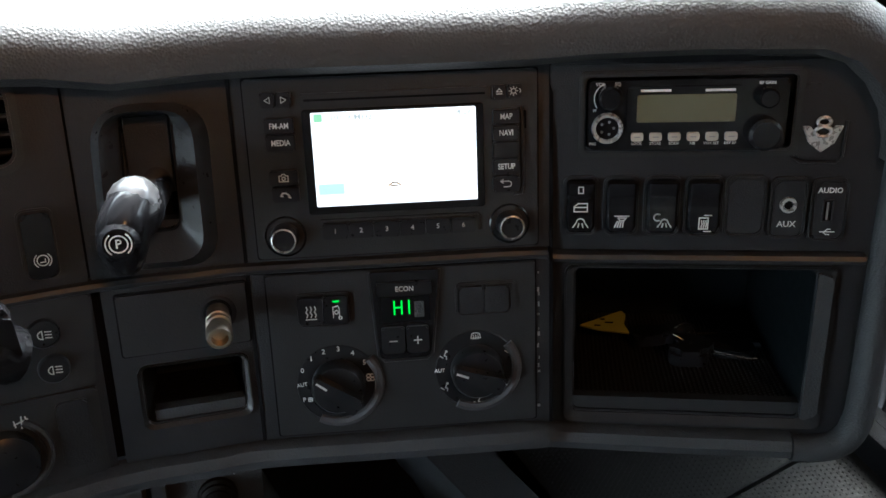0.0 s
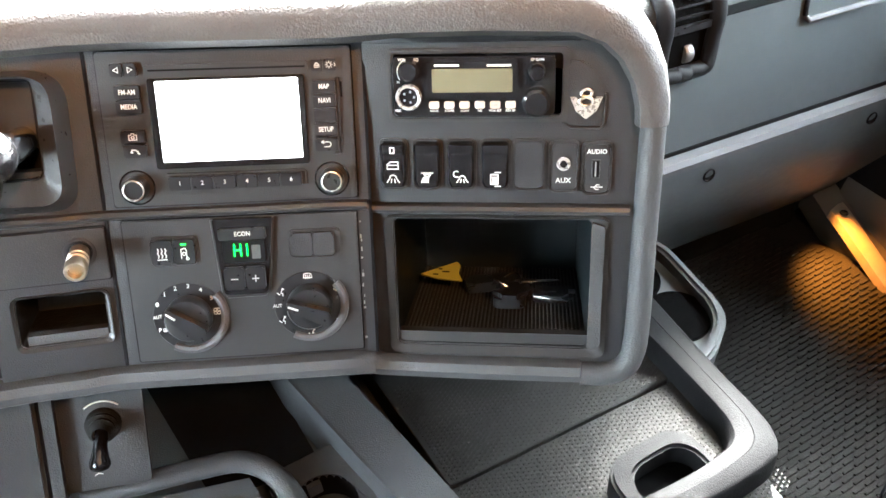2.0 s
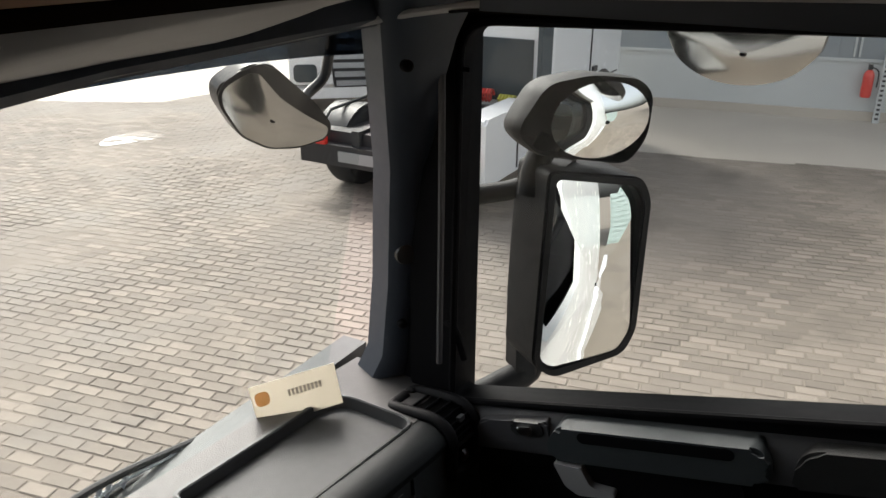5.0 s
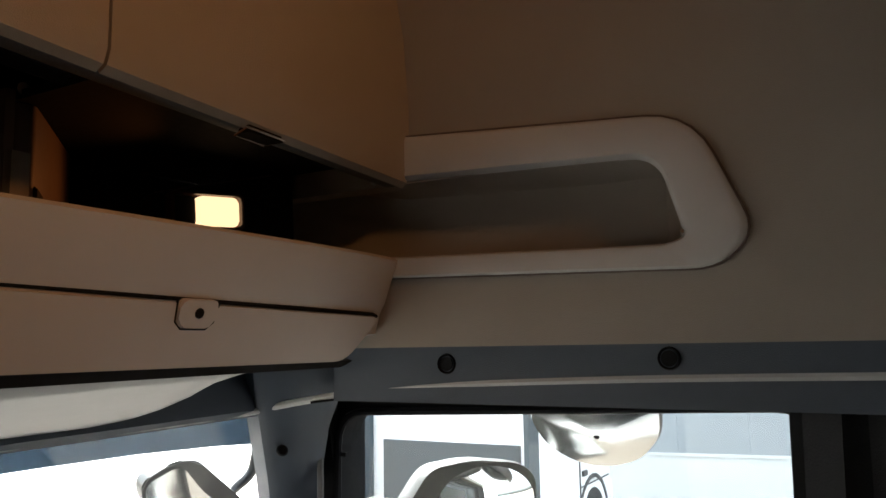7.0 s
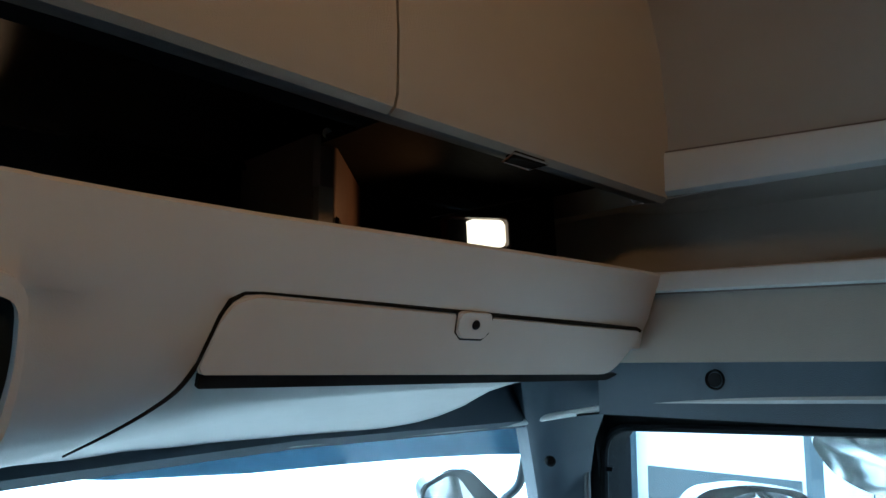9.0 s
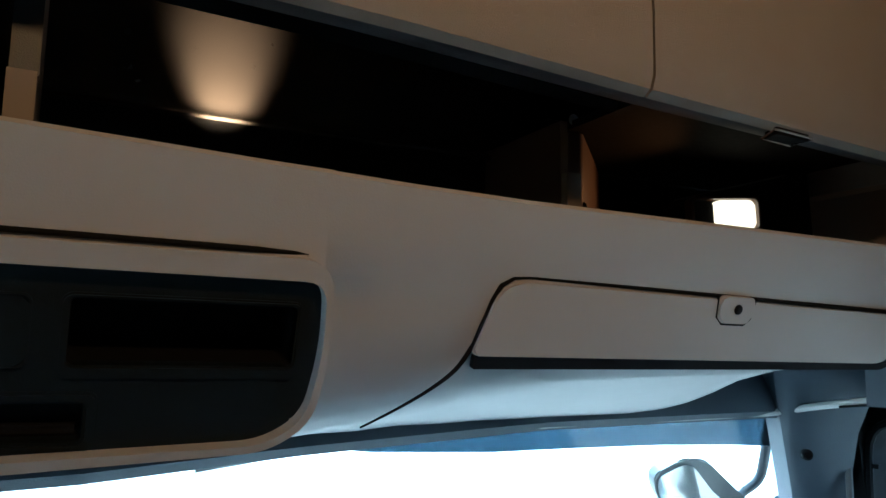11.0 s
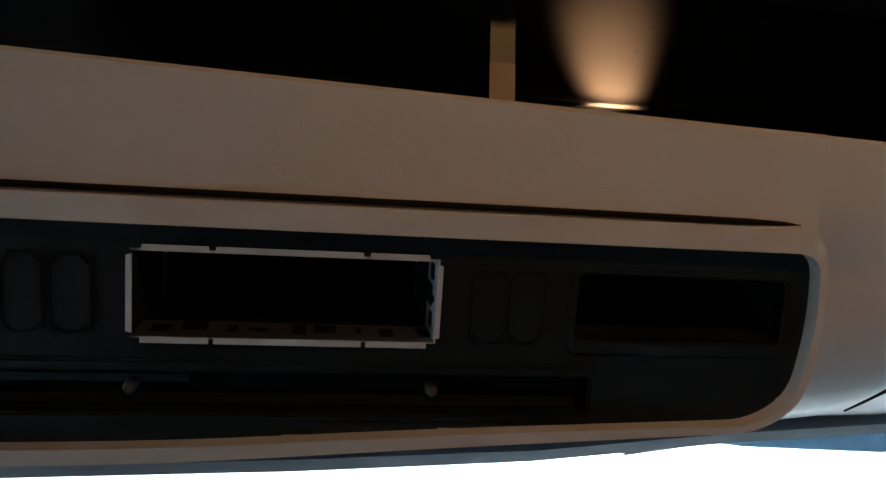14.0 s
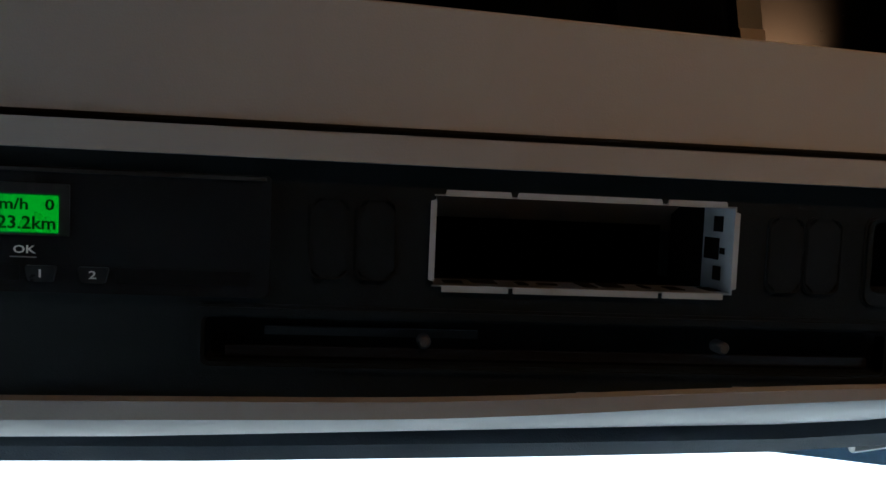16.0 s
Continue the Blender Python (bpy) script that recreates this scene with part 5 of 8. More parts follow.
for i in range(13):
    x = -0.235 + i * 0.47 / 12
    e = max(0.0, abs(x) / 0.235) ** 4
    rows.append([(x, -0.10, -0.12), (x, 0.0 - 0.03 * e, -0.115), (x, 0.025 - 0.03 * e, -0.09), (x, 0.035 - 0.04 * e, -0.03), (x, 0.03 - 0.04 * e, 0.02 - 0.02 * e), (x, 0.0 - 0.03 * e, 0.055 - 0.03 * e), (x, -0.08, 0.075 - 0.03 * e), (x, -0.25, 0.07 - 0.03 * e), (x, -0.5, 0.06 - 0.03 * e)])
part("cushion", loft(rows, -0.01), M_SEAT, seat)
for k in range(5):
    yy = 0.0 - k * 0.055
    part("pleat_seam", tube([(x, yy - 0.02 - 0.3 * x * x, 0.0625 + (0.0115 if k else 0) - 0.02 * (abs(x) / 0.235) ** 4) for x in (-0.2, -0.1, 0, 0.1, 0.2)], 0.0022, 6), M_DARK, seat)
part("base", box(-0.21, 0.2, -0.5, -0.01, -0.125, -0.06, 0.02), M_DARK, seat, "black seat base")
part("front_shell", box(-0.225, 0.225, -0.03, 0.012, -0.11, -0.02, 0.02), M_TEAL, seat, "slate seat shell")

# ---- dashboard ----
C = Frame((0.6425, 0.852, 1.341), (0.9089, -0.4098, -0.0776), (0.2509, 0.3887, 0.8865))
R = Frame((0.755, 0.797, 1.367), (0.8155, -0.5786, 0.0154), (0.2178, 0.3313, 0.918))
L = Frame((0.4789, 0.9258, 1.355), (0.9583, -0.2292, -0.1707), (0.2509, 0.3887, 0.8865))
K = Frame((0.3965, 0.9455, 1.3697), (0.9629, -0.0065, -0.2697), (0.2509, 0.3887, 0.8865))

dash = thing("dashboard", ID, "dark grey wraparound truck dashboard", "dashboard")


def panel(name, fr, bm, mat, label=""):
    ob = part(name, bm, mat, dash, label)
    ob.matrix_world = fr.m()
    return ob


# unseen boxes under and behind the console, added to stop daylight leaking in
part("leak_block", box(-0.6, 0.10, 0.86, 1.19, 0.775, 1.40, 0.03), M_PANEL, dash, "unseen driver side dash block against daylight")
part("leak_block", box(0.10, 0.93, 1.11, 1.19, 0.775, 1.37), M_DARK, dash, "unseen dark box that blocks stray daylight")
# faces of the wraparound console
panel("centre_face", C, holed(-0.1797, 0.0095, 0.0085, 0.123, [], -0.014, 0.0), M_PANEL)
panel("centre_lower_face", C, holed(-0.1797, 0.0095, -0.114, 0.0015, [], -0.014, 0.0), M_PANEL)
panel("centre_lower_plate", C, rplate(-0.169, -0.0012, -0.109, 0.0, 0.0, 0.0022, 0.001, 0.0008), M_SATIN, "satin climate plate")
CUB = (-0.0988, 0.0478, -0.142, -0.0388)
CBR = (-0.0965, 0.0245, 0.0365, 0.0832)
panel("right_face", R, holed(-0.1158, 0.0735, -0.026, 0.089, [CBR], -0.014, 0.0), M_PANEL)
panel("right_lower_face", R, holed(-0.1158, 0.0735, -0.155, -0.0335, [CUB], -0.014, 0.0), M_PANEL)
panel("left_face", L, holed(-0.0882, -0.0002, 0.0085, 0.121, [(-0.0605, -0.034, 0.04, 0.1015)], -0.014, 0.0), M_PANEL)
LPK = (-0.068, -0.0085, -0.0875, -0.051)
panel("left_lower_face", L, holed(-0.0845, -0.0002, -0.114, 0.0015, [LPK], -0.014, 0.0), M_PANEL)
panel("wheel_side_face", K, holed(-0.30, -0.0035, -0.112, 0.125, [(-0.09, -0.0285, 0.079, 0.123)], -0.014, 0.0), M_PANEL)

panel("joint_backing", L, box(-0.115, -0.072, -0.115, 0.123, -0.034, -0.016), M_DARK, "dark backing")
panel("joint_backing", R, box(-0.11, 0.06, 0.025, 0.088, -0.05, -0.034), M_DARK, "dark backing")
# shadow joints between the facets and round the fitted units
for x in (-0.1797, 0.0095):
    panel("joint", C, box(x - 0.0011, x + 0.0011, -0.113, 0.1225, -0.004, 0.0008), M_DARK, "dark joint")
for q in ((-0.1724, 0.0017, 0.0100, 0.1194), (-0.1702, 0.0, -0.1102, 0.0012)):
    panel("joint", C, ring(rounded(*q, 0.002), rounded(q[0] + 0.0013, q[1] - 0.0013, q[2] + 0.0013, q[3] - 0.0013, 0.002), -0.002, 0.0007), M_DARK, "dark joint")
panel("joint", L, ring(rounded(-0.0780, -0.0010, -0.0424, -0.0018, 0.002), rounded(-0.0768, -0.0022, -0.0412, -0.0030, 0.001), -0.002, 0.0007), M_DARK, "dark joint")

# moulded ridge and lower rail across the facets
for zz, nm, v0, v1, out in ((0, "ridge", 0.0015, 0.0085, 0.006), (1, "lower_rail", -0.130, -0.112, 0.012)):
    rows = []
    for fr, x, dv in ((K, -0.30, 0.0), (K, -0.08, 0.0), (L, -0.086, 0.0), (L, -0.03, 0), (C, -0.18, 0), (C, -0.09, 0), (C, 0.0, 0), (R, -0.112, -0.0355 if zz == 0 else -0.040), (R, -0.03, -0.0355 if zz == 0 else -0.041), (R, 0.043, -0.0355 if zz == 0 else -0.041), (R, 0.0735, -0.0355 if zz == 0 else -0.041)):
        a, b = v0 + dv, v1 + dv
        if zz == 1 and fr is R and x > 0.05:
            continue
        m = (a + b) / 2
        rows.append([fr.p(x, a, -0.006), fr.p(x, a, out * 0.35), fr.p(x, a + (b - a) * 0.15, out * 0.8), fr.p(x, m, out), fr.p(x, b - (b - a) * 0.15, out * 0.8), fr.p(x, b, out * 0.35), fr.p(x, b, -0.006)])
    lines = [curve([row[k] for row in rows], 4) for k in range(7)]
    bm = loft([list(q) for q in zip(*lines)])
    part(nm, bm, M_SATIN if zz == 0 else M_GREYP, dash, "" if zz == 0 else "charcoal padded lower rail")

# end tube that bends round the passenger end of the console
path = [R.p(0.0435, -0.163, 0.004), R.p(0.060, -0.163, 0.004), R.p(0.074, -0.158, 0.004), R.p(0.0815, -0.146, 0.004), R.p(0.0845, -0.12, 0.003), R.p(0.0855, -0.05, 0.0), R.p(0.0862, 0.0, 0.0), R.p(0.0868, 0.0305, -0.002)]
part("end_tube", tube(curve(path, 5), 0.0092, 14), M_GREYP, dash, "charcoal padded end tube")
part("end_cheek", loft([[R.p(0.0875, v, 0.0), R.p(0.094, v, -0.02), R.p(0.098, v, -0.10), R.p(0.09, v, -0.22)] for v in (-0.155, -0.05, 0.0, 0.029)], 0.004), M_GREYP, dash)
panel("corner_fill", R, prism(round_poly([(0.072, -0.155), (0.088, -0.15), (0.088, 0.055), (0.075, 0.088), (0.055, 0.094), (-0.115, 0.097), (-0.1158, 0.0885), (0.0725, 0.0885)], [0.004, 0.01, 0.02, 0.02, 0.01, 0.001, 0.001, 0.001]), -0.014, -0.001), M_PANEL)

# leather brow and the top behind it
BROW = [(K, -0.30, 0.128), (K, -0.08, 0.127), (K, -0.012, 0.124), (L, -0.06, 0.1195), (L, -0.01, 0.1225), (C, -0.15, 0.1235), (C, -0.08, 0.1232), (C, -0.01, 0.1230), (R, -0.09, 0.0965), (R, -0.03, 0.0975), (R, 0.03, 0.0965), (R, 0.050, 0.090), (R, 0.0635, 0.0775), (R, 0.0725, 0.062), (R, 0.0768, 0.045), (R, 0.0776, 0.0322)]
TURN = [0.0] * 9 + [6, 24, 42, 56, 70, 85, 90]
rows = []
for i, (fr, x, v) in enumerate(BROW):
    k = 1.0 if i < 10 else (0.88, 0.70, 0.57, 0.49, 0.45, 0.44)[i - 10]
    du, dv = math.sin(radians(TURN[i])), math.cos(radians(TURN[i]))
    rows.append([fr.p(x + du * s * k, v + dv * s * k, d * (k if d > 0 else 1.0)) for s, d in ((0.0, -0.006), (0.001, 0.013), (0.004, 0.020), (0.012, 0.022), (0.022, 0.019), (0.033, 0.008), (0.040, -0.012))])
last = [row[-1] for row in rows]
TOPY = 1.19
grid = []
for i, q in enumerate(last):
    j = min(i, 15)
    far_x = (0.0, 0.25, 0.33, 0.39, 0.45, 0.52, 0.58, 0.65, 0.72, 0.78, 0.85, 0.90, 0.935, 0.955, 0.96, 0.96)[j]
    far_z = 1.435 if i < 10 else (1.445, 1.435, 1.415, 1.385, 1.36, 1.34)[i - 10]
    end = Vector((far_x, TOPY, far_z - 0.03))
    lift = 1.0 if i < 10 else (0.8, 0.45, 0.15, 0.0, 0.0, 0.0)[i - 10]
    mid = q.lerp(end, 0.35) + Vector((0, 0, 0.016 * lift))
    mid2 = q.lerp(end, 0.7) + Vector((0, 0, 0.014 * lift))
    if i > 10:
        w = (i - 10) / 5
        mid, mid2, end = mid.lerp(Vector((0.957, 0.905, 1.368)), w), mid2.lerp(Vector((0.981, 1.02, 1.377)), w), end.lerp(Vector((0.956, 1.15, 1.371)), w)
    grid.append(rows[i] + [mid, mid2, end, end + Vector((0, 0.015, -0.06))])
part("brow", loft(grid, -0.004), M_LEATHER, dash, "grey leather-grained padded brow and top")
rim_line = curve([grid[-1][k] for k in (-5, -4, -3, -2)], 5)
part("brow_side", loft([[p, p + Vector((0.004, 0, -0.012)), p + Vector((0.006, 0.004, -0.12))] for p in rim_line], 0.003), M_PANEL, dash, "dark side under the brow")

# ---- infotainment unit ----
def btn(parent, x0, x1, y0, y1, z0=0.003, z1=0.0068, r=0.0012, mat=None, name="button"):
    return part(name, rplate(min(x0, x1), max(x0, x1), min(y0, y1), max(y0, y1), z0, z1, r, 0.001), mat or M_BUTTON, parent)


inf = thing("infotainment_unit", C, "black infotainment unit with bright lit screen", "radio")
part("bezel", rplate(-0.1712, 0.0005, 0.0112, 0.1182, 0.0, 0.0035, 0.002, 0.0008), M_SATIN, inf)
part("disc_slot", rplate(-0.1385, -0.0290, 0.1022, 0.1093, 0.003, 0.0055, 0.001, 0.0015), M_SATIN, inf, "disc slot bar")
part("slot_gap", box(-0.1365, -0.0310, 0.1048, 0.1060, 0.0052, 0.0060), M_DARK, inf)
part("screen_frame", ring(rounded(-0.1385, -0.0320, 0.0375, 0.1000, 0.002), rounded(-0.1335, -0.0365, 0.0420, 0.0981, 0.001), 0.003, 0.0052, 0.0006), M_GLOSS, inf, "glossy black screen frame")
scr = part("screen", box(-0.1336, -0.0364, 0.0419, 0.0982, 0.0030, 0.0038), M_SCREEN, inf, "bright white display")
M_PALE = glow("pale_green_print", (0.35, 0.75, 0.45), 0.06)
M_PALEG = glow("pale_grey_print", (0.55, 0.58, 0.58), 0.06)
M_PALEB = glow("pale_blue_print", (0.45, 0.62, 0.78), 0.08)
part("status_icon", rplate(-0.1318, -0.1268, 0.0925, 0.0972, 0.0038, 0.0041, 0.0008, 0), M_PALE, scr, "green corner icon")
text("station", "105.9 MHz", -0.1228, 0.0946, 0.0052, M_PALEG, scr, 0.0039, "LEFT", 1.1)
text("clock", "14:26", -0.0385, 0.0949, 0.0050, M_PALEG, scr, 0.0039, "RIGHT", 1.1)
part("soft_key", rplate(-0.1318, -0.1165, 0.0492, 0.0556, 0.0038, 0.0041, 0.0006, 0), M_PALEB, scr, "blue soft key")
marks("ring_icon", [arc(-0.0458, 0.0862, 0.003, 20, 170, 8)], M_PALEB, scr, 0.0006, 0.0039)
marks("car_icon", [[(-0.090, 0.0530), (-0.0875, 0.0548), (-0.0855, 0.0548), (-0.083, 0.0532)], [(-0.0885, 0.0530), (-0.0848, 0.0530)]], M_ORANGE, scr, 0.0007, 0.0039)
for bx in ((-0.1612, -0.1530), (-0.1520, -0.1438)):
    b = btn(inf, bx[0], bx[1], 0.1020, 0.1108)
    s = -1 if bx[0] < -0.155 else 1
    cx = sum(bx) / 2
    marks("arrow", [[(cx + s * 0.0016, 0.1064), (cx - s * 0.0014, 0.1082), (cx - s * 0.0014, 0.1046), (cx + s * 0.0016, 0.1064)]], M_WHITE, b, 0.0004, 0.0069)
b = btn(inf, -0.0266, -0.0186, 0.1018, 0.1098)
marks("eject", [[(-0.0242, 0.1058), (-0.0226, 0.1076), (-0.0210, 0.1058), (-0.0242, 0.1058)], [(-0.0242, 0.1046), (-0.0210, 0.1046)]], M_WHITE, b, 0.0005, 0.0069)
b = btn(inf, -0.0176, -0.0094, 0.1020, 0.1100)
marks("brightness", [arc(-0.0142, 0.1060, 0.0014, 0, 360, 10), *[[(-0.0142 + 0.0019 * math.cos(radians(a)), 0.1060 + 0.0019 * math.sin(radians(a))), (-0.0142 + 0.0026 * math.cos(radians(a)), 0.1060 + 0.0026 * math.sin(radians(a)))] for a in range(0, 360, 45)], arc(-0.0112, 0.1060, 0.0012, -60, 60, 5)], M_WHITE, b, 0.0004, 0.0069)
for nm, x0, x1, y0, y1 in (("FM-AM", -0.1602, -0.1432, 0.0868, 0.0960), ("MEDIA", -0.1600, -0.1430, 0.0770, 0.0862), ("MAP", -0.0264, -0.0110, 0.0868, 0.0956), ("NAVI", -0.0266, -0.0110, 0.0770, 0.0862), ("", -0.0266, -0.0110, 0.0666, 0.0764), ("SETUP", -0.0268, -0.0110, 0.0568, 0.0660)):
    b = btn(inf, x0, x1, y0, y1)
    if nm:
        text("caption", nm, (x0 + x1) / 2, (y0 + y1) / 2, 0.0048, M_WHITE, b, 0.0069, "CENTER", 0.78)
b = btn(inf, -0.1599, -0.1433, 0.0566, 0.0654)
marks("camera_sign", [[(-0.1542, 0.0590), (-0.1490, 0.0590), (-0.1490, 0.0624), (-0.1504, 0.0624), (-0.1509, 0.0634), (-0.1523, 0.0634), (-0.1528, 0.0624), (-0.1542, 0.0624), (-0.1542, 0.0590)], arc(-0.1516, 0.0607, 0.0010, 0, 360, 8)], M_WHITE, b, 0.0005, 0.0069)
b = btn(inf, -0.1590, -0.1433, 0.0466, 0.0555)
marks("phone_sign", [[(-0.1538, 0.0506), (-0.1530, 0.0520), (-0.1510, 0.0520), (-0.1494, 0.0508), (-0.1488, 0.0494)], [(-0.1540, 0.0504), (-0.1530, 0.0502)], [(-0.1494, 0.0496), (-0.1484, 0.0492)]], M_WHITE, b, 0.0009, 0.0069)
b = btn(inf, -0.0270, -0.0112, 0.0462, 0.0556)
marks("back_sign", [[(-0.0226, 0.0526), (-0.0178, 0.0526), *arc(-0.0178, 0.0509, 0.0017, 90, -90, 6), (-0.0206, 0.0492)], [(-0.0212, 0.0536), (-0.0226, 0.0526), (-0.0212, 0.0516)]], M_WHITE, b, 0.0006, 0.0069)
part("key_rim", tube([(-0.0094, 0.097, 0.0035), (-0.0088, 0.09, 0.004), (-0.0086, 0.05, 0.004), (-0.0096, 0.0445, 0.0035), (-0.014, 0.0438, 0.003)], 0.0012, 6), M_SATIN, inf)
part("card_gap", box(-0.0078, -0.0062, 0.0835, 0.0942, 0.0030, 0.0040), M_DARK, inf)
for k in range(6):
    x0 = -0.1312 + k * 0.01555
    b = btn(inf, x0, x0 + 0.0150, 0.0222, 0.0318)
    text("digit", str(k + 1), x0 + 0.0075, 0.0270, 0.0042, M_WHITE, b, 0.0069)
part("key_rim", tube([(-0.1322, 0.0335, 0.0035), (-0.0365, 0.0332, 0.0035), (-0.0350, 0.0315, 0.0035), (-0.0350, 0.0225, 0.0035)], 0.0009, 6), M_SATIN, inf)
for kx, ky in ((-0.1539, 0.0248), (-0.0171, 0.0254)):
    part("knob_well", lathe([(0.0, 0.0032), (0.0112, 0.0032), (0.0117, 0.0042), (0.0126, 0.0035)], 28, at=(kx, ky, 0)), M_GLOSS, inf)
    kn = part("rotary_knob", lathe([(0.0086, 0.003), (0.0082, 0.0135), (0.0076, 0.0148), (0.0070, 0.0150), (0.0064, 0.0142), (0, 0.0140)], 32, at=(kx, ky, 0)), M_BUTTON, inf)
    part("chrome_ring", lathe([(0.0064, 0.0144), (0.0067, 0.0156), (0.0073, 0.0154), (0.0076, 0.0147)], 32, at=(kx, ky, 0)), M_BADGE, kn, "bright knob ring")

# ---- climate controls ----
cli = thing("climate_control", C, "black climate control panel with two dials", "climate control")
Z0 = 0.0022
part("display_block", prism(round_poly([(-0.1012, -0.0585), (-0.0690, -0.0582), (-0.0622, -0.0008), (-0.1050, -0.0008)], [0.004, 0.004, 0.001, 0.001]), Z0, 0.006, 0.001), M_GLOSS, cli, "glossy black display block")
part("block_edge", tube([(-0.1056, -0.001, 0.004), (-0.1020, -0.0560, 0.0045), (-0.0985, -0.0602, 0.004), (-0.0715, -0.0598, 0.004), (-0.068, -0.0560, 0.0045), (-0.0618, -0.001, 0.004)], 0.0012, 6), M_SATIN, cli)
b = btn(cli, -0.1015, -0.0672, -0.0160, -0.0072, 0.0055, 0.0078)
text("caption", "ECON", -0.084, -0.0116, 0.0046, M_WHITE, b, 0.0079, "CENTER", 0.9)
part("window", rplate(-0.0990, -0.0688, -0.0335, -0.0170, 0.0055, 0.0066, 0.001, 0), M_DARK, cli, "dark readout window")


def seven(x, y, w, h, on, parent, mat, z):
    s = {"a": [(0.15, 1), (0.85, 1)], "b": [(1, 0.92), (1, 0.55)], "c": [(1, 0.45), (1, 0.08)], "d": [(0.15, 0), (0.85, 0)], "e": [(0, 0.45), (0, 0.08)], "f": [(0, 0.92), (0, 0.55)], "g": [(0.15, 0.5), (0.85, 0.5)]}
    return marks("readout", [[(x + px * w, y + py * h) for px, py in s[q]] for q in on], mat, parent, 0.0010, z)


seven(-0.0908, -0.0288, 0.0046, 0.0098, "befcg", cli, M_GREENSEG, 0.0067)
seven(-0.0862, -0.0288, 0.0046, 0.0098, "bc", cli, M_GREENSEG, 0.0067)
part("readout_patch", rplate(-0.0785, -0.0722, -0.0310, -0.0205, 0.0063, 0.0068, 0.0008, 0), M_GREYP, cli, "grey patch beside the readout")
for x0, x1, ch in ((-0.0998, -0.0850, "-"), (-0.0842, -0.0700, "+")):
    b = btn(cli, x0, x1, -0.0540, -0.0365, 0.0055, 0.0085, 0.002)
    cx = (x0 + x1) / 2
    marks("sign", [[(cx - 0.0022, -0.0455), (cx + 0.0022, -0.0455)], *([[(cx, -0.0477), (cx, -0.0433)]] if ch == "+" else [])], M_WHITE, b, 0.0008, 0.0086)
part("switch_bed", ring(rounded(-0.1520, -0.1170, -0.0345, -0.0125, 0.004), rounded(-0.1500, -0.1190, -0.0328, -0.0142, 0.003), Z0, 0.0045, 0.001), M_SATIN, cli)
for x0, x1 in ((-0.1500, -0.1350), (-0.1344, -0.1192)):
    b = btn(cli, x0, x1, -0.0325, -0.0145, Z0, 0.0058, 0.0015)
    cx = (x0 + x1) / 2
    if x0 < -0.14:
        marks("heat_sign", [[(cx - 0.0026 + k * 0.0026 + d, -0.0272 + j * 0.0017) for j, d in enumerate((0, 0.0006, -0.0004, 0.0005, 0.0))] for k in range(3)] + [[(cx - 0.0032, -0.0286), (cx + 0.0032, -0.0286)]], M_WHITE, b, 0.0007, 0.0059)
    else:
        marks("air_sign", [[(cx - 0.002, -0.0282), (cx - 0.002, -0.0215), (cx + 0.001, -0.0205), (cx + 0.0018, -0.0225), (cx + 0.0018, -0.0282)], arc(cx, -0.0248, 0.0012, 0, 360, 8), arc(cx + 0.0022, -0.0285, 0.0010, 0, 360, 8)], M_WHITE, b, 0.0005, 0.0059)
        part("lit_bar", box(cx - 0.002, cx + 0.002, -0.0182, -0.0172, 0.0058, 0.0061), M_GREENSEG, b, "green pilot light")
part("blank_bed", ring(rounded(-0.0522, -0.0132, -0.0345, -0.0115, 0.004), rounded(-0.0502, -0.0185, -0.0312, -0.0135, 0.003), Z0, 0.0045, 0.001), M_SATIN, cli)
for x0, x1 in ((-0.0500, -0.0345), (-0.0341, -0.0187)):
    btn(cli, x0, x1, -0.0310, -0.0137, Z0, 0.0058, 0.002, M_PANEL)


def dial(cx, cy, point):
    part("dial_scale", lathe([(0, 0.0026), (0.0190, 0.0026), (0.0262, 0.0028), (0.0268, 0.0022)], 40, at=(cx, cy, 0)), M_BUTTON, cli, "black dial scale")
    part("scale_rim", tube([(cx + 0.0262 * math.cos(radians(a)), cy + 0.0262 * math.sin(radians(a)), 0.0022) for a in range(-120, 50, 10)], 0.0034, 8), M_PILLAR, cli, "grey crescent rim")
    kb = part("dial_knob", lathe([(0.0172, 0.0026), (0.0168, 0.0105), (0.0152, 0.0128), (0.010, 0.0138), (0, 0.0140)], 40, at=(cx, cy, 0)), M_BUTTON, cli, "black turning knob")
    a = radians(point)
    d, s = Vector((math.cos(a), math.sin(a))), Vector((-math.sin(a), math.cos(a)))
    q = [Vector((cx, cy)) + d * p + s * w for p, w in ((0.0172, 0.0030), (0.0172, -0.0030), (-0.016, -0.0062), (-0.016, 0.0062))]
    part("grip", prism(round_poly([tuple(v) for v in q], 0.003), 0.012, 0.0215, 0.0022), M_BUTTON, kb)
    m0, m1 = Vector((cx, cy)) + d * 0.0085, Vector((cx, cy)) + d * 0.0150
    marks("pointer", [[tuple(m0), tuple(m1)]], M_WHITE, kb, 0.0014, 0.0215)


dial(-0.1290, -0.0748, 142)
dial(-0.0397, -0.0708, 158)
for ch, x, y in (("0", -0.1513, -0.0640), ("1", -0.1452, -0.0562), ("2", -0.1371, -0.0520), ("3", -0.1277, -0.0507), ("4", -0.1189, -0.0540), ("5", -0.1118, -0.0609)):
    text("scale_mark", ch, x, y, 0.0046, M_WHITE, cli, 0.0029)
text("scale_mark", "AUT", -0.1522, -0.0738, 0.0036, M_WHITE, cli, 0.0029, "CENTER", 0.95, turn=8)
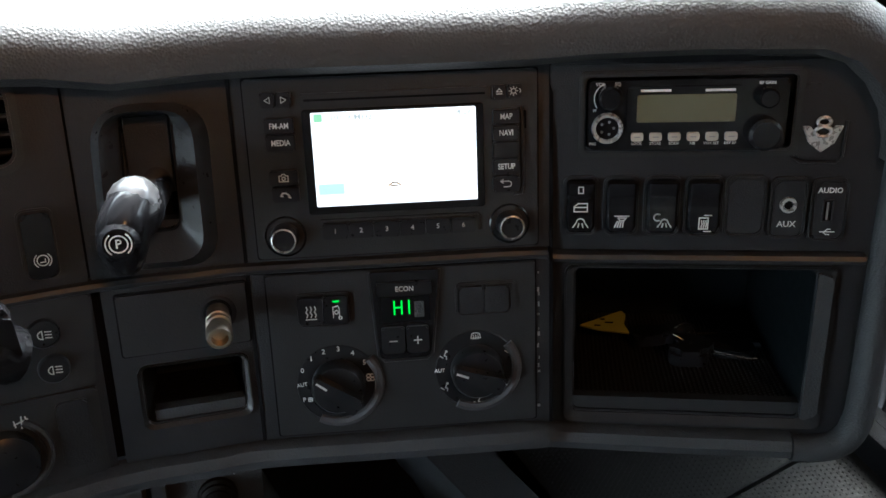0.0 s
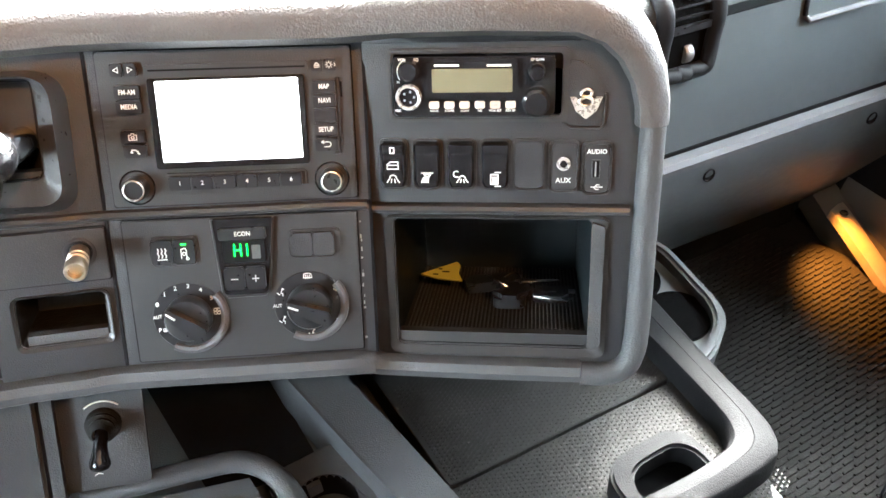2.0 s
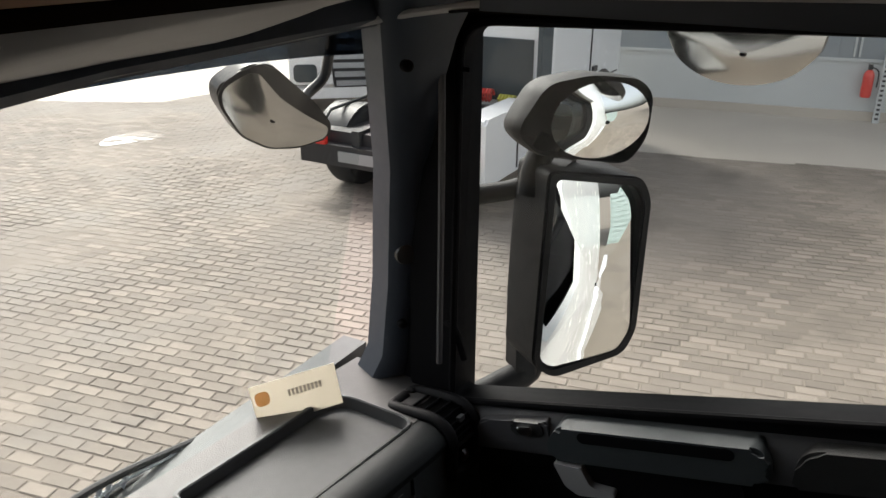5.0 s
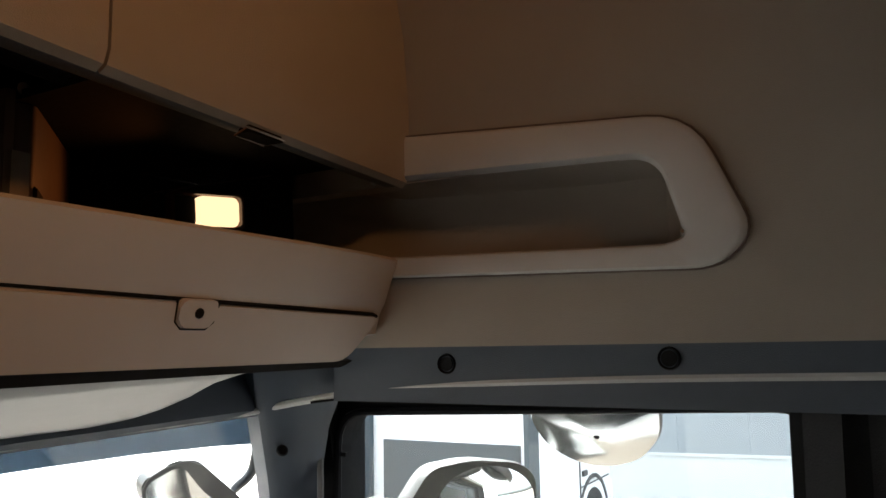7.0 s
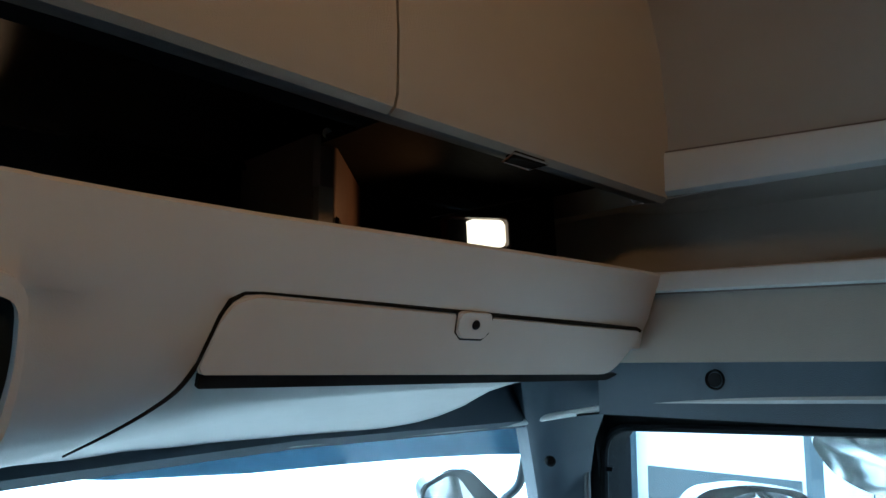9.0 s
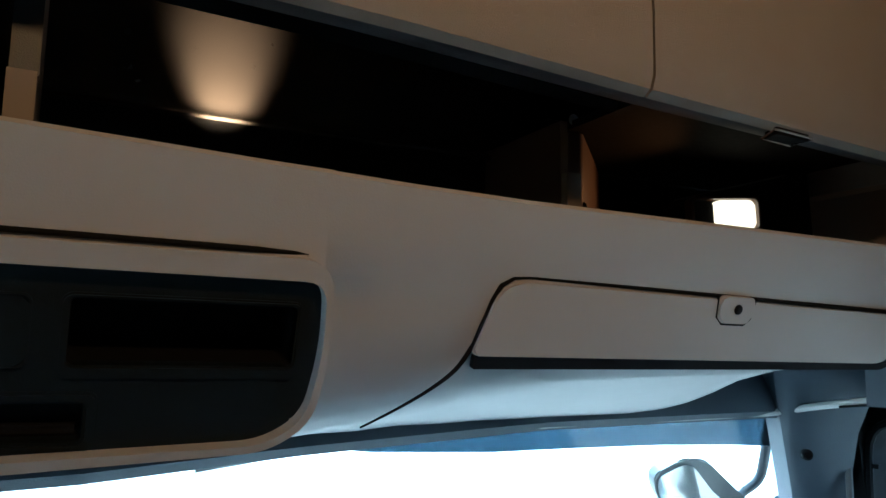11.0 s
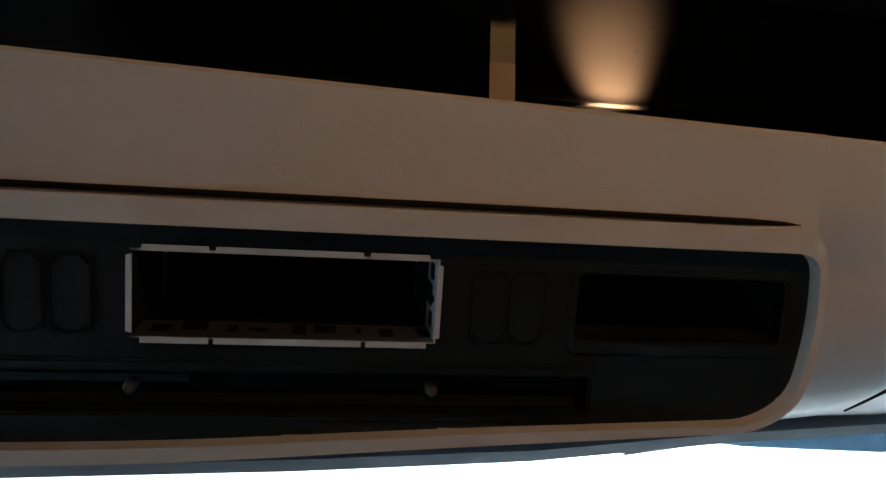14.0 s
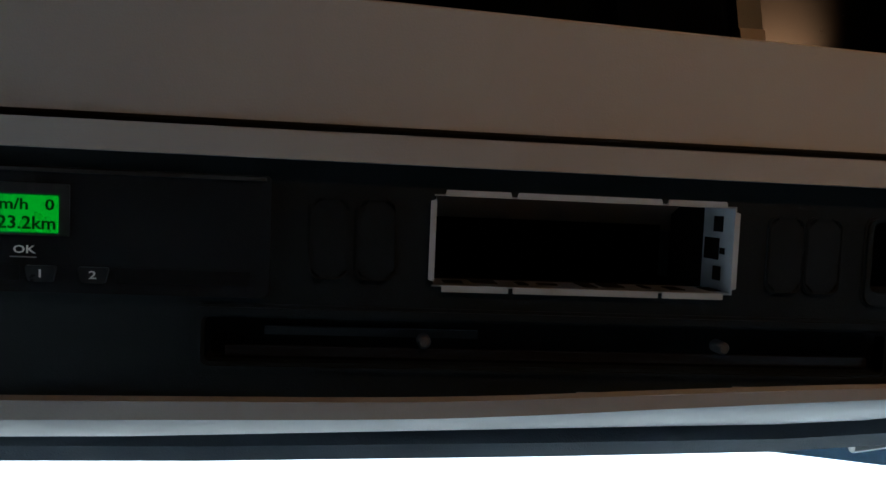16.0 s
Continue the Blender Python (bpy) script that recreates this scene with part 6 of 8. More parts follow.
text("scale_mark", "P", -0.1515, -0.0842, 0.0040, M_WHITE, cli, 0.0029)
text("scale_mark", "AUT", -0.0638, -0.0702, 0.0036, M_WHITE, cli, 0.0029, "CENTER", 0.95)


def fan_sign(x, y, r):
    marks("fan_sign", [arc(x + r * 0.5 * math.cos(radians(a)), y + r * 0.5 * math.sin(radians(a)), r * 0.45, a - 150, a + 150, 7) for a in (45, 135, 225, 315)], M_WHITE, cli, 0.0005, 0.0029)


fan_sign(-0.1085, -0.0714, 0.0030)
fan_sign(-0.1477, -0.0842, 0.0016)


def flow_sign(x, y, w=0.0045):
    marks("flow_sign", [[(x + w * 0.3, y + w * 0.5), (x + w * 0.1, y), (x + w * 0.4, y - w * 0.1), (x + w * 0.4, y - w * 0.5)], arc(x + w * 0.42, y + w * 0.65, w * 0.12, 0, 360, 6), [(x - w * 0.5, y), (x - w * 0.1, y - w * 0.3)]], M_WHITE, cli, 0.0006, 0.0029)


marks("screen_sign", [[(-0.0430, -0.0490), (-0.0425, -0.0462), (-0.0410, -0.0455), (-0.0388, -0.0455), (-0.0374, -0.0462), (-0.0368, -0.0490), (-0.0430, -0.0490)], *[[(-0.0415 + k * 0.0015, -0.0496), (-0.0412 + k * 0.0015, -0.0480), (-0.0415 + k * 0.0015, -0.0470)] for k in range(3)]], M_WHITE, cli, 0.0005, 0.0029)
for fx, fy in ((-0.0610, -0.0600), (-0.0610, -0.0822), (-0.0397, -0.0935), (-0.0182, -0.0830), (-0.0190, -0.0590)):
    flow_sign(fx, fy)
bm = bmesh.new()
rs = random.Random(7)
for k in range(13):
    y = -0.004 - rs.uniform(0, 0.098)
    box(0.0010 + rs.uniform(-0.0006, 0.0006), 0.0016 + rs.uniform(0, 0.0008), y - rs.uniform(0.001, 0.0035), y, 0.0, 0.0006, bm=bm)
tagged(part("scuffs", bm, M_GREYPRINT, cli, "pale scuff marks along the edge", smooth=False), kind="stuff")

# ---- citizens band radio ----
cb = thing("cb_radio", R, "black citizens band radio with olive display", "radio")
part("body", rplate(-0.0935, 0.0185, 0.0395, 0.0800, -0.03, 0.0070, 0.003, 0.0012), M_GLOSS, cb)
part("display_frame", rplate(-0.0715, -0.0065, 0.0520, 0.0765, 0.006, 0.0095, 0.002, 0.001), M_GLOSS, cb)
part("display", rplate(-0.0658, -0.0105, 0.0562, 0.0722, 0.0092, 0.0098, 0.001, 0), M_LCD, cb, "unlit olive display")
part("brand_bar", box(-0.0640, -0.0470, 0.0738, 0.0752, 0.0094, 0.0098), M_WHITE, cb, "white maker's mark bar")
part("brand_bar", box(-0.0280, -0.0115, 0.0736, 0.0750, 0.0094, 0.0098), M_WHITE, cb, "white model bar")
part("mic_ring", lathe([(0.0062, 0.0065), (0.0088, 0.0068), (0.0092, 0.0100), (0.0084, 0.0125), (0.0068, 0.0122), (0.0066, 0.0080)], 28, at=(-0.0824, 0.0530, 0)), M_BADGE, cb, "chrome microphone socket ring")
mk = part("mic_face", lathe([(0, 0.0092), (0.0066, 0.0092), (0.0067, 0.0070)], 24, at=(-0.0824, 0.0530, 0)), M_DARK, cb, "socket face")
for a in range(0, 360, 72):
    part("pin", lathe([(0, 0.0097), (0.0008, 0.0097), (0.0009, 0.009)], 8, at=(-0.0824 + 0.0038 * math.cos(radians(a)), 0.0530 + 0.0038 * math.sin(radians(a)), 0)), M_STEEL, mk)
for kx, ky, kr in ((-0.0812, 0.0712, 0.0068), (0.0060, 0.0698, 0.0056), (0.0058, 0.0492, 0.0092)):
    kn = part("knob", lathe([(kr * 1.05, 0.0065), (kr, 0.0150), (kr * 0.8, 0.0165), (0, 0.0163)], 26, at=(kx, ky, 0)), M_GLOSS, cb, "glossy black knob")
marks("volume_scale", [arc(-0.0812, 0.0700, 0.0090, 110, 215, 8)], M_WHITE, cb, 0.0005, 0.0071)
for tx, ty, body, sz in ((-0.0868, 0.0782, "VOL", 0.0028), (-0.0768, 0.0782, "SQ", 0.0028), (-0.0898, 0.0630, "M", 0.0024), (-0.0905, 0.0432, "MIC", 0.0024), (0.0062, 0.0775, "RF GAIN", 0.0024)):
    text("caption", body, tx, ty, sz, M_WHITE, cb, 0.0071)
for k, cap in enumerate(("LOCK", "STORE", "SCAN", "NB", "VOX SET", "KEY BP")):
    x = -0.0684 + k * 0.01063
    b = part("key", rplate(x, x + 0.0070, 0.0448, 0.0498, 0.006, 0.0092, 0.0012, 0.0008), M_BTNW, cb, "ivory key")
    part("key_print", box(x + 0.0018, x + 0.0052, 0.0471, 0.0477, 0.0091, 0.0094), M_GREYPRINT, b)
    text("caption", cap, x + 0.0035, 0.0431, 0.0022, M_WHITE, cb, 0.0071)
part("seat_frame", ring(rounded(-0.0985, 0.0285, 0.0340, 0.0850, 0.004), rounded(-0.0945, 0.0235, 0.0385, 0.0815, 0.003), -0.002, 0.003, 0.001), M_SATIN, cb, "satin black mounting frame")

# badge
bd = thing("engine_badge", R, "chrome engine badge on a black plate", "badge")
part("plate", prism(round_poly([(0.0262, 0.0325), (0.0505, 0.0312), (0.0520, 0.0560), (0.0405, 0.0755), (0.0275, 0.0765)], [0.003, 0.004, 0.006, 0.006, 0.003]), 0.0, 0.0022, 0.0012), M_PANEL, bd)
part("plate_edge", tube([(0.0258, 0.0795, 0.001), (0.0252, 0.0330, 0.001), (0.0300, 0.0300, 0.001), (0.0500, 0.0296, 0.001), (0.0530, 0.0330, 0.001), (0.0535, 0.0540, 0.001)], 0.0011, 6), M_SATIN, bd)
vz = 0.0022
part("vee", prism([(0.0288, 0.0515), (0.0330, 0.0515), (0.0400, 0.0430), (0.0468, 0.0515), (0.0512, 0.0515), (0.0470, 0.0415), (0.0400, 0.0362), (0.0330, 0.0415)], vz, vz + 0.0022, 0.0007), M_BADGE, bd, "chrome vee")
part("loop", tube([(0.0400 + 0.0036 * math.cos(radians(a)), 0.0542 + 0.0026 * math.sin(radians(a)), vz + 0.0022) for a in range(0, 361, 24)], 0.0011, 8), M_BADGE, bd)
part("loop", tube([(0.0400 + 0.0046 * math.cos(radians(a)), 0.0484 + 0.0030 * math.sin(radians(a)), vz + 0.0022) for a in range(0, 361, 24)], 0.0012, 8), M_BADGE, bd)

# ---- rocker switches and sockets ----
LAMP = lambda cx, cy, s: [arc(cx, cy, s * 0.5, 0, 180, 7) + [(cx - s * 0.5, cy)], *[[(cx + s * d, cy - s * 0.15), (cx + s * d * 1.5, cy - s * 0.6)] for d in (-0.6, -0.2, 0.2, 0.6)]]


def rocker(x0, x1, signs, blank=False):
    label = "blank black switch cover" if blank else "black rocker switch with white sign"
    sw = thing("rocker_switch", R, label, "switch", "row of dashboard switches")
    y0, y1 = -0.0145, 0.0203
    part("surround", ring(rounded(x0 - 0.0018, x1 + 0.0018, y0 - 0.0022, y1 + 0.0018, 0.005), rounded(x0, x1, y0, y1, 0.004), 0.0, 0.0030, 0.0012), M_SATIN, sw)
    cx, w = (x0 + x1) / 2, (x1 - x0) / 2 - 0.0004
    if blank:
        part("cover", rplate(cx - w, cx + w, y0 + 0.0004, y1 - 0.0004, 0.0, 0.0022, 0.004, 0.0008), M_PANEL, sw)
        return sw
    rows = []
    for y, z in ((y0 + 0.0006, 0.001), (y0 + 0.0012, 0.0050), (y0 + 0.006, 0.0062), (0.002, 0.0036), (0.012, 0.0050), (y1 - 0.002, 0.0072), (y1 - 0.0008, 0.0060), (y1 - 0.0006, 0.001)):
        e = 0.0018 if abs(y - 0.0029) > 0.0160 else 0.0
        rows.append([(cx - w + e, y, 0.0), (cx - w + e, y, z - 0.0012), (cx - w + e + 0.0014, y, z), (cx + w - e - 0.0014, y, z), (cx + w - e, y, z - 0.0012), (cx + w - e, y, 0.0)])
    rk = part("rocker", loft(rows), M_GLOSS, sw, "glossy black rocker")
    marks("sign", signs(cx), M_WHITE, rk, 0.0007, 0.0064)
    return sw


SW = [(-0.1057, -0.0877), (-0.0811, -0.0627), (-0.0568, -0.0380), (-0.0325, -0.0130), (-0.0090, 0.0118)]
rocker(*SW[0], lambda c: [[(c - 0.0014, 0.0165), (c - 0.0014, 0.0125), (c + 0.0014, 0.0125), (c + 0.0014, 0.0165), (c - 0.0014, 0.0165)], [(c - 0.004, 0.0008), (c + 0.004, 0.0008), (c + 0.004, 0.0060), (c - 0.0015, 0.0060), (c - 0.004, 0.0040), (c - 0.004, 0.0008)], [(c - 0.004, 0.0036), (c + 0.004, 0.0036)], *LAMP(c, -0.0062, 0.0050)])
rocker(*SW[1], lambda c: [[(c - 0.0040, -0.0020), (c + 0.0045, -0.0020)], [(c - 0.002, -0.0032), (c + 0.0028, -0.0032), (c + 0.0015, -0.0048), (c - 0.001, -0.0048), (c - 0.002, -0.0032)], *[[(c - 0.004 + k * 0.0016, -0.0090), (c - 0.0025 + k * 0.0012, -0.0056)] for k in range(4)]])
rocker(*SW[2], lambda c: [*LAMP(c + 0.0012, -0.0062, 0.0044), arc(c - 0.0030, -0.0028, 0.0022, 60, 300, 8)])
rocker(*SW[3], lambda c: [[(c - 0.0030, -0.0100), (c - 0.0030, -0.0030), (c + 0.0022, -0.0030), (c + 0.0022, -0.0100), (c - 0.0030, -0.0100)], *[[(c - 0.0016 + k * 0.0013, -0.0090), (c - 0.0012 + k * 0.0013, -0.0070), (c - 0.0016 + k * 0.0013, -0.0048)] for k in range(3)], [(c, -0.0014), (c + 0.0040, -0.0014)], [(c, -0.0116), (c + 0.0040, -0.0116)]])
rocker(*SW[4], None, True)
aux = thing("aux_socket", R, "black audio socket plate with chrome ring", "socket")
part("surround", ring(rounded(0.0150, 0.0372, -0.0180, 0.0210, 0.005), rounded(0.0168, 0.0354, -0.0160, 0.0192, 0.004), 0.0, 0.0030, 0.0012), M_SATIN, aux)
part("plate", rplate(0.0172, 0.0350, -0.0156, 0.0188, 0.0, 0.0022, 0.004, 0.0008), M_PANEL, aux)
part("ring", lathe([(0.0024, 0.0024), (0.0030, 0.0046), (0.0046, 0.0044), (0.0050, 0.0022)], 24, at=(0.0258, 0.0040, 0)), M_BADGE, aux, "chrome socket ring")
part("hole", lathe([(0, 0.0030), (0.0026, 0.0030), (0.0026, 0.002)], 16, at=(0.0258, 0.0040, 0)), M_DARK, aux)
text("caption", "AUX", 0.0258, -0.0082, 0.0052, M_WHITE, aux, 0.0024)
usb = thing("usb_socket", R, "black audio socket plate with slot", "socket")
part("surround", ring(rounded(0.0385, 0.0602, -0.0195, 0.0202, 0.005), rounded(0.0403, 0.0584, -0.0175, 0.0184, 0.004), 0.0, 0.0030, 0.0012), M_SATIN, usb)
part("plate", rplate(0.0407, 0.0580, -0.0171, 0.0180, 0.0, 0.0022, 0.004, 0.0008), M_PANEL, usb)
part("port", ring(rounded(0.0455, 0.0520, -0.0068, 0.0074, 0.001), rounded(0.0465, 0.0510, -0.0058, 0.0064, 0.0006), 0.002, 0.0032, 0.0004), M_SATIN, usb)
part("slot", box(0.0466, 0.0509, -0.0057, 0.0063, 0.0018, 0.0024), M_DARK, usb)
part("tongue", box(0.0478, 0.0488, -0.0050, 0.0056, 0.0020, 0.0030), M_GREYPRINT, usb)
text("caption", "AUDIO", 0.0490, 0.0128, 0.0046, M_WHITE, usb, 0.0024, "CENTER", 0.95)
marks("trident", [[(0.0455, -0.0128), (0.0535, -0.0128)], [(0.0480, -0.0128), (0.0496, -0.0112), (0.0512, -0.0112)], [(0.0472, -0.0128), (0.0490, -0.0145), (0.0508, -0.0145)]], M_WHITE, usb, 0.0006, 0.0024)

# ---- open compartment with keys ----
cub = thing("storage_compartment", R, "black open dashboard compartment", "compartment")
# liner takes a darker black than the dashboard faces round it
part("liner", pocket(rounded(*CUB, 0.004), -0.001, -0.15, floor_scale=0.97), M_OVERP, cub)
part("frame", ring(rounded(CUB[0] - 0.007, CUB[1] + 0.013, CUB[2] - 0.008, CUB[3] + 0.003, 0.006), rounded(*CUB, 0.004), -0.002, 0.004, 0.0015, lip=0.0005), M_SATIN, cub, "satin black frame")
part("right_cheek", prism(round_poly([(CUB[1] - 0.0005, CUB[2]), (CUB[1] + 0.009, CUB[2] + 0.004), (CUB[1] + 0.009, CUB[3] - 0.003), (CUB[1] - 0.0005, CUB[3])], 0.002), 0.003, 0.0062, 0.001), M_GREYP, cub)
part("front_lip", box(CUB[0], CUB[1], CUB[2], CUB[2] + 0.009, -0.010, -0.002, 0.002), M_SATIN, cub)
mt = part("mat", box(CUB[0] + 0.001, CUB[1] - 0.001, CUB[2] + 0.0035, CUB[2] + 0.0055, -0.148, -0.010), M_RUBBER, cub, "dotted rubber mat")
bm = bmesh.new()
for i in range(44):
    for j in range(40):
        x, z = CUB[0] + 0.004 + i * 0.0032, -0.014 - j * 0.0033 - (0.0016 if i % 2 else 0)
        box(x, x + 0.0013, CUB[2] + 0.0055, CUB[2] + 0.0061, z - 0.0013, z, bm=bm)
tagged(part("dots", bm, M_SATIN, mt, "small raised rubber dots", smooth=False), kind="stuff")
KF = Frame(R.p(-0.02, CUB[2] + 0.007, -0.085), R.u, -R.n)
tagp = thing("key_tag", KF, "yellow plastic key tag", "key tag")
lean = Matrix.Translation((-0.012, 0, 0.018)) @ Matrix.Rotation(radians(40), 4, "X") @ Matrix.Diagonal((0.8, 0.75, 1, 1))
part("tag", prism(round_poly([(-0.076, -0.004), (-0.064, 0.001), (-0.036, 0.013), (-0.032, 0.008), (-0.034, -0.002), (-0.029, -0.012), (-0.058, -0.009)], 0.0015), 0.0, 0.0025, 0.0008), M_YELLOW, tagp).matrix_local = lean
for k, (px_, w_) in enumerate(((-0.062, 0.006), (-0.052, 0.008), (-0.056, 0.004))):
    part("print_bar", box(px_, px_ + w_, -0.005 + k * 0.0035, -0.0035 + k * 0.0035, 0.0025, 0.0028), M_DARK, tagp, "dark illegible print").matrix_local = lean
key = thing("key_bunch", KF, "bunch of truck keys with black heads and ring", "keys")
for (x, y, a, ln) in ((-0.020, 0.004, 20, 0.030), (0.002, 0.010, 5, 0.036), (0.012, -0.012, -25, 0.034)):
    kb = part("key_head", prism(round_poly([(-0.014, -0.010), (0.012, -0.010), (0.014, 0.0), (0.012, 0.010), (-0.014, 0.010)], 0.006), 0.0, 0.009, 0.003), M_BUTTON, key, "black plastic key head")
    kb.matrix_local = Matrix.Translation((x, y, 0.002)) @ Matrix.Rotation(radians(a), 4, "Z")
    part("blade", prism([(0.012, -0.003), (0.012 + ln * 0.8, -0.003), (0.012 + ln, 0.0), (0.012 + ln * 0.75, 0.003), (0.012 + ln * 0.6, 0.0018), (0.012 + ln * 0.5, 0.003), (0.012, 0.003)], 0.003, 0.0052, 0.0004), M_CHROME, kb, "steel key blade")
part("split_ring", tube([(0.003 + 0.012 * math.cos(radians(a)), -0.002 + 0.012 * math.sin(radians(a)), 0.012 + 0.004 * math.sin(radians(a * 2))) for a in range(0, 361, 18)], 0.0009, 6), M_CHROME, key, "steel split ring")
part("fob", rplate(0.026, 0.056, -0.020, 0.002, 0.0, 0.006, 0.006, 0.002), M_BUTTON, key, "black fob")
part("fob", rplate(-0.008, 0.020, -0.034, -0.014, 0.0, 0.012, 0.008, 0.004), M_BUTTON, key, "black fob")
part("steel_tag", rplate(0.046, 0.062, -0.006, 0.0, 0.003, 0.0045, 0.001, 0.0), M_STEEL, key, "steel tag")
cardk = thing("plastic_card", KF, "dark plastic card leaning in the compartment", "card")
part("sheet", rplate(0.028, 0.060, -0.012, 0.014, 0.0, 0.0015, 0.002, 0.0004), M_GREYP, cardk)

# ---- parking brake panel ----
pk = thing("parking_brake", L, "black parking brake lever in its housing", "parking brake")
ho = round_poly([(-0.0805, 0.0125), (-0.0150, 0.0100), (-0.0125, 0.108), (-0.0765, 0.108)], [0.02, 0.02, 0.024, 0.024], 6)
hi_ = round_poly([(-0.0630, 0.036), (-0.0350, 0.036), (-0.0335, 0.1025), (-0.0600, 0.1030)], [0.006, 0.006, 0.006, 0.006], 6)
hm = round_poly([(-0.0745, 0.020), (-0.0225, 0.018), (-0.0215, 0.1050), (-0.0705, 0.1050)], [0.016, 0.016, 0.018, 0.018], 6)
bm = ring(ho, hm, 0.0, 0.0, 0.0, lip=0.016)
ring(hm, hi_, 0.0, 0.016, 0.0, bm, lip=0.004)
part("housing", bm, M_HOUSING, pk, "satin grey moulded housing")
part("slot", pocket(hi_, 0.006, -0.03), M_DARK, pk, "dark lever slot")
part("slot_plate", box(-0.060, -0.0355, 0.055, 0.100, -0.012, -0.008, 0.001), M_SATIN, pk)
arm = curve([(-0.045, 0.060, -0.01), (-0.046, 0.061, 0.03), (-0.049, 0.061, 0.048), (-0.0535, 0.0585, 0.060), (-0.058, 0.053, 0.066), (-0.0603, 0.044, 0.066), (-0.061, 0.030, 0.059)], 4)
part("lever_arm", tube(arm, [0.0105] * 7 + [0.0115, 0.013, 0.0145, 0.0155] + [0.0160] * 4 + [0.0158] * 3 + [0.0152] * 3 + [0.0142, 0.0128, 0.0105, 0.006], 16, flat=0.85, up=(1, 0, 0)), M_GLOSS, pk, "glossy black lever arm")
part("chrome_cap", tube([q + Vector((-0.001, 0.0012, 0.0016)) for q in arm[8:14]], [0.0110, 0.0145, 0.0158, 0.0162, 0.0158, 0.0140], 18, flat=0.85, up=(1, 0, 0)), M_SILVER, pk, "worn silver lever cap")
sg = part("sign_pad", lathe([(0, 0.0838), (0.0075, 0.0832), (0.0095, 0.0810), (0.0104, 0.068)], 24, at=(-0.0603, 0.048, 0)), M_GLOSS, pk, "round sign pad")
marks("sign", [arc(-0.0603, 0.048, 0.0042, 0, 360, 18), arc(-0.0603, 0.048, 0.0060, 130, 230, 8), arc(-0.0603, 0.048, 0.0060, -50, 50, 8)], M_WHITE, sg, 0.0007, 0.0836)
text("sign_letter", "P", -0.0603, 0.048, 0.0062, M_WHITE, sg, 0.0839)

lp = thing("switch_blank_panel", L, "black cover panel with air line connector", "cover panel")
part("plate", rplate(-0.0768, -0.0022, -0.0412, -0.0030, 0.0, 0.0026, 0.001, 0.0008), M_SATIN, lp)
part("connector_collar", lathe([(0.0088, 0.0026), (0.0105, 0.0030), (0.0112, 0.0038), (0.0100, 0.0042), (0.0088, 0.0040)], 24, at=(-0.0198, -0.0200, 0)), M_BUTTON, lp, "black collar round the connector")
con = thing("air_connector", L, "worn nickel air gun connector", "connector")
part("socket", lathe([(0.0065, 0.0026), (0.0085, 0.003), (0.0085, 0.004), (0.0070, 0.0045)], 20, at=(-0.0198, -0.0200, 0)), M_DARK, con)
bm = bmesh.new()
lathe([(0.0, 0.0), (0.0066, 0.0), (0.0066, 0.010), (0.0074, 0.0105), (0.0074, 0.013), (0.0064, 0.0135), (0.0064, 0.016), (0.0074, 0.0165), (0.0074, 0.019), (0.0062, 0.0195), (0.0062, 0.024), (0.0076, 0.025), (0.0076, 0.033), (0.0066, 0.0345), (0.0048, 0.0345), (0.0044, 0.028), (0, 0.028)], 22, bm=bm)
bm.transform(Matrix.Translation((-0.0198, -0.0195, 0.003)) @ Matrix.Rotation(radians(8), 4, "X"))
part("barrel", bm, M_BRASS, con, "ribbed nickel barrel")
pp = thing("coin_pocket", L, "small black open pocket below the cover panel", "compartment")
part("liner", pocket(rounded(*LPK, 0.004), -0.001, -0.07, floor_scale=0.95), M_PANEL, pp)
part("frame", ring(rounded(LPK[0] - 0.003, LPK[1] + 0.004, LPK[2] - 0.004, LPK[3] + 0.002, 0.006), rounded(*LPK, 0.004), -0.002, 0.0035, 0.0012, lip=0.0005), M_SATIN, pp)
part("front_lip", box(LPK[0] + 0.004, LPK[1] - 0.001, LPK[2], LPK[2] + 0.007, -0.012, -0.002, 0.002), M_GREYP, pp)
part("mat", box(LPK[0] + 0.002, LPK[1] - 0.002, LPK[2] + 0.003, LPK[2] + 0.005, -0.066, -0.013), M_RUBBER, pp)

# ---- controls on the wheel side ----
wv = thing("driver_air_vent", K, "black driver air vent beside the wheel", "air vent")
part("frame", ring(rounded(-0.094, -0.0245, 0.075, 0.128, 0.012), rounded(-0.088, -0.0300, 0.0805, 0.1225, 0.008), 0.0, 0.004, 0.0015), M_SATIN, wv)
part("throat", pocket(rounded(-0.0895, -0.029, 0.079, 0.123, 0.008), 0.0, -0.03), M_DARK, wv)
for k in range(4):
    part("louvre", box(-0.088, -0.030, 0.086 + k * 0.0095, 0.0875 + k * 0.0095, -0.014, -0.002, 0.0005), M_SATIN, wv)
ws_ = thing("rocker_switch", K, "black rocker switch with brake sign", "switch")
part("surround", ring(rounded(-0.0355, -0.0160, 0.0135, 0.0550, 0.005), rounded(-0.0335, -0.0178, 0.0155, 0.0530, 0.004), 0.0, 0.003, 0.0012), M_SATIN, ws_)
part("rocker", rplate(-0.0333, -0.0180, 0.0157, 0.0528, 0.0, 0.0055, 0.004, 0.0015), M_GLOSS, ws_)
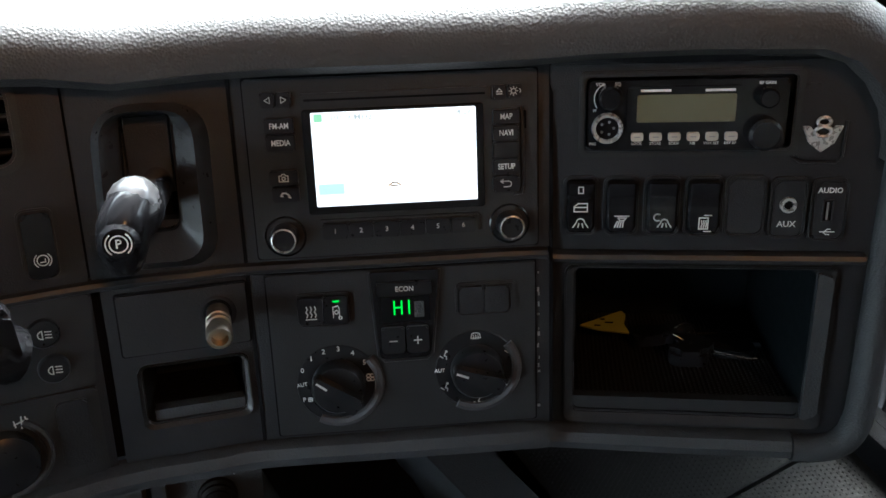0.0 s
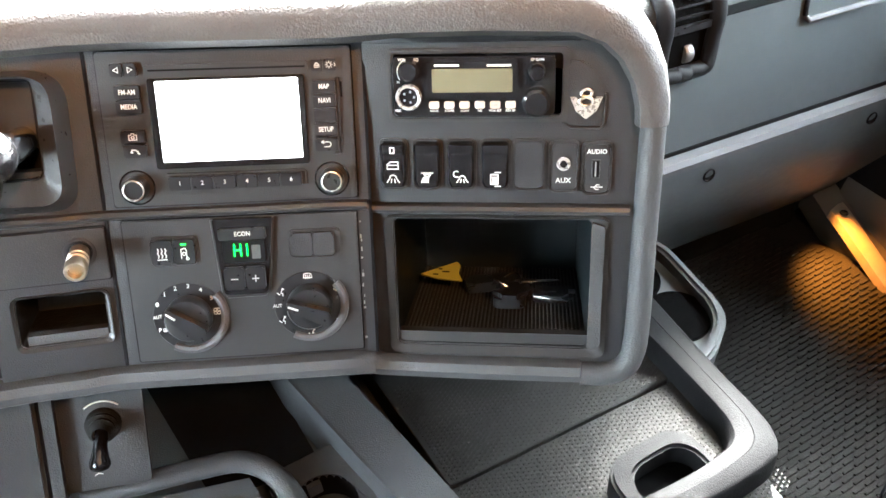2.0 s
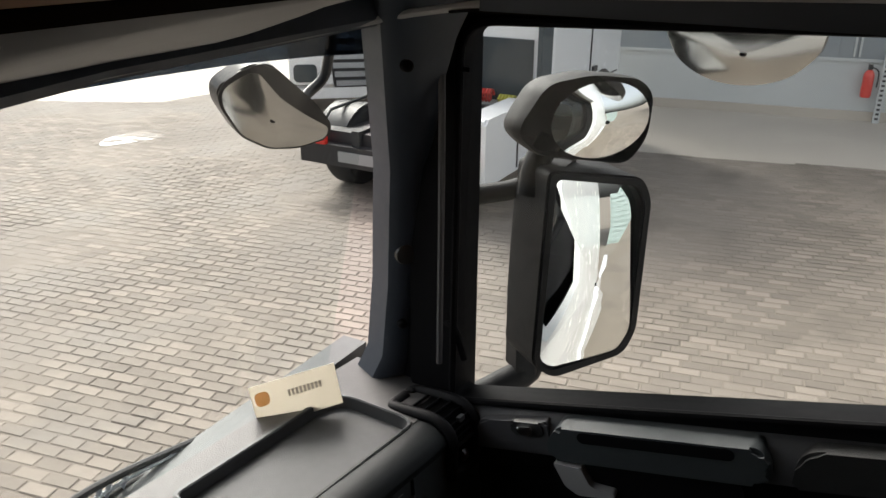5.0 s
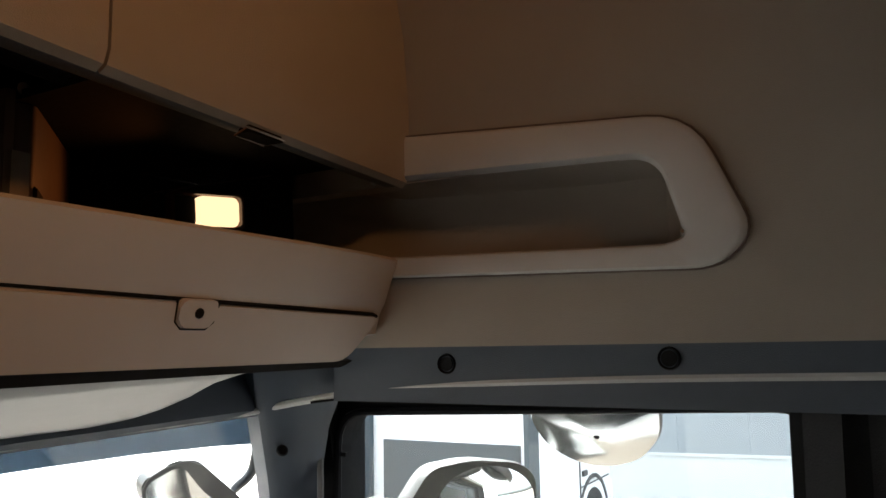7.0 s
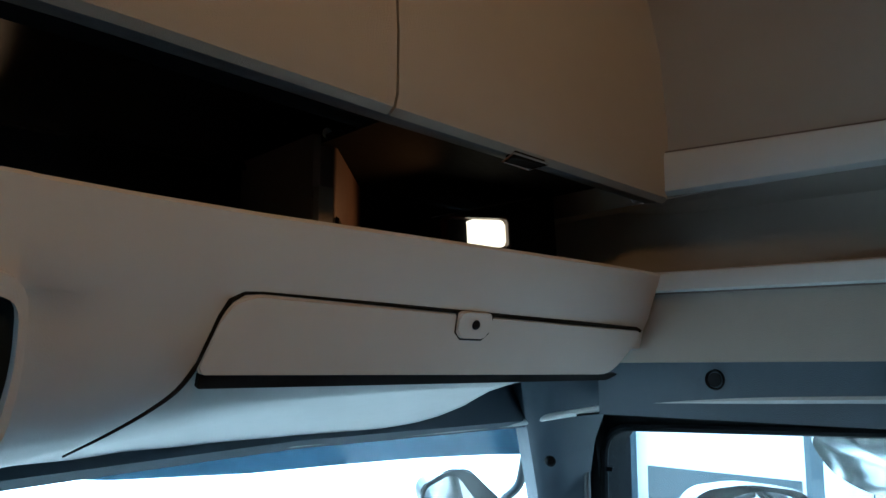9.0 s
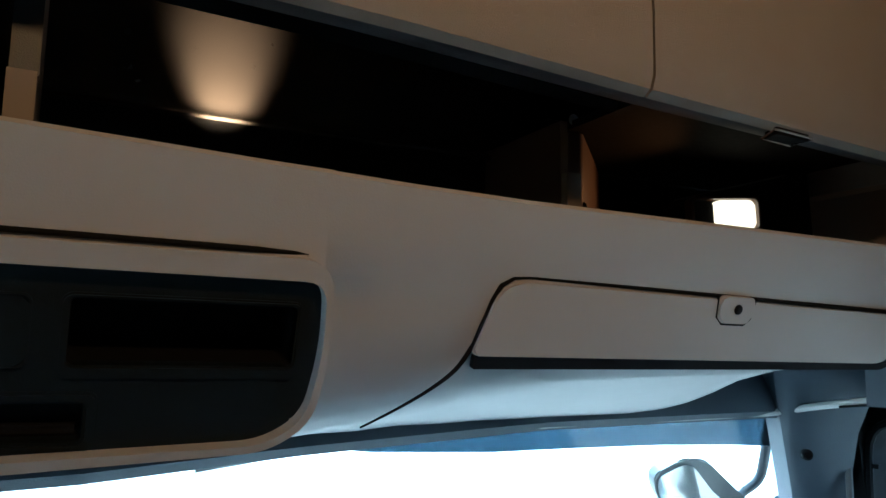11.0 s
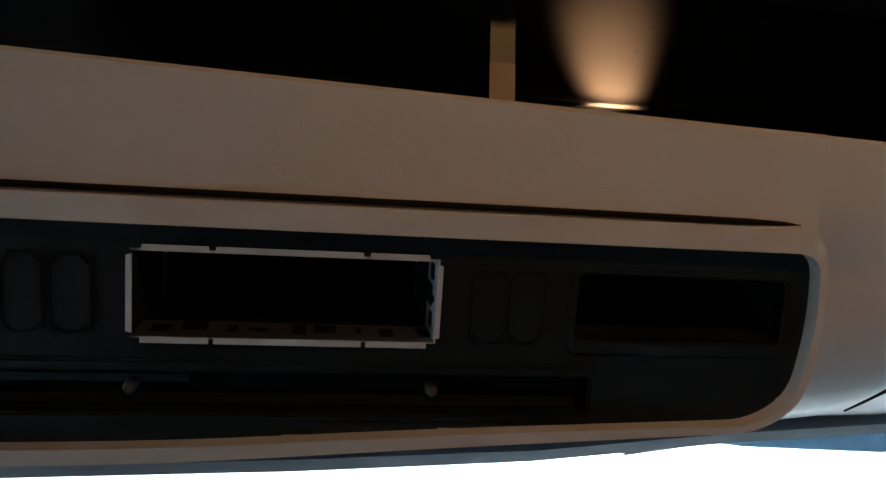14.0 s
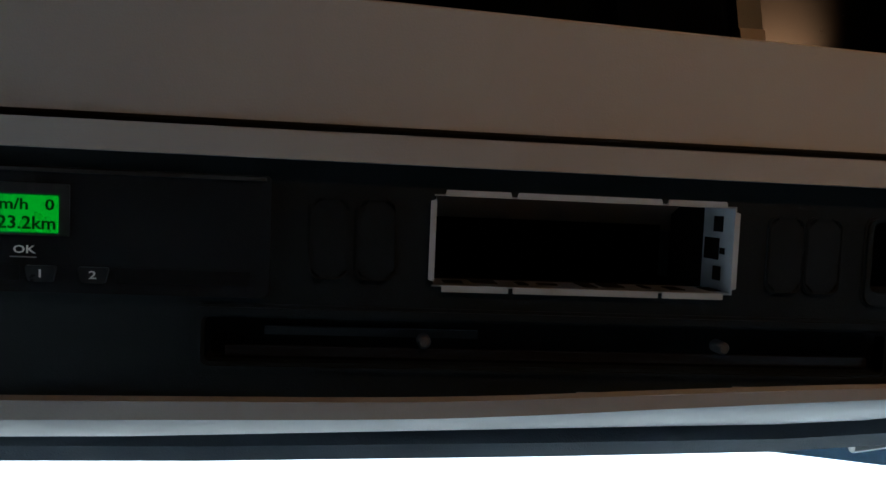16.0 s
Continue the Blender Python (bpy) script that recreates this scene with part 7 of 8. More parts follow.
marks("sign", [arc(-0.0252, 0.0262, 0.0030, 0, 360, 14), arc(-0.0252, 0.0262, 0.0044, 130, 230, 6), arc(-0.0252, 0.0262, 0.0044, -50, 50, 6), [(-0.0265, 0.0252), (-0.0240, 0.0252), (-0.0240, 0.0268)]], M_WHITE, ws_, 0.0005, 0.0056)
lpn = thing("light_switch_panel", K, "black light switch panel with round buttons", "switch panel")
part("plate", prism(round_poly([(-0.085, -0.052), (-0.0085, -0.0545), (-0.004, 0.0015), (-0.085, 0.004)], 0.003), 0.0, 0.002, 0.0008), M_SATIN, lpn)
part("plate", prism(round_poly([(-0.085, -0.112), (-0.008, -0.112), (-0.0085, -0.0562), (-0.085, -0.054)], 0.003), 0.0, 0.002, 0.0008), M_SATIN, lpn)
for cx, cy in ((-0.0315, -0.0168), (-0.0292, -0.0388)):
    b = part("push_button", lathe([(0.0088, 0.001), (0.0088, 0.004), (0.0078, 0.0055), (0, 0.0058)], 26, at=(cx, cy, 0)), M_BUTTON, lpn, "round push button")
    marks("sign", [arc(cx - 0.0008, cy, 0.0024, 90, 270, 7) + [(cx - 0.0008, cy + 0.0024)], *[[(cx + 0.0008, cy - 0.0018 + k * 0.0018), (cx + 0.0038, cy - 0.0022 + k * 0.0018)] for k in range(3)]], M_WHITE, b, 0.0006, 0.0059)
marks("truck_sign", [[(-0.070, -0.0340), (-0.0590, -0.0340)], arc(-0.0560, -0.0352, 0.0030, 0, 360, 12), [(-0.0525, -0.0340), (-0.0490, -0.0340), (-0.0500, -0.0250), (-0.0530, -0.0160), (-0.0590, -0.0165)], [(-0.0620, -0.0340), (-0.0620, -0.0250), (-0.0500, -0.0250)]], M_WHITE, lpn, 0.0010, 0.0022)
marks("axle_sign", [[(-0.0545, -0.0680), (-0.0475, -0.0660)], [(-0.0540, -0.0695), (-0.0545, -0.0660)], [(-0.0480, -0.0680), (-0.0485, -0.0645)], [(-0.0510, -0.0710), (-0.0505, -0.0640)]], M_WHITE, lpn, 0.0008, 0.0022)
part("blank_cover", rplate(-0.0325, -0.0150, -0.1030, -0.0610, 0.001, 0.0040, 0.003, 0.001), M_PANEL, lpn)
part("dial", lathe([(0.018, 0.001), (0.0175, 0.012), (0.012, 0.0145), (0, 0.0148)], 30, at=(-0.062, -0.088, 0)), M_BUTTON, lpn, "round light dial")
part("dial_rim", tube([(-0.062 + 0.0235 * math.cos(radians(a)), -0.088 + 0.0235 * math.sin(radians(a)), 0.002) for a in range(-90, 70, 10)], 0.0025, 8), M_GREYP, lpn)

stk = thing("column_stalk", K, "black gear stalk of the steering column", "stalk")
sp = curve([(-0.30, 0.02, 0.06), (-0.16, 0.012, 0.062), (-0.09, 0.004, 0.062), (-0.058, -0.002, 0.062), (-0.044, -0.008, 0.058)], 4)
part("arm", tube(sp, [0.010] * 8 + [0.012] * 4 + [0.015] * 3 + [0.014, 0.008], 14, up=(0, 0, 1)), M_GLOSS, stk)
kp = part("paddle", prism(round_poly([(-0.085, 0.000), (-0.043, -0.008), (-0.046, 0.020), (-0.060, 0.030), (-0.085, 0.026)], 0.006), 0.058, 0.074, 0.004), M_GLOSS, stk)
for ch, yy in (("A", 0.0185), ("M", 0.0085)):
    text("letter", ch, -0.0610, yy, 0.0062, M_WHITE, kp, 0.0742, turn=-8)
part("letter_line", box(-0.0645, -0.0575, 0.0132, 0.0138, 0.0741, 0.0744), M_WHITE, kp)

# ---- inner face of the passenger door ----
DP = Frame((1.548, 0.957, 1.320), (0, -0.495, 0.114), (-0.06, 0.22, 0.97))
dp = thing("door_inner_panel", DP, "slate plastic inner door panel with armrest", "door panel")
part("sill_trim", loft([[(x, 0.004, -0.01), (x, 0.006, 0.006), (x, 0.002, 0.012), (x, -0.006, 0.014)] for x in (-0.05, 0.3, 0.95)], 0.003), M_TEAL, dp, "dark window sill trim")
part("upper_shelf", loft([[(x, 0.006, 0.006), (x, 0.001, 0.020), (x, -0.008, 0.035), (x, -0.026, 0.045), (x, -0.050, 0.047), (x, -0.058, 0.044)] for x in (-0.05, 0.1, 0.4, 0.95)], 0.004), M_PILLAR, dp, "grey upper door ledge")
part("front_pad", prism(round_poly([(0.03, -0.036), (0.165, -0.036), (0.165, 0.0), (0.05, -0.006)], [0.012, 0.006, 0.006, 0.02]), 0.028, 0.046, 0.006), M_PILLAR, dp)
sw = part("window_switch", rplate(0.106, 0.158, -0.025, -0.001, 0.036, 0.049, 0.006, 0.003), M_SATIN, dp, "window switch bed")
part("switch_key", rplate(0.118, 0.143, -0.020, -0.006, 0.047, 0.054, 0.004, 0.002), M_CHROME, sw, "silver window switch")
arm_ = part("armrest", prism(round_poly([(0.168, -0.052), (0.462, -0.052), (0.477, -0.030), (0.462, 0.004), (0.188, 0.004), (0.168, -0.020)], [0.012, 0.02, 0.02, 0.012, 0.012, 0.012]), 0.024, 0.062, 0.010), M_TEAL, dp, "slate armrest moulding")
part("grip_slot", rplate(0.218, 0.432, -0.016, 0.001, 0.060, 0.0635, 0.009, 0.001), M_DARK, arm_, "long dark grip slot")
part("handle_recess", rplate(0.165, 0.435, -0.122, -0.052, 0.030, 0.052, 0.014, 0.004), M_DARK, dp, "dark handle recess")
hn = part("door_handle", prism(round_poly([(0.186, -0.092), (0.204, -0.106), (0.260, -0.104), (0.260, -0.094), (0.226, -0.089), (0.216, -0.058), (0.174, -0.054)], [0.006, 0.006, 0.004, 0.004, 0.006, 0.003, 0.003]), 0.050, 0.066, 0.004), M_HANDLE, dp, "silver door handle")
part("rear_pad", prism(round_poly([(0.492, -0.058), (0.95, -0.04), (0.95, 0.010), (0.507, 0.000)], [0.01, 0.01, 0.01, 0.03]), 0.024, 0.050, 0.008), M_SEAT, dp, "padded rear armrest")
part("lower_skin", loft([[(x, -0.056, 0.044), (x, -0.09, 0.030), (x, -0.13, 0.012), (x, -0.30, 0.010), (x, -0.52, 0.0)] for x in (-0.05, 0.3, 0.95)], 0.003), M_DARK, dp, "dark lower door skin")
bm = bmesh.new()
for k in range(3):
    box(0.01 + k * 0.018, 0.022 + k * 0.018, 0.004, 0.007, 0.008, 0.013, bm=bm)
    box(0.62 + k * 0.02, 0.634 + k * 0.02, 0.004, 0.007, 0.008, 0.013, bm=bm)
tagged(part("demist_slots", bm, M_DARK, dp, "small demister slots"), kind="stuff")

# ---- mirrors outside the door ----
GZ0 = -0.95
MI = Frame((1.80, 0, 0), (0, -1, 0), (0, 0, 1))


def yz(*q):
    return [(-y, z) for y, z in q]


MR = Frame((1.80, 0.845, 0), (0.81, -0.586, 0), (0, 0, 1))


def turned(q, r, seg=5):
    """An outline given in y and z beside the door, laid into the turned mirror plane."""
    return round_poly([((0.845 - y) * 1.2, 2.02 - (2.02 - z) * (1 + 0.76 * (0.845 - y))) for y, z in q], r, seg)


mm = thing("main_mirror", MR, "black truck wing mirror with two panes", "wing mirror")
part("arm_column", loft([[(-y - a, z, b) for a, b in ((-0.035, 0.02), (-0.03, -0.05), (0.035, -0.06), (0.035, 0.0), (0.0, 0.03))] for y, z in ((0.965, 1.25), (0.968, 1.40), (0.962, 1.60), (0.93, 1.66))], closed=True), M_VOIDP, mm, "black mirror arm").matrix_world = MI.m()
hb = [(0.94, 1.26), (0.90, 1.245), (0.775, 1.33), (0.755, 1.38), (0.752, 1.62), (0.772, 1.655), (0.93, 1.645)]
hi2 = [(0.925, 1.275), (0.905, 1.265), (0.79, 1.34), (0.772, 1.38), (0.768, 1.61), (0.785, 1.638), (0.915, 1.63)]
part("housing", prism(turned(hb, 0.02), -0.09, -0.034, 0.0), M_VOIDP, mm, "black mirror housing")
part("housing_rim", ring(turned(hb, 0.02), turned(hi2, 0.014), -0.036, 0.008, 0.004), M_VOIDP, mm)
po_ = turned(hi2, 0.014)
PCX, PCZ = 0.0094, 1.4476
part("pane", loft([[(PCX + (x - PCX) * s, PCZ + (z - PCZ) * s, 0.004 + 0.021 * (x - PCX) * s - 0.07 * (z - PCZ) * s - ((x - PCX) ** 2 + (z - PCZ) ** 2) * s * s / 2.8) for x, z in po_] for s in (1.02, 0.9, 0.75, 0.6, 0.45, 0.3, 0.15, 0.02)], closed=True), M_MIRROR, mm, "slightly bulged mirror pane")
wb = [(0.985, 1.70), (0.95, 1.665), (0.80, 1.67), (0.768, 1.72), (0.765, 1.79), (0.79, 1.812), (0.87, 1.812), (0.94, 1.79)]
wo_ = turned(wb, 0.025)
wcx, wcy = sum(q[0] for q in wo_) / len(wo_), sum(q[1] for q in wo_) / len(wo_)
part("wide_housing", loft([[(wcx + (x - wcx) * s, wcy + (z - wcy) * s, d) for x, z in wo_] for s, d in ((0.97, 0.004), (1.0, -0.01), (0.97, -0.05), (0.8, -0.085), (0.4, -0.10), (0.02, -0.102))], closed=True), M_VOIDP, mm, "black wide-angle housing")
part("wide_pane", loft([[((0.845 - 0.85) * 1.2 + 0.094 * s * math.cos(radians(a)), 1.74 + 0.062 * s * math.sin(radians(a)), 0.016 * (1 - s * s) + 0.003) for a in range(0, 360, 12)] for s in (1.0, 0.85, 0.65, 0.45, 0.25, 0.05)], closed=True), M_MIRROR, mm, "curved wide-angle pane")
part("neck", tube(curve([(-0.10, 1.61, -0.05), (-0.09, 1.66, -0.055), (-0.06, 1.70, -0.06)], 4), 0.022, 10), M_VOIDP, mm)
part("foot", tube(curve([(-1.06, 1.185, 0.17), (-1.03, 1.195, 0.08), (-1.0, 1.21, 0.03), (-0.955, 1.245, 0.0), (-0.95, 1.30, -0.02)], 4), 0.028, 12), M_VOIDP, mm, "black mirror foot").matrix_world = MI.m()
part("top_bracket", tube([(-1.12, 1.60, 0.19), (-1.0, 1.60, 0.02), (-0.95, 1.62, -0.01)], 0.018, 10), M_VOIDP, mm).matrix_world = MI.m()

KM = Frame((1.80, 0.645, 1.865), (0, -1, 0), (-0.6, 0, 0.8))
km = thing("kerb_mirror", KM, "grey curved kerb mirror over the door window", "wing mirror")
ko = round_poly([(0.645 - y, (z - 1.865) * 1.2) for y, z in ((0.757, 1.888), (0.745, 1.84), (0.70, 1.808), (0.645, 1.802), (0.585, 1.82), (0.545, 1.865), (0.536, 1.915), (0.58, 1.94), (0.72, 1.93))], [0.015, 0.03, 0.03, 0.03, 0.03, 0.02, 0.01, 0.02, 0.02], 4)
part("pane", loft([[(x * s, z * s, 0.010 * (1 - s * s)) for x, z in ko] for s in (1.0, 0.8, 0.55, 0.3, 0.05)], closed=True), M_DIMMIRROR, km, "curved mirror pane")
part("shell", loft([[(x * s, z * s, d) for x, z in ko] for s, d in ((1.0, -0.001), (1.03, -0.006), (1.0, -0.03), (0.6, -0.06), (0.05, -0.065))], closed=True), M_BUTTON, km, "black shell")
part("mount", tube([(0.0, 0.02, -0.05), (0.0, 0.10, -0.03), (0.0, 0.20, 0.13)], 0.022, 10), M_BUTTON, km)

fm_ = thing("front_mirror", Frame((1.765, 1.495, 1.69), (0.92, -0.32, 0.0), (0.15, -0.35, 0.93)), "grey curved front mirror on an arm", "wing mirror")
fo = round_poly([(-0.1312, 0.0615), (-0.1271, 0.0246), (-0.082, -0.0451), (-0.0164, -0.0861), (0.0574, -0.09676), (0.123, -0.0861), (0.1271, -0.0615), (0.0615, -0.0205), (0, 0.0246), (-0.0533, 0.0861), (-0.0738, 0.0902)], 0.02, 3)
fs = round_poly([(-0.1353, 0.0615), (-0.1296, 0.0246), (-0.082, -0.0492), (-0.0164, -0.0902), (0.0574, -0.1009), (0.1296, -0.0902), (0.1361, -0.0615), (0.0861, 0), (0.0287, 0.0492), (-0.0246, 0.09676), (-0.0738, 0.1)], 0.02, 3)
part("shell", prism(fs, -0.04, -0.004, 0.004), M_BUTTON, fm_, "black mirror shell")
part("pane", loft([[(-0.02 + (x + 0.02) * s, -0.02 + (y + 0.02) * s, 0.008 * (1 - s * s)) for x, y in fo] for s in (0.97, 0.85, 0.65, 0.45, 0.25, 0.05)], closed=True), M_DIMMIRROR, fm_, "grey reflecting pane")
part("arm", tube(curve([(0.062, 0.0, -0.02), (0.085, 0.012, -0.03), (0.115, 0.04, -0.03), (0.122, 0.09, -0.03), (0.125, 0.25, -0.03)], 5), 0.011, 10), M_BUTTON, fm_, "black bent mirror arm")

part("bracket", tube([fm_.matrix_world @ Vector((0.125, 0.25, -0.03)), fm_.matrix_world @ Vector((0.09, 0.42, -0.01)), (1.70, 1.26, 2.20), (1.60, 1.21, 2.22)], 0.012, 10), M_BUTTON, fm_, "black mirror bracket").matrix_world = ID.m()

# our own white cab from outside, seen in the mirrors
cabf = Frame((1.60, 0, 0), (0, 1, 0), (0, 0, 1))
own = thing("cab_body", ID, "white painted outside of our own cab", "truck cab")
part("flank", holed(-1.6, 1.12, -0.25, 2.9, [(0.15, 1.12, 1.25, 1.985)], 0.0, 0.04), M_PAINTW, own, "white cab flank").matrix_world = cabf.m()
part("front_panel", box(-0.7, 1.64, 1.17, 1.24, 2.03, 2.9, 0.02), M_PAINTW, own, "white panel over the windscreen")
part("skirt", box(1.58, 1.66, -4.6, -1.62, -0.65, 0.35, 0.03), M_PAINTW, own, "white chassis skirt")
part("step", box(1.56, 1.68, 0.0, 0.85, -0.6, -0.27, 0.03), M_CHASSIS, own, "black entry steps")
con2 = thing("shipping_container", Frame((1.2, -13.2, GZ0), (1, 0, 0), (0, 1, 0)), "grey green ribbed shipping container in the yard", "container")
part("body", box(0, 2.44, -6.0, 0, 0.0, 2.6, 0.02), M_CONTAINER, con2)
for k in range(11):
    part("rib", box(0.06, 2.38, 0.0, 0.05, 0.12 + k * 0.225, 0.25 + k * 0.225, 0.02), M_CONTAINER, con2)

# wipers at the foot of the windscreen
wpn = thing("wiper", ID, "black windscreen wiper with steel linkage", "wiper")
part("arm", tube(curve([(0.84, 1.25, 1.325), (0.93, 1.25, 1.338), (1.02, 1.25, 1.348), (1.10, 1.25, 1.344), (1.20, 1.25, 1.325), (1.36, 1.25, 1.290)], 4), 0.006, 8), M_CHASSIS, wpn)
part("blade", tube(curve([(0.86, 1.248, 1.305), (1.0, 1.248, 1.322), (1.12, 1.248, 1.320), (1.25, 1.248, 1.300), (1.37, 1.248, 1.278)], 4), 0.0045, 8), M_CHASSIS, wpn, "rubber blade")
part("spine", tube(curve([(0.98, 1.246, 1.333), (1.12, 1.246, 1.331), (1.25, 1.246, 1.310), (1.36, 1.246, 1.285)], 4), 0.003, 8), M_STEEL, wpn, "bright blade spine")
for k, x in enumerate((1.04, 1.055, 1.075, 1.09, 1.115, 1.19, 1.21, 1.225, 1.26, 1.30)):
    part("link", tube([(x, 1.247, 1.322 - 0.16 * max(0, x - 1.08)), (x + 0.010, 1.247, 1.342 - 0.16 * max(0, x - 1.08))], 0.0035, 6), M_ZINC, wpn, "bright linkage")
wp2 = thing("wiper", ID, "black wiper arm across the windscreen foot", "wiper")
part("arm", tube(curve([(0.60, 1.25, 1.365), (0.68, 1.25, 1.370), (0.75, 1.25, 1.362), (0.82, 1.25, 1.343)], 4), 0.0045, 8), M_CHASSIS, wp2)
part("pivot", box(0.69, 0.735, 1.235, 1.26, 1.368, 1.398, 0.006), M_GREYP, wp2, "grey pivot cap")

# ---- yard outside ----
GZ = -0.95
ground = tagged(single("ground", box(-400, 400, -400, 400, GZ - 0.5, GZ + 0.001), M_JOINT, ID, "sandy bedding between the pavers of the yard", "ground", smooth=False), kind="structure")
apron = tagged(single("concrete_apron", prism([(10.4, 12.0), (26, 9.5), (60, 40), (10, 60), (4, 24)], GZ - 0.02, GZ + 0.004), M_CONCRETE, ID, "pale concrete apron of the yard", "pavement", smooth=False), kind="structure")
strip = tagged(single("concrete_strip", prism([(16.0, -14), (19.0, -14), (14.75, 5.2), (11.1, 5.2)], GZ - 0.02, GZ + 0.004), M_CONCRETE, ID, "pale concrete strip along the hall", "pavement", smooth=False), kind="structure")
puddle = tagged(single("puddle", prism(round_poly([(7.7, 10.3), (8.7, 9.9), (9.0, 10.4), (8.2, 10.7)], 0.3), GZ, GZ + 0.006), material("wet_puddle", (0.05, 0.05, 0.05), 0.03), ID, "small bright puddle on the pavers", "puddle"), kind="structure")

# hall
HF = Frame((14.9, 4.17, GZ), (0.19, -0.98, 0), (0, 0, 1))
hall = thing("hall", HF, "grey clad industrial hall with pale lower wall", "building")
part("plinth", box(-3.2, 26, 0.0, 0.16, -0.3, 0.05, 0.01), M_CONCRETE, hall, "concrete plinth")
part("lower_wall", box(-3.2, 26, 0.16, 0.98, -0.3, 0.0), M_BAND, hall, "pale lower wall")
for k in range(24):
    part("cladding_panel", box(-3.2 + k * 1.2, -2.004 + k * 1.2, 1.0, 7.0, -0.3, 0.02, 0.006), M_CLAD, hall)
part("base_flashing", box(-3.2, 26, 0.97, 1.02, -0.05, 0.035), M_BAND, hall)
part("roof_edge", box(-3.3, 26, 7.0, 7.4, -0.4, 0.12), M_CLAD, hall)
part("conduit", box(3.02, 3.05, 1.05, 2.0, 0.02, 0.06), M_BAND, hall)
part("conduit", box(3.10, 3.13, 1.05, 2.0, 0.02, 0.06), M_BAND, hall)
part("switch_box", box(2.95, 3.2, 1.95, 2.25, 0.02, 0.14, 0.02), M_BAND, hall, "grey switch box")
ext = thing("fire_extinguisher", HF, "red fire extinguisher on the hall wall", "extinguisher")
part("bottle", lathe([(0, 0.42), (0.075, 0.42), (0.085, 0.46), (0.085, 0.78), (0.06, 0.84), (0.03, 0.87), (0, 0.87)], 18, axis="y", at=(3.30, 0, 0.14)), M_RED, ext)
part("valve", box(3.27, 3.33, 0.87, 0.95, 0.10, 0.18, 0.01), M_CHASSIS, ext)
part("hose", tube(curve([(3.30, 0.92, 0.18), (3.42, 0.85, 0.20), (3.43, 0.6, 0.20)], 4), 0.012, 6), M_CHASSIS, ext)
post = thing("marker_post", HF, "white perforated steel post by the wall", "post")
part("upright", box(3.48, 3.58, 0.0, 1.15, 0.12, 0.17, 0.005), M_BAND, post)
for k in range(14):
    part("slot", box(3.505, 3.555, 0.06 + k * 0.078, 0.095 + k * 0.078, 0.168, 0.174), M_CHASSIS, post)


def wheel(parent, x, y, z, r, w, name="wheel"):
    t = part(name, lathe([(r * 0.55, -w / 2), (r * 0.93, -w / 2), (r, -w * 0.35), (r, w * 0.35), (r * 0.93, w / 2), (r * 0.55, w / 2), (r * 0.5, w * 0.3), (r * 0.5, -w * 0.3), (r * 0.55, -w / 2)], 32, axis="y", at=(x, y, z)), M_TYRE, parent, "black tyre")
    part("rim", lathe([(0, -w * 0.1), (r * 0.25, -w * 0.12), (r * 0.48, -w * 0.3), (r * 0.54, -w * 0.46), (r * 0.55, -w * 0.3), (r * 0.5, w * 0.3), (0, w * 0.2)], 24, axis="y", at=(x, y, z)), M_STEEL, t, "steel rim")
    return t


# white tractor unit with its rear towards us: x forward, y to its far side
TF = Frame((7.65, 4.0, GZ), (1, 0.02, 0), (-0.02, 1, 0))
trk = thing("tractor_unit", TF, "white tractor unit with low black chassis", "truck")
UP = Matrix.Rotation(radians(90), 4, "X")
part("cab", loft([[(x, y, z) for x, y in round_poly([(1.80 + a, 0.02), (4.65 - b, 0.02), (4.65 - b, 2.45), (1.80 + a, 2.45)], 0.12)] for z, a, b in ((0.62, 0.25, 0.02), (0.95, 0.0, 0.0), (1.6, 0.0, 0.0), (2.6, 0.0, 0.12), (3.3, 0.02, 0.3), (3.9, 0.35, 0.8))], closed=True), M_PAINTW, trk, "white cab body")
part("cab_roof", box(2.2, 3.8, 0.2, 2.3, 3.86, 3.92, 0.02), M_PAINTW, trk)
part("side_deflector", box(1.52, 1.84, 0.03, 0.09, 1.0, 3.6, 0.02), M_WINGLASS, trk, "dark blue side deflector")
part("side_deflector", box(1.52, 1.84, 2.38, 2.44, 1.0, 3.6, 0.02), M_WINGLASS, trk, "dark blue side deflector")
part("rear_panel", box(1.77, 1.82, 0.25, 2.2, 1.0, 1.75, 0.02), M_WINGLASS, trk, "dark blue lower rear panel")
part("side_window", prism(round_poly([(3.35, 1.95), (4.35, 1.85), (4.22, 2.75), (3.35, 2.8)], 0.08), -0.02, 0.012), M_WINGLASS, trk, "dark side window").matrix_local = Matrix.Translation((0, 0.012, 0)) @ UP
part("door_seam", box(3.20, 3.22, 0.005, 0.03, 0.9, 2.85), M_CHASSIS, trk, "dark door joint")
part("door_seam", box(3.22, 4.45, 0.005, 0.03, 1.04, 1.055), M_CHASSIS, trk, "dark door joint")
part("door_handle", box(3.30, 3.46, -0.012, 0.03, 1.18, 1.25, 0.012), M_CHASSIS, trk, "black door handle")
part("side_skirt", prism(round_poly([(0.05, 0.42), (0.95, 0.42), (1.62, 0.50), (1.62, 1.02), (1.30, 1.15), (0.05, 1.15)], 0.06), -0.30, 0.0, 0.03), M_PAINTW, trk, "white side skirt").matrix_local = Matrix.Translation((0, 0.02, 0)) @ UP
part("skirt_joint", box(0.86, 0.875, 0.005, 0.03, 0.46, 1.12), M_CHASSIS, trk, "dark panel joint")
part("front_bumper", box(4.35, 4.72, 0.05, 2.4, 0.30, 0.95, 0.08), M_PAINTW, trk)
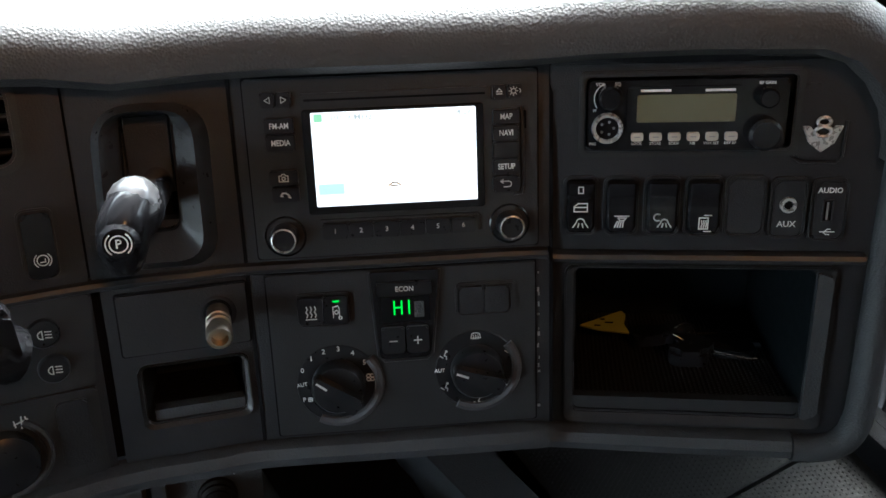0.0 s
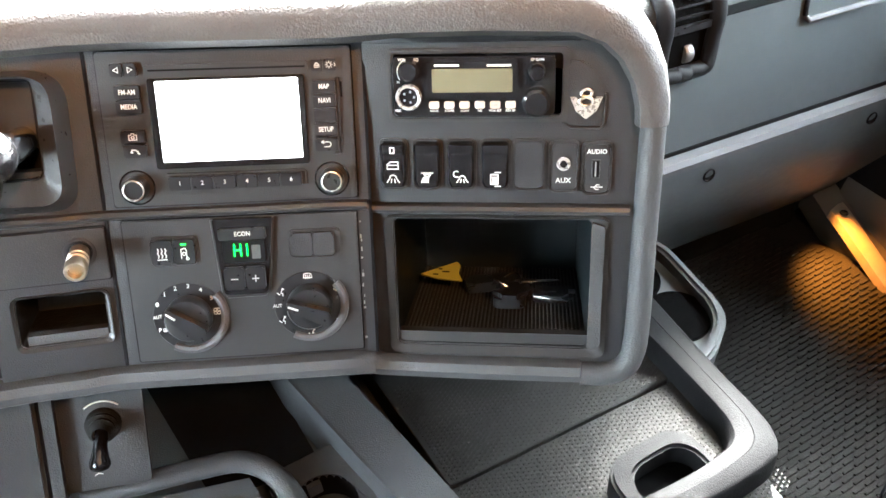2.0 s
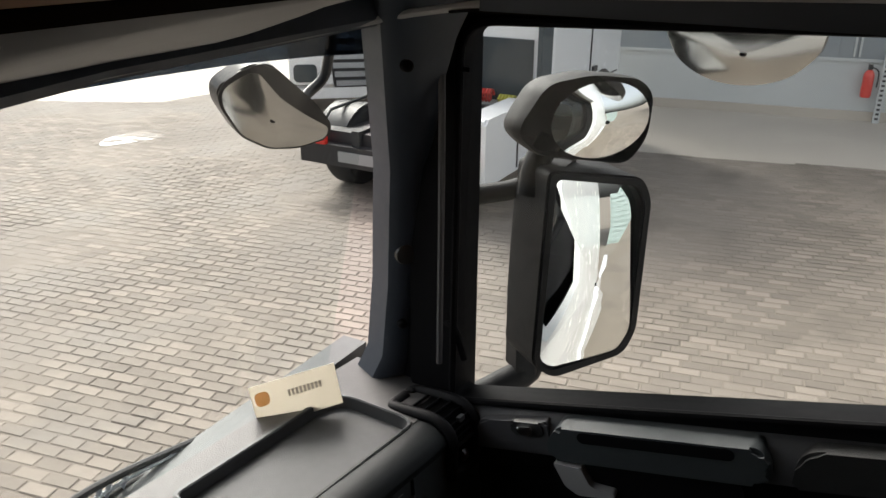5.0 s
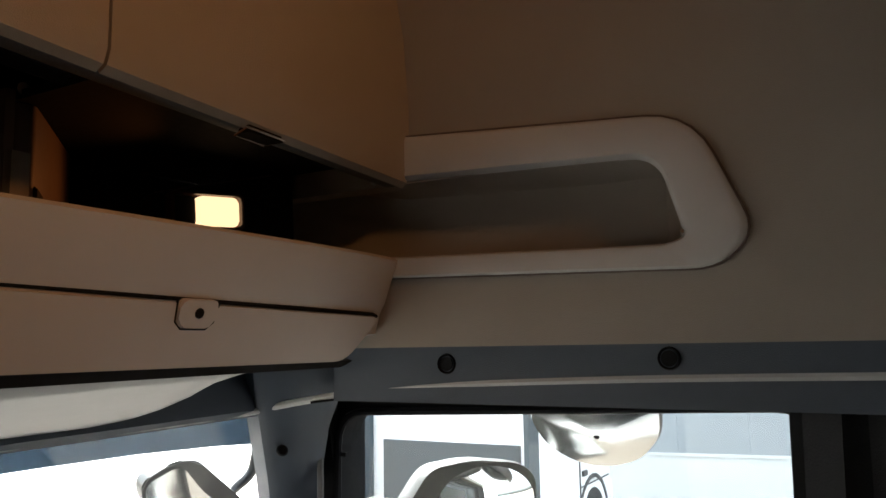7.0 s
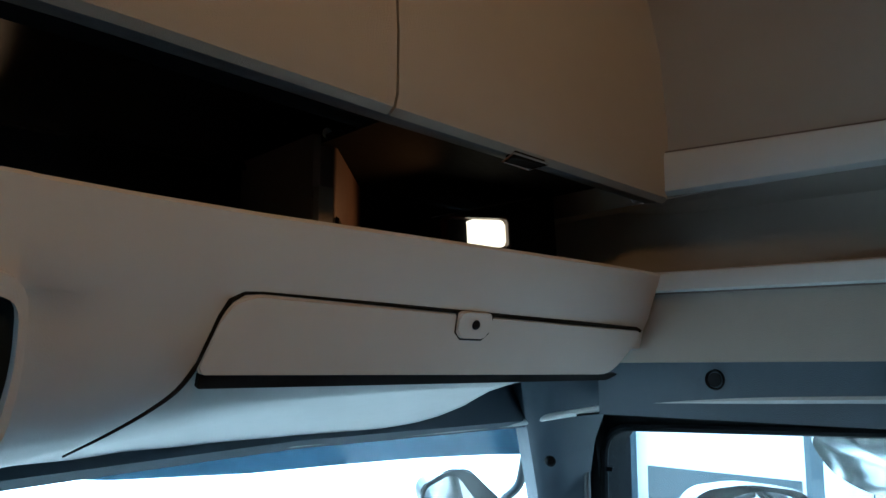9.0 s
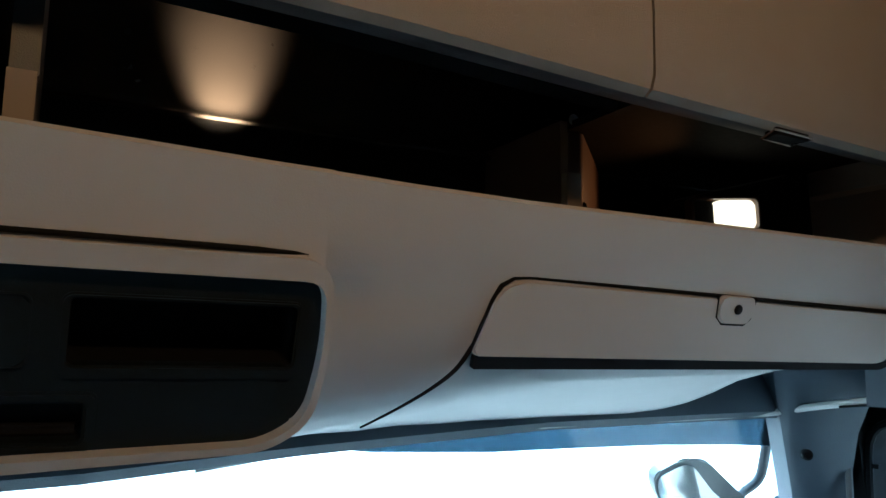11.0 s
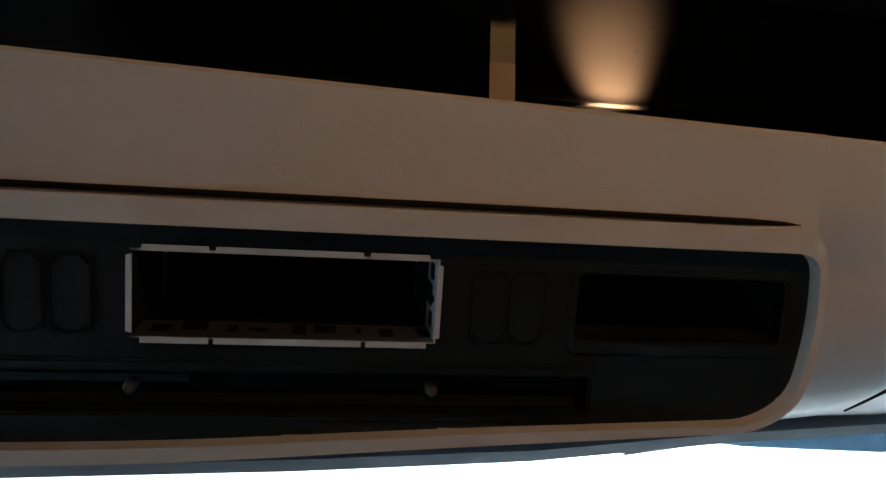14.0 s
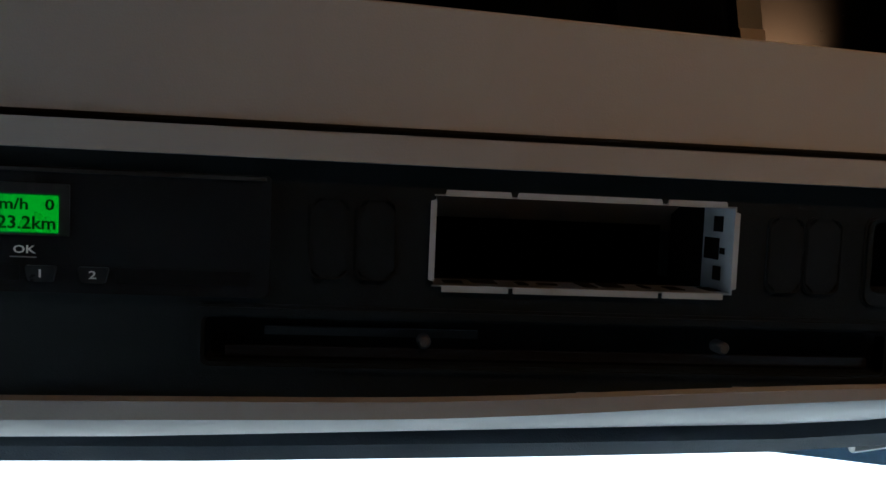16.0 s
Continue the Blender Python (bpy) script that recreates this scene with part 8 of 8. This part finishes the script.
part("wheel_arch", lathe([(0.60, -0.25), (0.66, -0.25), (0.66, 0.1), (0.60, 0.1), (0.60, -0.25)], 28, axis="y", at=(3.75, 0.26, 0.5)), M_CHASSIS, trk, "black wheel arch")
wheel(trk, 3.75, 0.17, 0.5, 0.5, 0.32)
wheel(trk, 0.75, 0.50, 0.48, 0.48, 0.36)
wheel(trk, 3.75, 2.30, 0.5, 0.5, 0.32)
wheel(trk, 0.75, 2.12, 0.48, 0.48, 0.36)
for y in (0.85, 1.65):
    part("frame_rail", box(0.05, 3.6, y - 0.05, y + 0.05, 0.60, 0.84, 0.01), M_CHASSIS, trk)
for y in (0.30, 1.95):
    part("mudguard", loft([[(0.75 + 0.58 * math.cos(radians(t)), yy, 0.44 + 0.56 * math.sin(radians(t))) for yy in (y, y + 0.42)] for t in range(10, 175, 11)], 0.02), M_CHASSIS, trk, "black mudguard")
    part("guard_rail", tube([(0.05, y + 0.21, 0.80), (0.30, y + 0.21, 0.99), (1.1, y + 0.21, 1.02)], 0.02, 8), M_CHASSIS, trk)
part("chassis_box", box(0.12, 1.45, 0.35, 2.3, 0.42, 0.80, 0.05), M_CHASSIS, trk, "black chassis equipment")
part("coupling_plate", prism(round_poly([(0.35, 0.85), (1.25, 0.85), (1.25, 1.65), (0.35, 1.65)], 0.2), 0.86, 0.98, 0.03), M_CHASSIS, trk, "black coupling plate")
part("rear_beam", box(0.0, 0.12, 0.1, 2.4, 0.42, 0.66, 0.02), M_CHASSIS, trk)
for y in (0.12, 2.02):
    part("tail_light", box(-0.03, 0.03, y, y + 0.14, 0.66, 0.80, 0.02), M_REDLENS, trk, "red tail light")
part("plate_bar", box(-0.02, 0.0, 1.35, 1.85, 0.48, 0.60), M_GREYPRINT, trk, "pale plate bar")
for k, mt_ in enumerate((M_YELLOW, M_RED)):
    part("air_hose", tube([(1.66 + 0.06 * math.cos(a * 0.9), 0.42 + k * 0.30 + a * 0.006, 1.02 + 0.05 * k + 0.07 * math.sin(a * 0.9)) for a in range(36)], 0.018, 8), mt_, trk, "coiled air hose")
part("hose_stand", box(1.55, 1.66, 0.35, 1.2, 0.82, 0.95, 0.02), M_CHASSIS, trk)
part("cab_mirror", box(4.25, 4.45, -0.35, -0.10, 1.9, 2.6, 0.05), M_CHASSIS, trk)

# second white truck further off, grille towards us
T2 = Frame((11.9, 8.55, GZ), (0.66, -0.75, 0), (0, 0, 1))
tk2 = thing("parked_truck", T2, "white truck with silver barred grille", "truck")
part("cab", prism(round_poly([(-1.25, 0.45), (1.25, 0.45), (1.22, 3.6), (1.0, 3.9), (-1.0, 3.9), (-1.22, 3.6)], 0.12), -2.2, 0.0, 0.06), M_PAINTW, tk2, "white cab")
part("windscreen", prism(round_poly([(-1.1, 2.05), (1.1, 2.05), (1.05, 3.1), (-1.05, 3.1)], 0.1), 0.0, 0.02, 0.01), M_WINGLASS, tk2, "dark windscreen")
part("grille_bed", prism(round_poly([(-0.50, 0.38), (0.50, 0.38), (0.58, 1.22), (-0.58, 1.22)], 0.08), 0.0, 0.02), M_CHASSIS, tk2, "black grille bed")
for k in range(5):
    w = 0.46 + k * 0.022
    part("grille_bar", box(-w, w, 0.43 + k * 0.15, 0.52 + k * 0.15, 0.02, 0.06, 0.02), M_STEEL, tk2, "silver grille bar")
part("name_bar", box(-0.26, 0.26, 1.30, 1.38, 0.0, 0.012), M_GREYPRINT, tk2, "grey maker's bar")
for sx in (-0.98, 0.98):
    part("headlight", rplate(sx - 0.2, sx + 0.2, 0.50, 0.80, 0.0, 0.03, 0.08, 0.015), M_WINGLASS, tk2, "headlight")
part("bumper", box(-1.25, 1.25, 0.22, 0.40, -0.3, 0.06, 0.04), M_PAINTW, tk2)
for sx in (-1.05, 1.05):
    w_ = part("wheel", lathe([(0.25, -0.15), (0.46, -0.15), (0.5, -0.1), (0.5, 0.1), (0.46, 0.15), (0.25, 0.15), (0.25, -0.15)], 26, axis="x", at=(sx, 0.5, -0.7)), M_TYRE, tk2)

# far side of the yard
far = thing("far_hall", Frame((40.0, 34.0, GZ), (0.8, -0.6, 0), (0, 0, 1)), "pale distant warehouse beyond the fence", "building")
part("wall", box(-8, 14, 0, 7.0, -10, 0.0), M_PAINTW, far)
part("roof_edge", box(-8.2, 14.2, 7.0, 7.5, -10, 0.1), M_CLAD, far)

# pavers: the nearest singly, the rest joined
rp = random.Random(11)
PW, PH = 0.21, 0.105
verts, faces = [], []
base = bmesh.new()
box(0, PW - 0.010, 0, PH - 0.010, -0.05, 0.0, bm=base)
bevel(base, 0.008, 1)
stone = mesh_of(base, "paver", M_PAVER, False)
pave = tagged(new("paving"), "worn sandy concrete block paving of the yard", "pavement", kind="structure")
single_count = 0
LAY = radians(-78)
ux, uy = math.cos(LAY), math.sin(LAY)


def on_concrete(x, y):
    """Inside the apron or the strip along the hall, where no pavers lie."""
    beyond = lambda ax, ay, bx, by: (bx - ax) * (y - ay) - (by - ay) * (x - ax) > 0
    return beyond(4.0, 24.0, 10.4, 12.0) and beyond(10.4, 12.0, 26.0, 9.5) or beyond(11.1, 5.2, 16.0, -14.0) and y < 5.2


for i in range(-4, 140):
    for j in range(0, 200):
        a, b = i * PW + PW * ((j * 0.31) % 1.0), j * PH - 6.0
        x, y = 1.9 + a * ux - b * uy, 21.0 + a * uy + b * ux
        if not (1.9 < x < 16.5 and -6.0 < y < 21.0) or (x < 2.6 and y < 1.8) or on_concrete(x, y):
            continue
        z = GZ + 0.006 + rp.uniform(-0.002, 0.002) + 0.006 * noise.noise(Vector((x * 0.6, y * 0.6, 0)))
        if 3.0 < x < 7.6 and 2.6 < y < 5.2 and single_count < 300 and abs((x - 3.0) * 0.5 - (y - 2.6)) < 0.9:
            ob = new("paver", stone)
            ob.parent = pave
            ob.matrix_local = Matrix.Translation((x, y, z)) @ Matrix.Rotation(LAY + radians(rp.uniform(-1.5, 1.5)), 4, "Z") @ Matrix.Rotation(radians(rp.uniform(-0.4, 0.4)), 4, "X")
            single_count += 1
            continue
        w, h, c = PW - 0.010 - rp.uniform(0, 0.006), PH - 0.010 - rp.uniform(0, 0.005), 0.006
        t = [rp.uniform(-0.0012, 0.0012) for _ in range(4)]
        n0 = len(verts)
        for (p, q), dz in zip(((0, 0), (w, 0), (w, h), (0, h)), t):
            verts.append((x + p * ux - q * uy, y + p * uy + q * ux, z - 0.004))
        for (p, q), dz in zip(((c, c), (w - c, c), (w - c, h - c), (c, h - c)), t):
            verts.append((x + p * ux - q * uy, y + p * uy + q * ux, z + dz))
        faces.append((n0 + 4, n0 + 5, n0 + 6, n0 + 7))
        for k in range(4):
            faces.append((n0 + k, n0 + (k + 1) % 4, n0 + 4 + (k + 1) % 4, n0 + 4 + k))
me = bpy.data.meshes.new("paver_field")
me.from_pydata(verts, [], faces)
me.materials.append(M_PAVER)
fld = new("paver_field", me)
fld.parent = pave
tagged(fld, "field of worn concrete pavers", kind="stuff")
